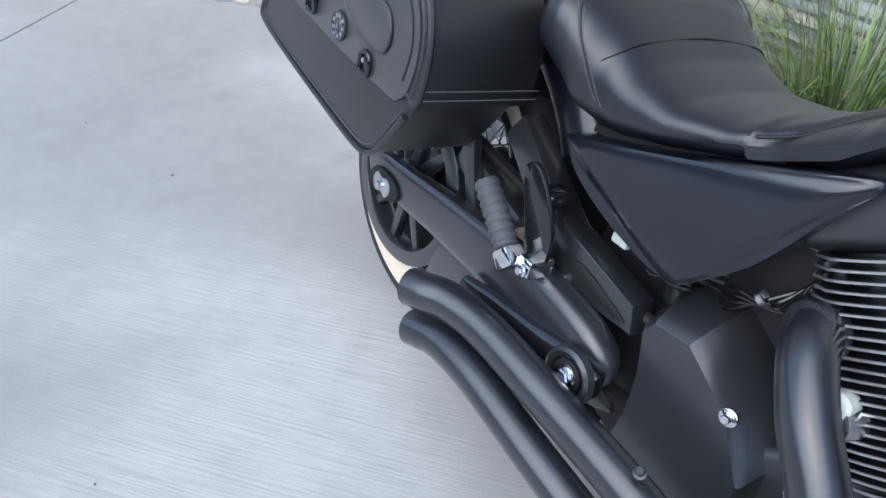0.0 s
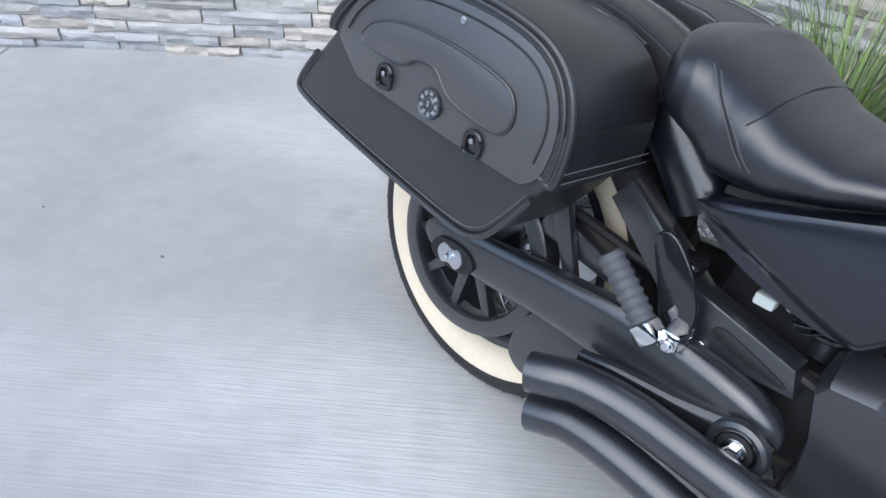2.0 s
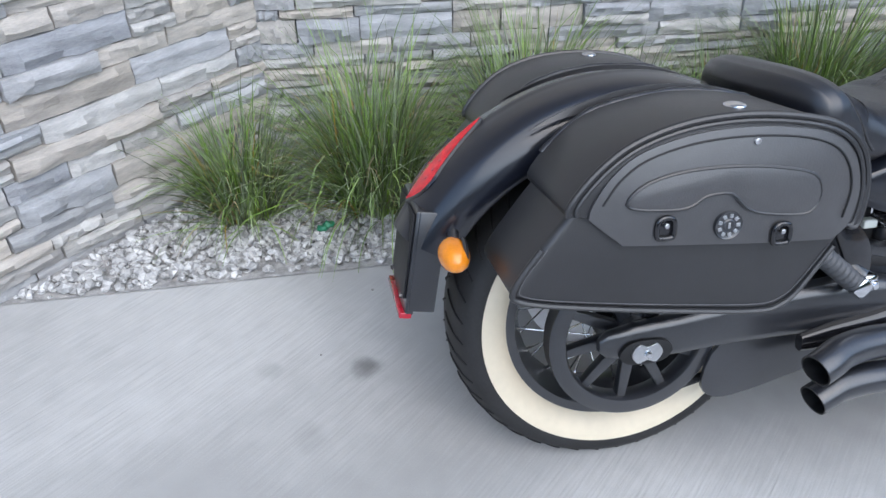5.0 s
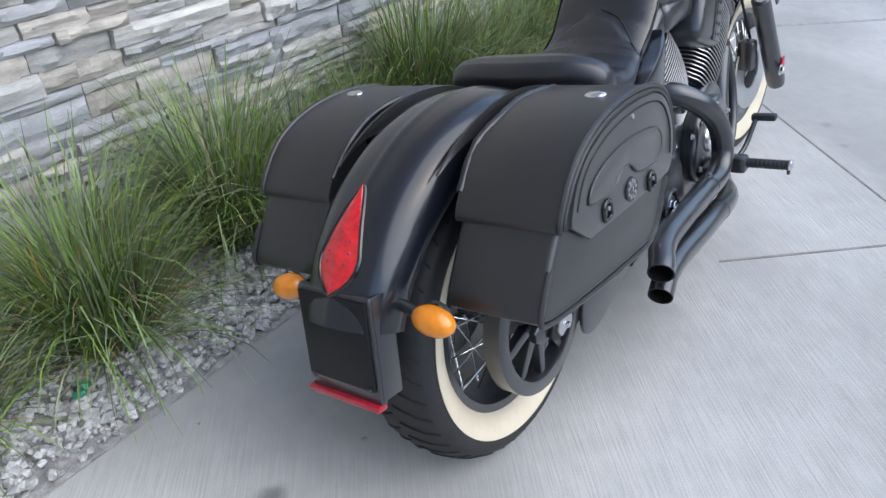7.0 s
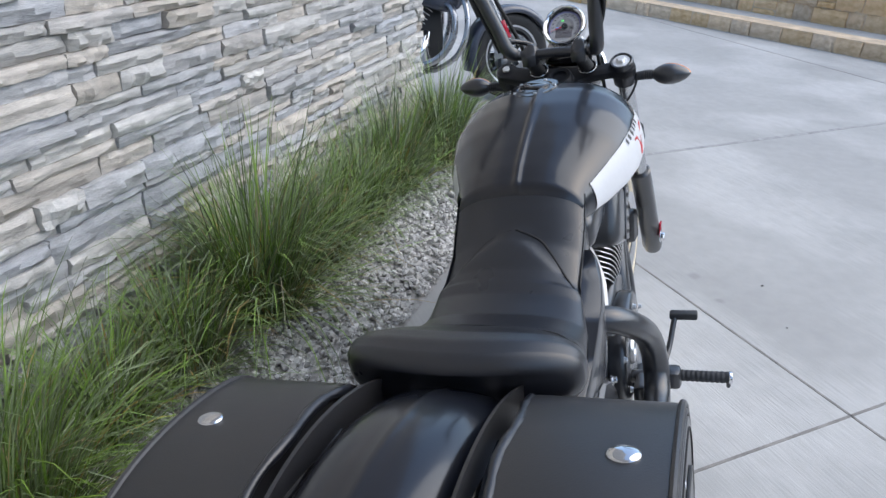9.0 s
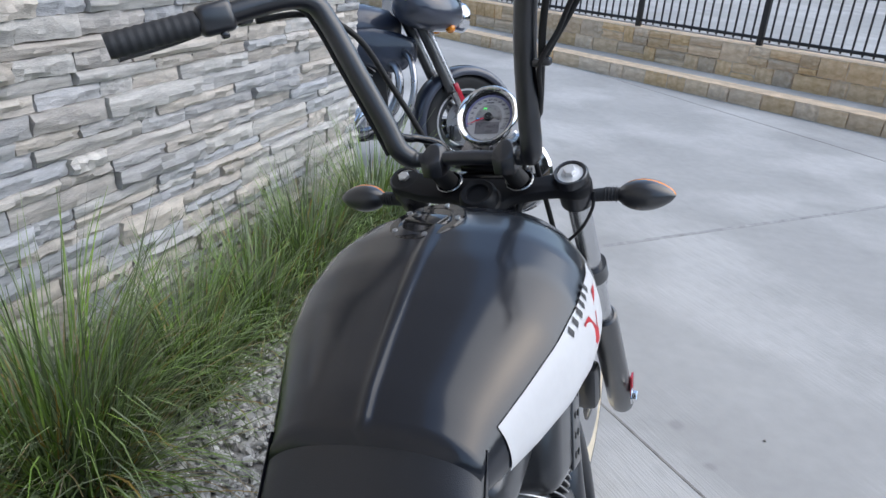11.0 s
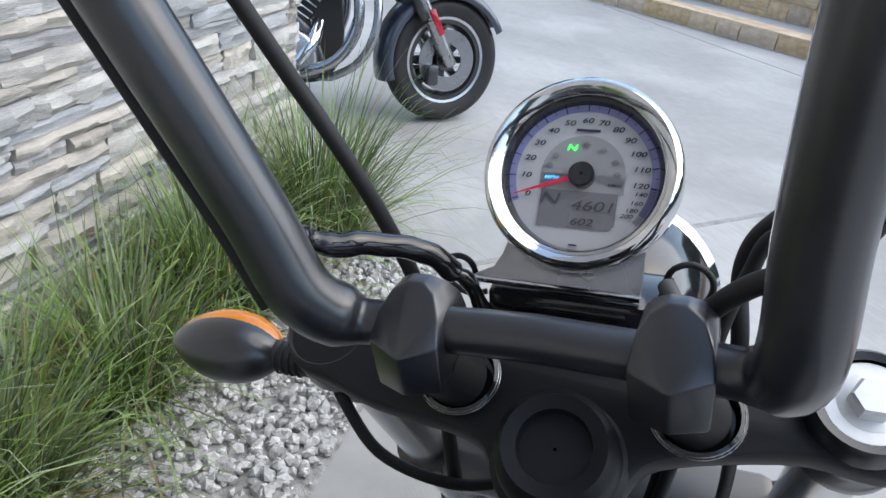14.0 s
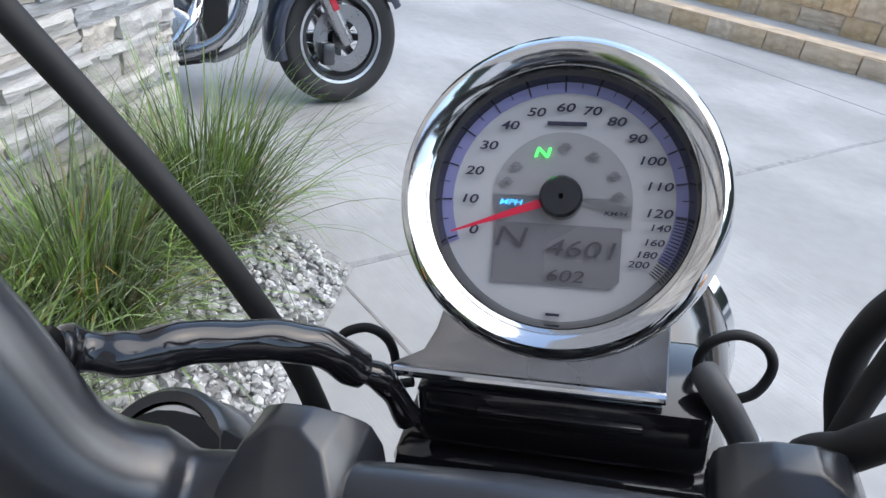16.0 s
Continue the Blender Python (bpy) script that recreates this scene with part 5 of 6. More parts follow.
ring_piece(0.0405, 0.0448, -30, 205, -0.0026, "scale_band", DIALBLUE)
ring_piece(0.0001, 0.0255, -24, 204, -0.0026, "centre_arc", DIALGREY)
flat_poly([(-0.0255, -0.010), (0.0255, -0.010), (0.0255, 0.001), (-0.0255, 0.001)], -0.0026, "centre_arc", DIALGREY)
flat_poly([(-0.0235, -0.032), (0.0195, -0.032), (0.0225, -0.029), (0.0225, -0.0095), (-0.0235, -0.0095)], -0.0020, "lcd_screen", LCD, "grey digital odometer screen")


def lettering(text, x, y, size, name, mat, h=-0.0016, slant=0.2, angle=0.0, bold=0.012):
    cu = bpy.data.curves.new("text", "FONT")
    cu.body, cu.size, cu.align_x, cu.align_y, cu.shear, cu.extrude, cu.offset = text, size, "CENTER", "CENTER", slant, 0.0001, size * bold
    tmp = bpy.data.objects.new("text", cu)
    scene.collection.objects.link(tmp)
    me = bpy.data.meshes.new_from_object(tmp.evaluated_get(bpy.context.evaluated_depsgraph_get()))
    bpy.data.objects.remove(tmp)
    me.materials.clear()
    me.materials.append(mat)
    return part(name, me, mat, speedo, m=gauge_at @ Matrix.Translation((x, y, h)) @ Matrix.Rotation(radians(angle), 4, "Z") @ Matrix.Diagonal((1.5, 1.0, 1.0, 1.0)))


def dial_angle(v):
    """Degrees anticlockwise from the dial's right for a speed."""
    return spline([0, 10, 60, 120, 140, 160, 180, 200], [203, 183, 92, -6, -14, -23, -31, -38], v)


for v in (0, 10, 20, 30, 40, 50, 60, 70, 80, 90, 100, 110, 120):
    a = radians(dial_angle(v))
    lettering(str(v), 0.0345 * math.cos(a), 0.0345 * math.sin(a), 0.0046 if v < 100 else 0.0044, "numeral", INK)
for v in (140, 160, 180, 200):
    a = radians(dial_angle(v))
    lettering(str(v), 0.0362 * math.cos(a), 0.0362 * math.sin(a), 0.0033, "numeral", INK)
for i in range(25):
    a = dial_angle(i * 5)
    w = 0.9 if i % 2 == 0 else 0.5
    ring_piece(0.0408 if i % 2 == 0 else 0.0425, 0.0446, a - w / 2, a + w / 2, -0.0021, "tick", INK, 1)
for i in range(20):
    a = dial_angle(122 + 4 * i)
    ring_piece(0.041, 0.0446, a - 0.3, a + 0.3, -0.0021, "tick", INK, 1)
part("brand_bar", tf(box((0, 0.0285, -0.0018), (0.0145, 0.0015, 0.0004), 0), gauge_at), INK, speedo)
part("brand_bar", tf(box((0, -0.0425, -0.0018), (0.005, 0.001, 0.0004), 0), gauge_at), INK, speedo)
lettering("N", -0.0085, 0.017, 0.0052, "neutral_lamp", GREENLAMP)
lettering("MPH", -0.0185, -0.0022, 0.0028, "unit_lamp", BLUELAMP)
lettering("KM/H", 0.0195, -0.0045, 0.0022, "unit_text", INK)
lettering("N", -0.018, -0.0155, 0.0105, "lcd_digit", LCDINK, -0.0012, bold=0.0)
lettering("4601", 0.0085, -0.0185, 0.0088, "lcd_digit", LCDINK, -0.0012, bold=0.0)
lettering("602", 0.003, -0.0285, 0.0062, "lcd_digit", LCDINK, -0.0012, bold=0.0)
for x, y in ((-0.0175, 0.0115), (-0.0205, 0.0055), (0.0, 0.0195), (0.0105, 0.0165), (0.0185, 0.0095), (0.0205, 0.002)):
    part("warning_icon", tf(lathe([(0.0011, 0), (0.0018, 0), (0.0018, 0.0004), (0.0011, 0.0004)], 14, True), gauge_at @ Matrix.Translation((x, y, -0.002))), FAINT, speedo)
    part("warning_icon", tf(box((x, y, -0.0018), (0.005, 0.0006, 0.0004), 0), gauge_at), FAINT, speedo)
na = radians(dial_angle(0) - 2)
tip, side = V((math.cos(na), math.sin(na))), V((-math.sin(na), math.cos(na)))
needle = [tip * 0.042 + side * 0.0003, tip * 0.042 - side * 0.0003, tip * 0.006 - side * 0.0017, tip * 0.006 + side * 0.0017]
flat_poly([(q.x, q.y) for q in reversed(needle)], 0.0022, "needle", NEEDLE, "red needle")
part("needle_hub", tf(lathe([(0.001, 0.0042), (0.0068, 0.0042), (0.0078, 0.003), (0.0078, -0.003)], 32), gauge_at), MATTE, speedo)
# bracket and headlamp
bracket_at = DASH @ Matrix(((0, 0.81, 0.586, 1.395), (-1, 0, 0, 0.0045), (0, -0.586, 0.81, 1.104), (0, 0, 0, 1)))
plate_line = [(-0.04, -0.03), (0.043, -0.03), (0.043, -0.05), (0.043, -0.069), (-0.064, -0.069), (-0.058, -0.0655), (-0.049, -0.061), (-0.0445, -0.052), (-0.042, -0.042)]
bracket = part("gauge_bracket", tf(prism(plate_line, -0.002, 0.002, 0.001), bracket_at), PEWTER, motorcycle, "polished speedometer bracket", 30)
part("bracket_lip", tf(tube([(-0.06, -0.001, -0.07), (0.0425, -0.001, -0.07)], 0.0024, 10), bracket_at), CHROME, bracket)
part("bracket_base", dashed(join(box((1.374, 0.0, 1.029), (0.05, 0.112, 0.03), 0.005), box((1.385, 0, 0.998), (0.08, 0.135, 0.026), 0.006), box((1.3485, 0.0, 1.036), (0.004, 0.062, 0.004), 0.001))), GLOSS, motorcycle, "black bracket plate")
hl = DASH @ aim((1.44, -0.006, 0.98), (1, 0, -0.1)) @ Matrix.Scale(0.86, 4)
head = part("headlamp", tf(lathe([(0.001, -0.09), (0.03, -0.085), (0.06, -0.065), (0.08, -0.03), (0.088, 0.02), (0.09, 0.045), (0.086, 0.05)], 40), hl), GLOSS, motorcycle, "glossy black headlamp shell")
part("headlamp_rim", tf(lathe([(0.09, 0.04), (0.095, 0.05), (0.092, 0.06), (0.084, 0.06)], 40), hl), CHROME, head)
part("headlamp_lens", tf(lathe([(0.001, 0.066), (0.05, 0.062), (0.086, 0.052)], 40), hl), DIAL, head)
# turn signals on the fork
for s in (-1, 1):
    zc, fx = (0.979, 0.014) if s < 0 else (0.961, 0.012)
    st = part("front_signal", steered(tube([(1.34 + fx, s * 0.185, zc - 0.004), (1.338 + fx, s * 0.215, zc), (1.338 + fx, s * 0.236, zc)], [0.0115, 0.0125, 0.0115], 14)), GRIPRUBBER, motorcycle, "black turn signal on a ribbed stalk")
    for i in range(4):
        part("stalk_rib", steered(tf(lathe([(0.0125, -0.0012), (0.0142, 0), (0.0125, 0.0012)], 20), aim((1.338 + fx, s * (0.21 + 0.006 * i), zc), (0, 1, 0)))), GRIPRUBBER, st)
    shell = [(0.001, 0)]
    for k in range(1, 18):
        u = k / 18
        shell.append((0.0295 * (math.sin(math.pi * u ** 0.75)) ** 0.62 * (1 - 0.25 * (1 - u) ** 2), 0.1 * u))
    shell.append((0.001, 0.1))
    part("signal_body", steered(tf(lathe(shell, 28), aim((1.336 + fx, s * 0.228, zc), (-0.02, s, 0.0)))), SATIN, st, "", 60)
    part("signal_lens", steered(tf(lathe([(q * 0.97, h * 0.98 + 0.001) for q, h in shell], 28), aim((1.3425 + fx, s * 0.229, zc + 0.001), (-0.02, s, 0.0)))), AMBER, st, "amber lens", 60)

# cables, hoses and retainers
def cable(name, pts, r, mat, label="", k=7):
    return part(name, steered(tube(smooth_path(pts, k), r, 10)), mat, motorcycle, label, 60)


cable("clutch_cable", [(1.17, 0.33, 1.325), (1.24, 0.27, 1.325), (1.295, 0.215, 1.28), (1.335, 0.175, 1.18), (1.36, 0.135, 1.08), (1.365, 0.11, 1.0), (1.345, 0.09, 0.88)], 0.0055, RUBBER, "black clutch cable")
part("switch_wire", tube(smooth_path([tuple(q + V((-0.004, 0.02, -0.008))) for q in BAR_L[3:9]], 6), 0.0045, 10), RUBBER, motorcycle, "black wire taped along the bar", 60)
HOSES = [
    ("brake_hose", 0.005, "black brake hose", [(1.16, -0.335, 1.362), (1.21, -0.28, 1.35), (1.262, -0.222, 1.293), (1.285, -0.18, 1.24), (1.284, -0.143, 1.187), (1.303, -0.13, 1.145), (1.345, -0.118, 1.113), (1.38, -0.101, 1.08), (1.388, -0.092, 1.06), (1.392, -0.09, 1.035), (1.392, -0.093, 0.99), (1.45, -0.1, 0.85), (1.56, -0.1, 0.65), (1.69, -0.105, 0.42)]),
    ("throttle_cable", 0.0041, "black throttle cable", [(1.15, -0.31, 1.352), (1.2, -0.255, 1.335), (1.25, -0.205, 1.283), (1.272, -0.172, 1.232), (1.274, -0.14, 1.187), (1.296, -0.131, 1.135), (1.34, -0.119, 1.1), (1.368, -0.1, 1.078), (1.374, -0.092, 1.055), (1.37, -0.082, 1.03), (1.366, -0.07, 0.98), (1.36, -0.05, 0.9)]),
    ("switch_loom", 0.0058, "thick black wire loom behind the bar", [(1.242, -0.178, 1.318), (1.262, -0.162, 1.285), (1.276, -0.148, 1.235), (1.289, -0.137, 1.17), (1.308, -0.124, 1.11), (1.328, -0.107, 1.082), (1.34, -0.089, 1.066), (1.347, -0.075, 1.05), (1.358, -0.066, 1.03), (1.372, -0.06, 0.95), (1.37, -0.045, 0.88)]),
]
for name, r, label, pts in HOSES:
    part(name, tube(smooth_path(pts, 7), r, 12), RUBBER, motorcycle, label, 60)
part("cable_clip", box((1.283, -0.141, 1.187), (0.022, 0.03, 0.012), 0.004), SATIN, motorcycle)
cable("signal_wire", [(1.33, 0.17, 0.955), (1.325, 0.14, 0.91), (1.335, 0.09, 0.885), (1.36, 0.05, 0.875)], 0.0045, RUBBER)
cable("signal_wire", [(1.345, -0.19, 0.985), (1.342, -0.187, 0.955), (1.338, -0.165, 0.915), (1.352, -0.12, 0.872)], 0.003, RUBBER)
SHEATH = [(1.276, 0.142, 1.104), (1.282, 0.14, 1.1), (1.29, 0.129, 1.094), (1.303, 0.116, 1.09), (1.318, 0.099, 1.083), (1.329, 0.083, 1.074), (1.336, 0.074, 1.061), (1.341, 0.065, 1.052), (1.346, 0.058, 1.03)]
line = smooth_path(SHEATH, 8)
crush = random.Random(8)
waves = [(crush.uniform(0.25, 0.9), crush.uniform(0, 6.3)) for _ in range(5)]
folds = [0.0072 + 0.0005 * sum(math.sin(i * f + p) for f, p in waves) * (0.35 + 0.65 * (i < 26)) - (0.002 if i > 50 else 0) for i in range(len(line))]
vf = tube(line, folds, 16)
vf = ([V(q) + V((0, 0, 0.0005 * math.sin(q[1] * 160 + q[2] * 420))) for q in vf[0]], vf[1])
part("wire_sheath", dashed(vf), GLOSS, motorcycle, "crumpled glossy black wire sheath", 50)
hook = [(1.368, 0.062, 1.03), (1.368, 0.076, 1.0275), (1.37, 0.09, 1.034), (1.375, 0.0955, 1.042), (1.375, 0.092, 1.0475), (1.376, 0.083, 1.05), (1.376, 0.0755, 1.0465), (1.377, 0.0725, 1.038), (1.377, 0.072, 1.026)]
part("cable_ring", dashed(tube(smooth_path(hook, 5), 0.0021, 8)), RUBBER, motorcycle, "thin black open cable hook", 60)
ring = [(1.378, -0.0645, 1.062), (1.379, -0.0745, 1.057), (1.379, -0.0785, 1.047), (1.378, -0.0735, 1.035), (1.378, -0.063, 1.031), (1.377, -0.0545, 1.038), (1.377, -0.051, 1.048), (1.377, -0.0545, 1.058)]
part("cable_ring", dashed(tube(smooth_path(ring, 5, True), 0.0021, 8, closed=True)), RUBBER, motorcycle, "thin black cable ring", 60)
part("hose_stub", dashed(tube(smooth_path([(1.366, -0.052, 1.052), (1.357, -0.056, 1.05), (1.355, -0.063, 1.039), (1.357, -0.071, 1.022), (1.37, -0.075, 1.0)], 5), 0.0056, 12)), PEGRUBBER, motorcycle, "", 60)
part("stub_ferrule", dashed(tube([(1.3555, -0.0675, 1.031), (1.357, -0.071, 1.023)], 0.0063, 14)), STEEL, motorcycle)

# ---- ground ----
GRID = 43.70
D1 = V((math.cos(radians(GRID)), math.sin(radians(GRID)), 0))
D2 = V((math.sin(radians(GRID)), -math.cos(radians(GRID)), 0))
CROSS = V((1.441, -0.768, 0))
BED_Y, WALL_Y, BED_END = 0.705, 1.44, 3.03
CORNER = V((-0.71, WALL_Y, 0))


def sheet(x0, x1, y0, y1, z):
    return [(x0, y0, z), (x1, y0, z), (x1, y1, z), (x0, y1, z)], [(0, 1, 2, 3)]


ground = tagged(part("ground", sheet(-400, 400, -400, 400, 0.0), BARE, None), "pale grey broom-finished concrete", "ground", kind="structure")
# wide tooled joint: its soft shadow is put into this grey
SOFTJOINT = material("tooled_joint_shade", (0.30, 0.30, 0.30), 0.9, vary=0.25, scale=20, fine=200, bump=0.3)
joint_at = []
for off, back, ahead in ((-2.38, 3.08, 9.0), (0.0, 0.75, 9.0), (2.14, 1.35, 11.0)):
    p = CROSS + D1 * off
    joint_at.append((p - D2 * back, p + D2 * ahead))
for off, back, ahead in ((0.0, 3.4, 2.07), (4.2, 8.0, 9.0)):
    p = CROSS + D2 * off
    joint_at.append((p - D1 * back, p + D1 * ahead))


def strip(a, b, w, z0, z1):
    d = (b - a).normalized()
    s = V((-d.y, d.x, 0)) * w / 2
    low = [a - s, a + s, b + s, b - s]
    return loft([[(q.x, q.y, z0) for q in low], [(q.x, q.y, z1) for q in low]])


for i, (a, b) in enumerate(joint_at):
    part("control_joint", strip(a, b, 0.028 if i == 2 else 0.009, -0.02, 0.0015), SOFTJOINT if i == 2 else JOINT, ground)
for x, y, r in ((-0.445, 0.586, 0.004), (-0.254, 0.228, 0.006), (-0.787, -0.36, 0.005), (0.1, -0.75, 0.003), (2.2, -0.55, 0.006), (1.9, -0.62, 0.004), (-1.2, -0.5, 0.004), (-0.6, 0.35, 0.003)):
    tagged(part("pebble", ball((x, y, r * 0.5), (r, r * 0.8, r * 0.6), 8, 5), JOINT, None), "tiny dark pebble lying on the concrete", "pebble", group="loose bits on the concrete")
tagged(part("leaf", tube(smooth_path([(-1.95, 0.25, 0.004), (-1.93, 0.282, 0.012), (-1.9, 0.31, 0.004)], 4), [0.003, 0.006, 0.009, 0.011, 0.012, 0.01, 0.008, 0.005, 0.003], 6), JOINT, None), "small dry brown leaf lying on the concrete", "leaf")
tagged(part("leaf", tube(smooth_path([(-0.0, 0.70, 0.012), (0.03, 0.66, 0.02), (0.06, 0.6, 0.01)], 4), [0.002, 0.004, 0.006, 0.006, 0.007, 0.006, 0.005, 0.003, 0.002], 6), JOINT, None), "dry grass leaf lying on the edge of the concrete", "leaf")

LITTER = material("green_plastic", (0.02, 0.22, 0.12), 0.35, vary=0.3, scale=40, bump=0.2)
scrap = ball((0, 0, 0), (0.03, 0.016, 0.011), 14, 8)
scrap = [(x + 0.006 * math.sin(90 * y), y + 0.005 * math.sin(170 * x), z + 0.004 * math.sin(230 * x + 190 * y)) for x, y, z in scrap[0]], scrap[1]
tagged(part("litter", scrap, LITTER, None, m=Matrix.Translation((-0.555, 0.881, 0.036)) @ Matrix.Rotation(0.5, 4, "Z")), "crumpled scrap of green plastic lying on gravel", "litter")

# ---- stacked stone walls ----
STONE = material("ledger_stone", (0.46, 0.455, 0.45), 0.85, vary=0.25, scale=3.0, fine=22, bump=0.55, bump_dist=0.012, second=(0.62, 0.605, 0.58), random_amount=0.14)


def tint_by_piece(m, colours):
    """Each piece takes one of several natural tints."""
    n, l = m.node_tree.nodes, m.node_tree.links
    p = n["Principled BSDF"]
    old = p.inputs["Base Color"].links[0].from_socket
    info, ramp, mul = n.new("ShaderNodeObjectInfo"), n.new("ShaderNodeValToRGB"), n.new("ShaderNodeMix")
    ramp.color_ramp.interpolation = "CONSTANT"
    for i, c in enumerate(colours):
        e = ramp.color_ramp.elements[i] if i < 2 else ramp.color_ramp.elements.new(i / len(colours))
        e.position, e.color = i / len(colours), (*c, 1)
    scr = n.new("ShaderNodeMath")
    scr.operation = "MULTIPLY"
    scr.inputs[1].default_value = 17.3
    fr = n.new("ShaderNodeMath")
    fr.operation = "FRACT"
    l.new(info.outputs["Random"], scr.inputs[0])
    l.new(scr.outputs[0], fr.inputs[0])
    l.new(fr.outputs[0], ramp.inputs[0])
    mul.data_type, mul.blend_type = "RGBA", "MULTIPLY"
    mul.inputs[0].default_value = 1.0
    l.new(old, mul.inputs[6])
    l.new(ramp.outputs[0], mul.inputs[7])
    l.new(mul.outputs[2], p.inputs["Base Color"])


tint_by_piece(STONE, [(1.0, 1.0, 1.0), (0.86, 0.90, 0.98), (1.0, 0.94, 0.88), (1.12, 1.12, 1.12), (0.82, 0.85, 0.9), (1.0, 0.97, 0.95), (0.95, 0.97, 1.02), (1.08, 1.02, 0.96)])
MORTAR = material("dark_joint", (0.19, 0.19, 0.195), 0.95, vary=0.3, scale=9, fine=90, bump=0.4)


def stone_mesh(rng):
    """A split stone, one unit in each direction, with a rough front at y = -0.5."""
    nx, nz = 7, 3
    vs, fs = [], []
    for k in range(nz + 1):
        for i in range(nx + 1):
            x, z = -0.5 + i / nx, -0.5 + k / nz
            inner = 0 < i < nx and 0 < k < nz
            y = -0.5 + rng.uniform(-0.13, 0.14) if inner else -0.5 + rng.uniform(0.02, 0.24)
            vs.append((x + (rng.uniform(-0.03, 0.03) if inner else 0), y, z + (rng.uniform(-0.05, 0.05) if 0 < i < nx else 0)))
    for k in range(nz):
        for i in range(nx):
            a = k * (nx + 1) + i
            fs.append((a, a + 1, a + nx + 2, a + nx + 1))
    rim = [i for i in range(nx + 1)] + [k * (nx + 1) + nx for k in range(1, nz + 1)] + [nz * (nx + 1) + i for i in range(nx - 1, -1, -1)] + [k * (nx + 1) for k in range(nz - 1, 0, -1)]
    base = len(vs)
    for r in rim:
        vs.append((vs[r][0], 0.5, vs[r][2]))
    m = len(rim)
    for j in range(m):
        fs.append((rim[(j + 1) % m], rim[j], base + j, base + (j + 1) % m))
    return link_mesh((vs, fs), 28, "stone")


stone_rng = random.Random(11)
STONES = [stone_mesh(stone_rng) for _ in range(28)]
for me in STONES:
    me.materials.append(STONE)


def stone_wall(name, a, b, height, label, pieces_to, seed):
    """A wall core from a to b (front line on the ground) with stones set proud of it."""
    rng = random.Random(seed)
    d = (b - a)
    length = d.length
    d.normalize()
    nrm = V((d.y, -d.x, 0))
    at = Matrix(((d.x, -nrm.x, 0, a.x), (d.y, -nrm.y, 0, a.y), (0, 0, 1, 0), (0, 0, 0, 1)))
    core = tagged(part(name, box((length / 2, 0.13, height / 2), (length, 0.2, height), 0), MORTAR, None, m=at), label, "wall", kind="structure")
    z = -0.02
    rest_v = []
    while z < 2.3:
        h = rng.choice((0.036, 0.045, 0.052, 0.058, 0.066, 0.078))
        x = -rng.uniform(0, 0.3)
        while x < length:
            w = rng.uniform(0.13, 0.42) * (1.1 if h > 0.055 else 1.0)
            x0, x1 = max(x, 0.0), min(x + w, length)
            if x1 - x0 > 0.03:
                split = h > 0.06 and rng.random() < 0.35
                for z0, hh in (((z, h * 0.45), (z + h * 0.45, h * 0.55)) if split else ((z, h),)):
                    depth = 0.055 + rng.choice((0.0, 0.003, 0.007, 0.011, 0.016, 0.022))
                    mm = Matrix.Translation(((x0 + x1) / 2, 0.03 - depth / 2 + 0.012, z0 + hh / 2)) @ Matrix.Rotation(rng.uniform(-0.012, 0.012), 4, "Z") @ Matrix.Diagonal((x1 - x0 - 0.005, depth, hh - 0.002, 1))
                    me = rng.choice(STONES)
                    if z0 < pieces_to:
                        part("stone", me, STONE, core, m=mm)
                    else:
                        rest_v.append((me, mm))
            x += w
        z += h
    vs, fs = [], []
    for me, mm in rest_v:
        k = len(vs)
        vs += [tuple(mm @ v.co) for v in me.vertices]
        fs += [tuple(i + k for i in p.vertices) for p in me.polygons]
    if vs:
        tagged(part("upper_stones", link_mesh((vs, fs), 28), STONE, core), kind="stuff")
    return core


WALL_END = V((3.5, WALL_Y, 0))
LEFT_END = CORNER - D1 * 4.2
# the bare core above the stones is unseen, raised to block sky in reflections
stone_wall("wall_north", CORNER, WALL_END, 6.5, "grey stacked ledger-stone wall", 1.2, 3)
stone_wall("wall_west", LEFT_END, CORNER, 6.5, "grey stacked ledger-stone wall", 0.8, 7)

# ---- gravel bed ----
GRAVELBASE = material("gravel_soil", (0.28, 0.275, 0.27), 0.95, vary=0.4, scale=30, fine=200, bump=0.6, bump_dist=0.01)
GRAVEL = material("grey_gravel", (0.40, 0.398, 0.395), 0.8, vary=0.3, scale=25, fine=160, bump=0.3, bump_dist=0.003, island=0.42)
hit_x = CORNER.x - (WALL_Y - BED_Y) / D1.y * D1.x
bed_pts = [(hit_x, BED_Y), (BED_END, BED_Y - 0.06), (3.5, WALL_Y), (CORNER.x, WALL_Y)]
bed = tagged(part("gravel_bed", ([(x, y, 0.004) for x, y in bed_pts], [(0, 1, 2, 3)]), GRAVELBASE, None), "bed of grey crushed gravel along the wall", "gravel", kind="stuff")


def in_bed(x, y, pad):
    if y < BED_Y - 0.06 * max(0.0, (x + 0.5) / (BED_END + 0.5)) + pad or y > WALL_Y - 0.02:
        return False
    if (x - CORNER.x) * D1.y - (y - CORNER.y) * D1.x < 0.03:
        return False
    return x < BED_END + (y - BED_Y) * 0.68 - pad


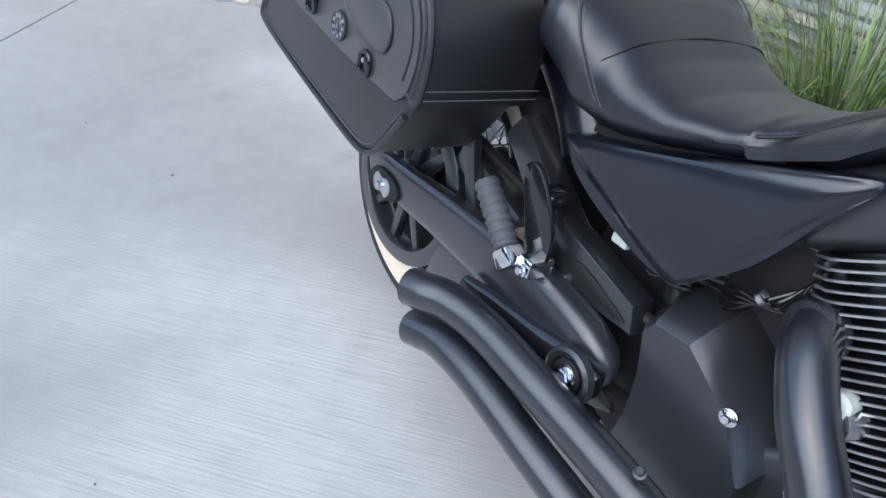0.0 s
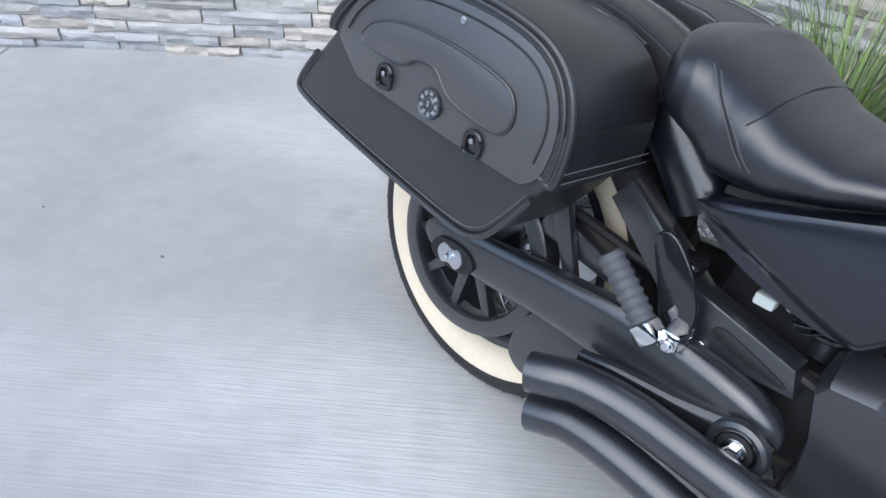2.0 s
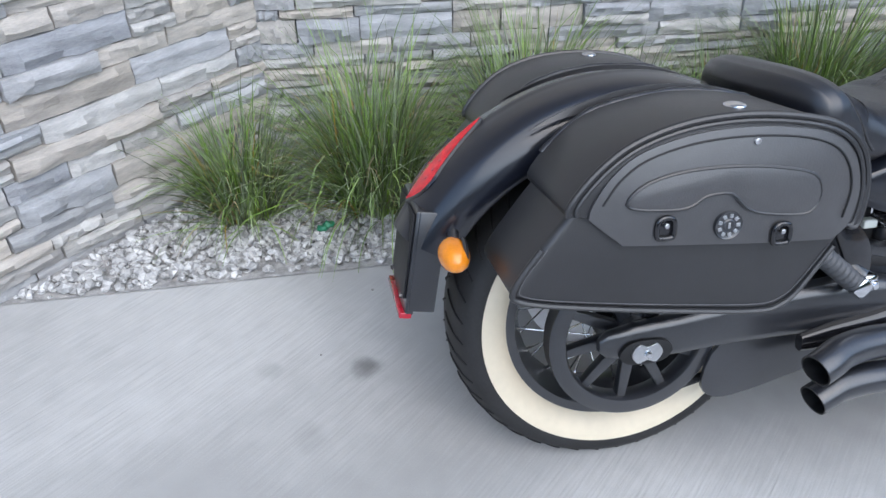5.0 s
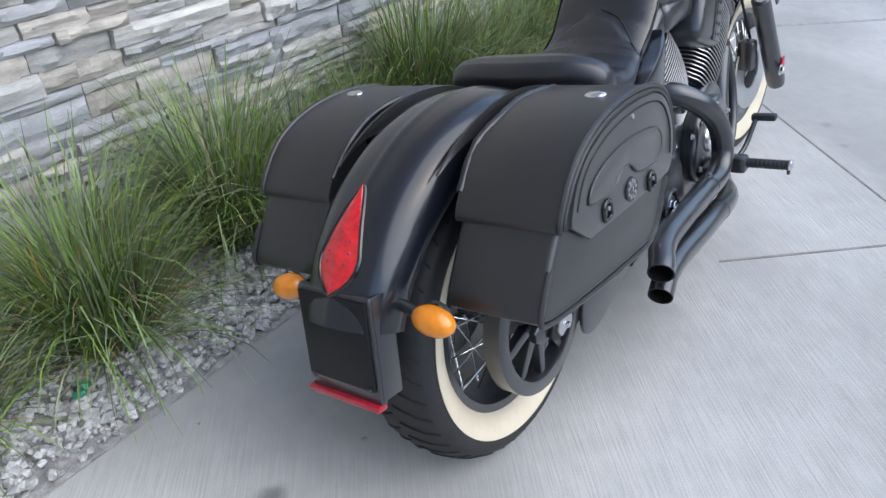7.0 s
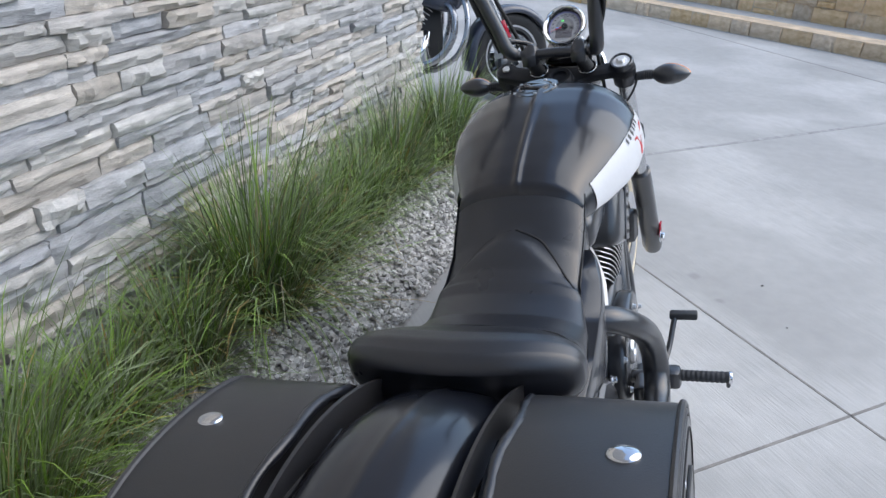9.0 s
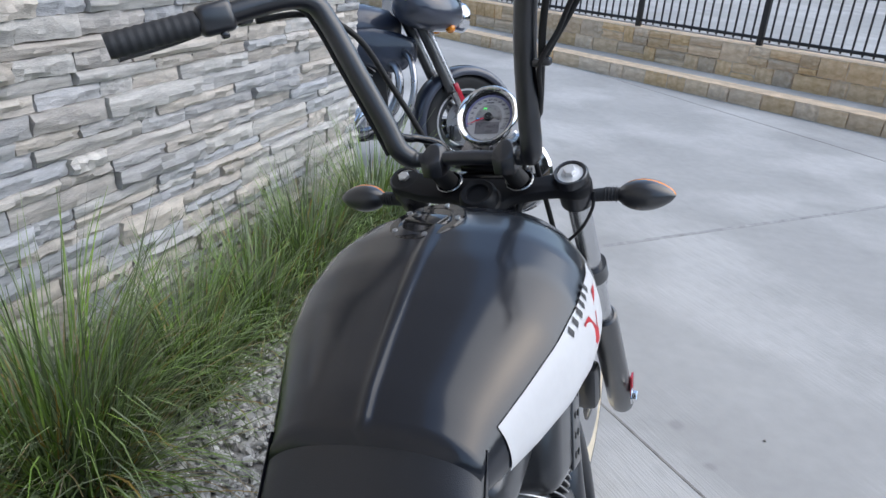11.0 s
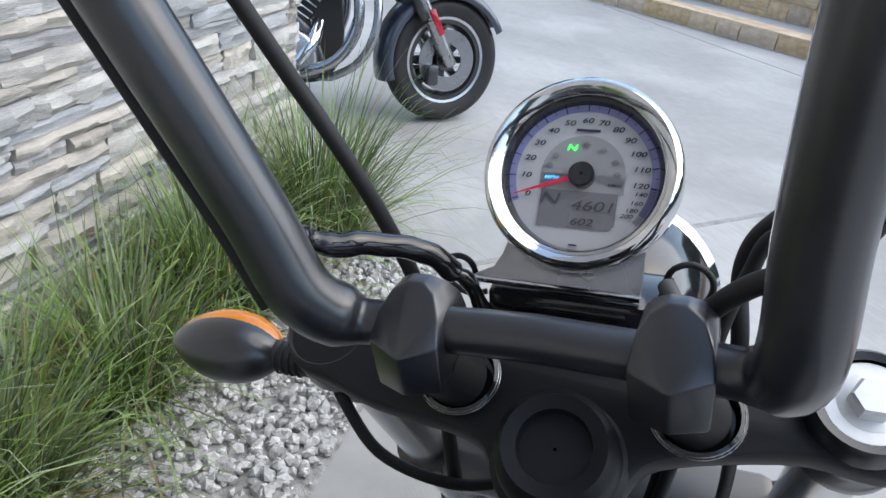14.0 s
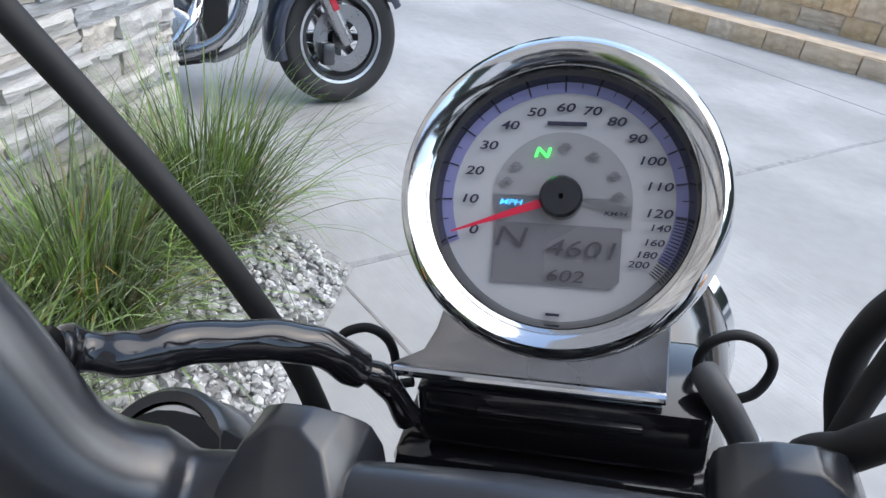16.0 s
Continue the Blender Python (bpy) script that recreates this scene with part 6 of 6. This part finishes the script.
def gravel():
    rng = random.Random(5)
    ico = bmesh.new()
    bmesh.ops.create_icosphere(ico, subdivisions=1, radius=1.0)
    iv, jf = from_bm(ico)
    vs, fs = [], []
    n = 0
    while n < 11000:
        x, y = rng.uniform(hit_x, 3.5), rng.uniform(BED_Y - 0.06, WALL_Y)
        r = rng.choice((0.007, 0.009, 0.011, 0.014, 0.017, 0.02))
        if not in_bed(x, y, r * 0.6):
            continue
        n += 1
        s = V((r * rng.uniform(0.8, 1.35), r * rng.uniform(0.7, 1.1), r * rng.uniform(0.5, 0.85)))
        rot = Euler((rng.uniform(-0.6, 0.6), rng.uniform(-0.6, 0.6), rng.uniform(0, 6.3))).to_matrix()
        c = V((x, y, rng.uniform(0.004, 0.022)))
        k = len(vs)
        vs += [tuple(c + rot @ V((q.x * s.x * rng.uniform(0.75, 1.2), q.y * s.y * rng.uniform(0.75, 1.2), q.z * s.z * rng.uniform(0.75, 1.2)))) for q in iv]
        fs += [tuple(i + k for i in q) for q in jf]
    me = link_mesh((vs, fs), 12, "gravel")
    return part("loose_gravel", me, GRAVEL, bed)


gravel()

# ---- ornamental grass ----
BLADE = material("grass_blade", (0.13, 0.225, 0.075), 0.5, vary=0.3, scale=5, fine=60, bump=0.0, second=(0.29, 0.38, 0.165), island=0.6)
STRAW = material("dry_blade", (0.3, 0.23, 0.12), 0.7, vary=0.3, scale=5, fine=60, bump=0.0, island=0.3)


def blade(rng, base, lean_dir, length, droop, width, segs=6):
    """One narrow arching leaf, folded along its middle."""
    d = V((math.cos(lean_dir), math.sin(lean_dir), 0))
    side = V((-d.y, d.x, 0))
    vs, fs = [], []
    tilt = min(1.1, abs(rng.gauss(0.0, 0.5)))
    p = V(base)
    ang = tilt
    for i in range(segs + 1):
        k = i / segs
        w = width * (1 - k) ** 0.6 * (0.5 + 0.5 * min(1, 4 * k + 0.3)) * 0.5 + 0.0003
        up = V((0, 0, 1)) * math.sin(ang) * 0.35 * w
        vs += [tuple(p - side * w + up), tuple(p), tuple(p + side * w + up)]
        ang = tilt + droop * k * k
        p = p + (d * math.sin(ang) + V((0, 0, 1)) * math.cos(ang)) * length / segs
    for i in range(segs):
        a = 3 * i
        fs += [(a, a + 1, a + 4, a + 3), (a + 1, a + 2, a + 5, a + 4)]
    return vs, fs


def grass_clump(x, y, height, spread, count, seed, label):
    rng = random.Random(seed)
    tuft = thing("ornamental_grass", label, "grass", Matrix.Translation((x, y, 0)), "grass clumps along the wall")
    for name, mat, n in (("blades", BLADE, int(count * 1.15)), ("dry_blades", STRAW, count // 6)):
        vs, fs = [], []
        for _ in range(n):
            r, a = spread * 0.27 * math.sqrt(rng.random()), rng.uniform(0, 2 * math.pi)
            base = (r * math.cos(a), r * math.sin(a), 0.005)
            ln = height * rng.choice((rng.uniform(0.4, 0.9), rng.uniform(0.7, 1.35))) * (0.8 if name == "dry_blades" else 1)
            b = blade(rng, base, a + rng.gauss(0, 0.6), ln, rng.choice((rng.uniform(0.2, 1.1), rng.uniform(1.0, 2.8))), rng.uniform(0.003, 0.0072))
            k = len(vs)
            vs += b[0]
            fs += [tuple(i + k for i in q) for q in b[1]]
        ob = part(name, link_mesh((vs, fs), 80), mat, tuft)
        ob["kind"] = "stuff"
    return tuft


CLUMPS = [(-0.80, 1.05, 0.34, 0.36, 600), (-0.38, 1.04, 0.5, 0.44, 1000), (0.16, 1.14, 0.54, 0.42, 1000), (0.55, 1.21, 0.36, 0.36, 500), (0.86, 1.19, 0.38, 0.36, 600), (1.25, 1.17, 0.60, 0.44, 1200),
          (1.70, 1.16, 0.43, 0.38, 700), (2.10, 1.17, 0.40, 0.36, 600), (2.50, 1.17, 0.48, 0.36, 800), (3.0, 1.10, 0.52, 0.42, 1000)]
for i, (x, y, h, s, n) in enumerate(CLUMPS):
    grass_clump(x, y, h, s, n, 40 + i, "arching green ornamental grass clump with dry straw blades" if i != 0 else "small half-dry ornamental grass clump in gravel")

# ---- far side of the driveway: kerb, walk, stone wall and iron fence ----
TAN = material("tan_stone", (0.80, 0.53, 0.30), 0.85, vary=0.3, scale=3, fine=40, bump=0.6, bump_dist=0.01, second=(0.86, 0.66, 0.45), random_amount=0.18, sat_range=(0.8, 1.2))
IRON = material("black_iron", (0.015, 0.015, 0.017), 0.45, vary=0.2, bump=0.05)
KERB_A, KERB_B = V((4.82, -6.09, 0)), V((15.06, 9.92, 0))
KD = (KERB_B - KERB_A).normalized()
KN = V((KD.y, -KD.x, 0))


def far_wall(name, a, b, z0, z1, thick, rows, label, seed, wide):
    rng = random.Random(seed)
    length = (b - a).length
    at = Matrix(((KD.x, KN.x, 0, a.x), (KD.y, KN.y, 0, a.y), (0, 0, 1, 0), (0, 0, 0, 1)))
    core = tagged(part(name, box((length / 2, thick / 2, (z0 + z1) / 2), (length, thick, z1 - z0), 0), TANJOINT, None, m=at), label, "wall", kind="structure")
    h = (z1 - z0) / rows
    for r in range(rows):
        x = -rng.uniform(0, wide)
        while x < length:
            w = rng.uniform(0.5, 1.4) * wide
            x0, x1 = max(0, x), min(length, x + w)
            if x1 - x0 > 0.05:
                cut = rng.uniform(0.35, 0.65) if rows > 1 and rng.random() < 0.4 else 1.0
                for k0, k1 in ((0.0, cut), (cut, 1.0)):
                    if k1 - k0 > 0.1:
                        mm = Matrix.Translation(((x0 + x1) / 2, rng.uniform(0.0, 0.025), z0 + h * (r + (k0 + k1) / 2))) @ Matrix.Rotation(rng.uniform(-0.03, 0.03), 4, "Y") @ Matrix.Diagonal((x1 - x0 - 0.016, 0.07, h * (k1 - k0) - 0.014, 1))
                        part("stone", rng.choice(TANSTONES), TAN, core, m=mm)
            x += w
    return core


TANJOINT = material("tan_mortar", (0.6, 0.47, 0.34), 0.95, vary=0.2, bump=0.3)
TANSTONES = []
for _ in range(10):
    me = stone_mesh(stone_rng)
    me.materials.append(TAN)
    TANSTONES.append(me)
far_wall("kerb", KERB_A, KERB_B, -0.02, 0.155, 0.3, 1, "low kerb faced with tan stone", 21, 0.36)
walk_c = (KERB_A + KERB_B) / 2 + KN * 0.43
tagged(part("walkway", box((0, 0, 0.075), ((KERB_B - KERB_A).length, 0.6, 0.15), 0), BARE, None, m=Matrix(((KD.x, KN.x, 0, walk_c.x), (KD.y, KN.y, 0, walk_c.y), (0, 0, 1, 0), (0, 0, 0, 1)))), "raised pale concrete walk behind the kerb", "pavement", kind="structure")
WA, WB = KERB_A + KN * 0.7, KERB_B + KN * 0.7
far_wall("retaining_wall", WA, WB, 0.12, 0.52, 0.35, 2, "tan sandstone retaining wall", 22, 0.3)


def iron_fence(a, b, z0, height):
    length = (b - a).length
    at = Matrix(((KD.x, KN.x, 0, a.x), (KD.y, KN.y, 0, a.y), (0, 0, 1, z0), (0, 0, 0, 1)))
    fence = thing("iron_fence", "black iron fence with slim bars on the stone wall", "fence", at)
    for z in (0.08, height - 0.1):
        part("rail", box((length / 2, 0, z), (length, 0.035, 0.035), 0.003), IRON, fence)
    post_me = link_mesh(box((0, 0, height / 2), (0.06, 0.06, height), 0.005), 35, "post")
    bar_me = link_mesh(box((0, 0, height / 2), (0.018, 0.018, height - 0.08), 0.002), 35, "bar")
    n = int(length / 0.11)
    for i in range(n):
        x = 0.05 + i * 0.11
        if i % 15 == 0:
            part("post", post_me, IRON, fence, m=Matrix.Translation((x, 0, 0)))
        else:
            part("bar", bar_me, IRON, fence, m=Matrix.Translation((x, 0, 0)))
    return fence


iron_fence(WA + KN * 0.17, WB + KN * 0.17, 0.52, 1.1)
tagged(part("upper_ground", box((0, 0, 0.24), (60, 20, 0.48), 0), BARE, None, m=Matrix(((KD.x, KN.x, 0, walk_c.x + KN.x * 11.2), (KD.y, KN.y, 0, walk_c.y + KN.y * 11.2), (0, 0, 1, 0), (0, 0, 0, 1)))), "paved ground behind the fence", "ground", kind="structure")

# ---- distance: unseen dark ring, added to hold back low sky in reflections ----
FAR = material("unseen_dark_ring", (0.045, 0.055, 0.04), 0.9, vary=0.4, scale=0.4, fine=4, bump=0.0)
far_rng = random.Random(17)
far_h = [far_rng.uniform(8.5, 13.5) for _ in range(90)]
far_rows = []
for k in range(90):
    a, r = 2 * math.pi * k / 90, 46 + far_rng.uniform(-2, 2)
    far_rows.append([(r * math.cos(a), r * math.sin(a), 0.0), (r * math.cos(a), r * math.sin(a), far_h[k]), ((r + 4) * math.cos(a), (r + 4) * math.sin(a), far_h[k] - 2), ((r + 4) * math.cos(a), (r + 4) * math.sin(a), 0.0)])
tagged(part("backdrop", loft(far_rows + far_rows[:1], False, False), FAR, None), "added dark ring out of view that dims low reflections", "backdrop", kind="structure")

# ---- second motorcycle past the end of the wall ----
HEADING = radians(-62)
touring = thing("motorcycle", "grey touring motorcycle with fairing and chrome engine guard", "motorcycle",
                Matrix.Translation((4.47, 1.11, 0)) @ Matrix.Rotation(HEADING, 4, "Z") @ Matrix.Rotation(radians(-8), 4, "X"))
GREYPAINT = material("grey_blue_paint", (0.03, 0.038, 0.062), 0.38, 0.0, vary=0.15, bump=0.0, coat=1.0)
turn2 = Matrix.Rotation(radians(14), 4, "Z")
r2, at2 = wheel(touring, "front_wheel", (0, 0, 0.305), 0.303, 0.13, turn2, False, 0.05, 8)
r3, at3 = wheel(touring, "rear_wheel", (-1.65, 0, 0.305), 0.303, 0.15, Matrix.Identity(4), False, 0.05, 8)
for rim_ob, at in ((r2, at2), (r3, at3)):
    arm = link_mesh(tf(prism([(0.03, -0.02), (0.2, -0.012), (0.2, 0.012), (0.03, 0.02)], -0.02, 0.02, 0.006), Matrix.Rotation(radians(90), 4, "X")), 35, "cast_arm")
    for i in range(8):
        part("cast_arm", arm, SATIN, rim_ob, m=at @ Matrix.Rotation(2 * math.pi * i / 8, 4, "Z"))
    part("rim_band", tf(lathe([(0.196, -0.052), (0.212, -0.055), (0.212, -0.045), (0.2, -0.04)], 64, True), at), STEEL, rim_ob)
    part("rim_band", tf(lathe([(0.196, 0.052), (0.212, 0.055), (0.212, 0.045), (0.2, 0.04)], 64, True), at), STEEL, rim_ob)
    part("brake_disc", tf(lathe([(0.08, 0.06), (0.15, 0.06), (0.15, 0.066), (0.08, 0.066)], 48, True), at), PEWTER, rim_ob)
fv2, ff2 = fender_shell(28, 198, 44, [r - 0.008 for r in FF_R], [y * 1.05 for y in FF_Y])
part("front_fender", tf(([(x, y, z - AXLE + 0.305) for x, y, z in fv2], ff2), turn2), GREYPAINT, touring, "", 50)
for s in (-1, 1):
    leg = part("fork_leg", tf(tube([(0.0, s * 0.105, 0.29), (-0.12, s * 0.105, 0.5)], 0.032, 16), turn2), PEWTER, touring)
    part("fork_tube", tf(tube([(-0.12, s * 0.105, 0.5), (-0.38, s * 0.105, 0.95)], 0.024, 16), turn2), PEWTER, touring)
    part("fork_reflector", tf(box((-0.105, s * 0.14, 0.49), (0.03, 0.008, 0.13), 0.003), turn2 @ Matrix.Translation((-0.105, 0, 0.49)) @ Matrix.Rotation(radians(-30), 4, "Y") @ Matrix.Translation((0.105, 0, -0.49))), REFLECTOR, touring, "red reflector on the fork")
    part("fork_shroud", tf(tube([(-0.15, s * 0.1, 0.5), (-0.41, s * 0.1, 0.95)], 0.03, 16), turn2), SATIN, touring)
    part("front_caliper", tf(box((-0.09, s * 0.09, 0.24), (0.06, 0.05, 0.1), 0.012), turn2), SATIN, touring)
    guard = smooth_path([(-0.44, s * 0.1, 0.74), (-0.39, s * 0.3, 0.66), (-0.38, s * 0.36, 0.48), (-0.44, s * 0.34, 0.32), (-0.55, s * 0.2, 0.22), (-0.62, s * 0.08, 0.2)], 7)
    part("engine_guard", tube(guard, 0.019, 14), PEWTER, touring, "chrome engine guard")
    part("floorboard", box((-0.85, s * 0.27, 0.27), (0.3, 0.1, 0.025), 0.008), SATIN, touring)
    part("exhaust", tube(smooth_path([(-0.62, s * 0.12, 0.45), (-0.66, s * 0.2, 0.35), (-0.8, s * 0.2, 0.24), (-1.3, s * 0.22, 0.23), (-1.9, s * 0.24, 0.24)], 6), 0.035, 16), CHROME, touring)
    part("side_case", prism(smooth2([(-1.35, 0.42), (-1.38, 0.62), (-1.5, 0.7), (-1.95, 0.68), (-2.05, 0.55), (-1.98, 0.42)], 3), min(s * 0.2, s * 0.42), max(s * 0.2, s * 0.42), 0.03, 3), GREYPAINT, touring)
    part("mirror", ball((-0.5, s * 0.36, 1.2), (0.02, 0.06, 0.035)), GREYPAINT, touring)
    part("front_signal", ball((-0.16, s * 0.24, 0.86), (0.03, 0.04, 0.03)), AMBER, touring, "amber front signal")
part("engine_block", prism(smooth2([(-0.58, 0.3), (-0.62, 0.2), (-0.9, 0.18), (-1.1, 0.22), (-1.12, 0.4), (-0.95, 0.5), (-0.7, 0.48)], 3), -0.16, 0.16, 0.03, 3), SATIN, touring)
for base, top in (((-0.75, 0, 0.42), (-0.6, 0, 0.66)), ((-0.9, 0, 0.42), (-1.03, 0, 0.66))):
    a, b = V(base), V(top)
    cyl2 = part("cylinder", tube([base, top], 0.085, 20), SATIN, touring)
    for i in range(9):
        part("cooling_fin", tf(disc(0.115, 0.006, 24), aim(a.lerp(b, (i + 0.5) / 9), b - a)), STEEL, cyl2)
part("primary_cover", prism(smooth2([(-0.62, 0.3), (-0.68, 0.22), (-1.0, 0.22), (-1.08, 0.32), (-1.0, 0.42), (-0.7, 0.42)], 4), -0.23, -0.15, 0.025, 3), PEWTER, touring)
part("fuel_tank", loft([[(x, w * math.cos(2 * math.pi * i / 20), 0.84 + h * math.sin(2 * math.pi * i / 20)) for i in range(20)] for x, w, h in ((-0.42, 0.05, 0.05), (-0.5, 0.14, 0.11), (-0.65, 0.19, 0.14), (-0.85, 0.18, 0.13), (-1.0, 0.12, 0.08))]), GREYPAINT, touring, "", 60)
part("saddle", loft([[(x, w * math.cos(2 * math.pi * i / 20), z + 0.06 * math.sin(2 * math.pi * i / 20)) for i in range(20)] for x, w, z in ((-0.95, 0.1, 0.78), (-1.1, 0.18, 0.74), (-1.3, 0.19, 0.74), (-1.6, 0.18, 0.82), (-1.8, 0.14, 0.84))]), SEATLEATHER, touring, "", 60)
fair = [(-0.05, 0.86), (-0.02, 0.95), (-0.1, 1.05), (-0.25, 1.12), (-0.42, 1.1), (-0.46, 0.98), (-0.40, 0.86), (-0.2, 0.82)]
part("fairing", loft([[(x - 0.35 * abs(y) ** 1.2, y, z + 0.02 * (1 - abs(y) / 0.42)) for x, z in smooth2([(-0.25 + (x + 0.25) * k, 0.96 + (z - 0.96) * k) for x, z in fair], 3)] for y, k in ((-0.42, 0.3), (-0.36, 0.7), (-0.25, 0.93), (0, 1.0), (0.25, 0.93), (0.36, 0.7), (0.42, 0.3))]), GREYPAINT, touring, "grey batwing fairing", 60)
part("lower_fairing", box((-0.40, 0, 0.72), (0.14, 0.3, 0.16), 0.04, 3), GREYPAINT, touring)
part("headlamp", tf(lathe([(0.001, 0.05), (0.06, 0.045), (0.085, 0.02), (0.09, 0), (0.08, -0.05)], 32), aim((-0.05, 0, 0.93), (1, 0, 0))), CHROME, touring)
part("windscreen", loft([[(-0.3 - 0.12 * k + 0.3 * abs(y) ** 2 * -1, y, 1.1 + 0.28 * k * (1 - (y / 0.4) ** 2)) for y in np.linspace(-0.3, 0.3, 13)] for k in (0, 0.5, 1)], False, False), GLASS, touring)
part("handlebar", tube(smooth_path([(-0.45, -0.42, 1.0), (-0.4, -0.2, 1.05), (-0.38, 0, 1.02), (-0.4, 0.2, 1.05), (-0.45, 0.42, 1.0)], 5), 0.014, 10), CHROME, touring)
part("rear_fender", fender_shell(30, 165, 20, [r - 0.08 for r in FR], FY), GREYPAINT, touring, m=Matrix.Translation((-1.65, 0, -0.01)))
part("inner_engine_case", prism(smooth2([(-0.52, 0.25), (-0.5, 0.5), (-0.6, 0.7), (-1.1, 0.74), (-1.25, 0.5), (-1.2, 0.2), (-0.7, 0.16)], 3), -0.1, 0.1, 0.02), DARK, touring)
for s in (-1, 1):
    part("guard_loop", tube(smooth_path([(-0.52, s * 0.12, 0.66), (-0.46, s * 0.26, 0.6), (-0.46, s * 0.29, 0.44), (-0.55, s * 0.27, 0.3), (-0.72, s * 0.2, 0.22)], 6), 0.024, 14), PEWTER, touring)
    part("push_rod_tube", tube([(-0.8, s * 0.17, 0.38), (-0.72, s * 0.16, 0.62)], 0.012, 10), CHROME, touring)
    part("side_fairing", prism(smooth2([(-0.36, 0.78), (-0.40, 0.62), (-0.55, 0.60), (-0.8, 0.70), (-0.82, 0.8), (-0.6, 0.84)], 3), min(s * 0.1, s * 0.2), max(s * 0.1, s * 0.2), 0.03, 3), GREYPAINT, touring)
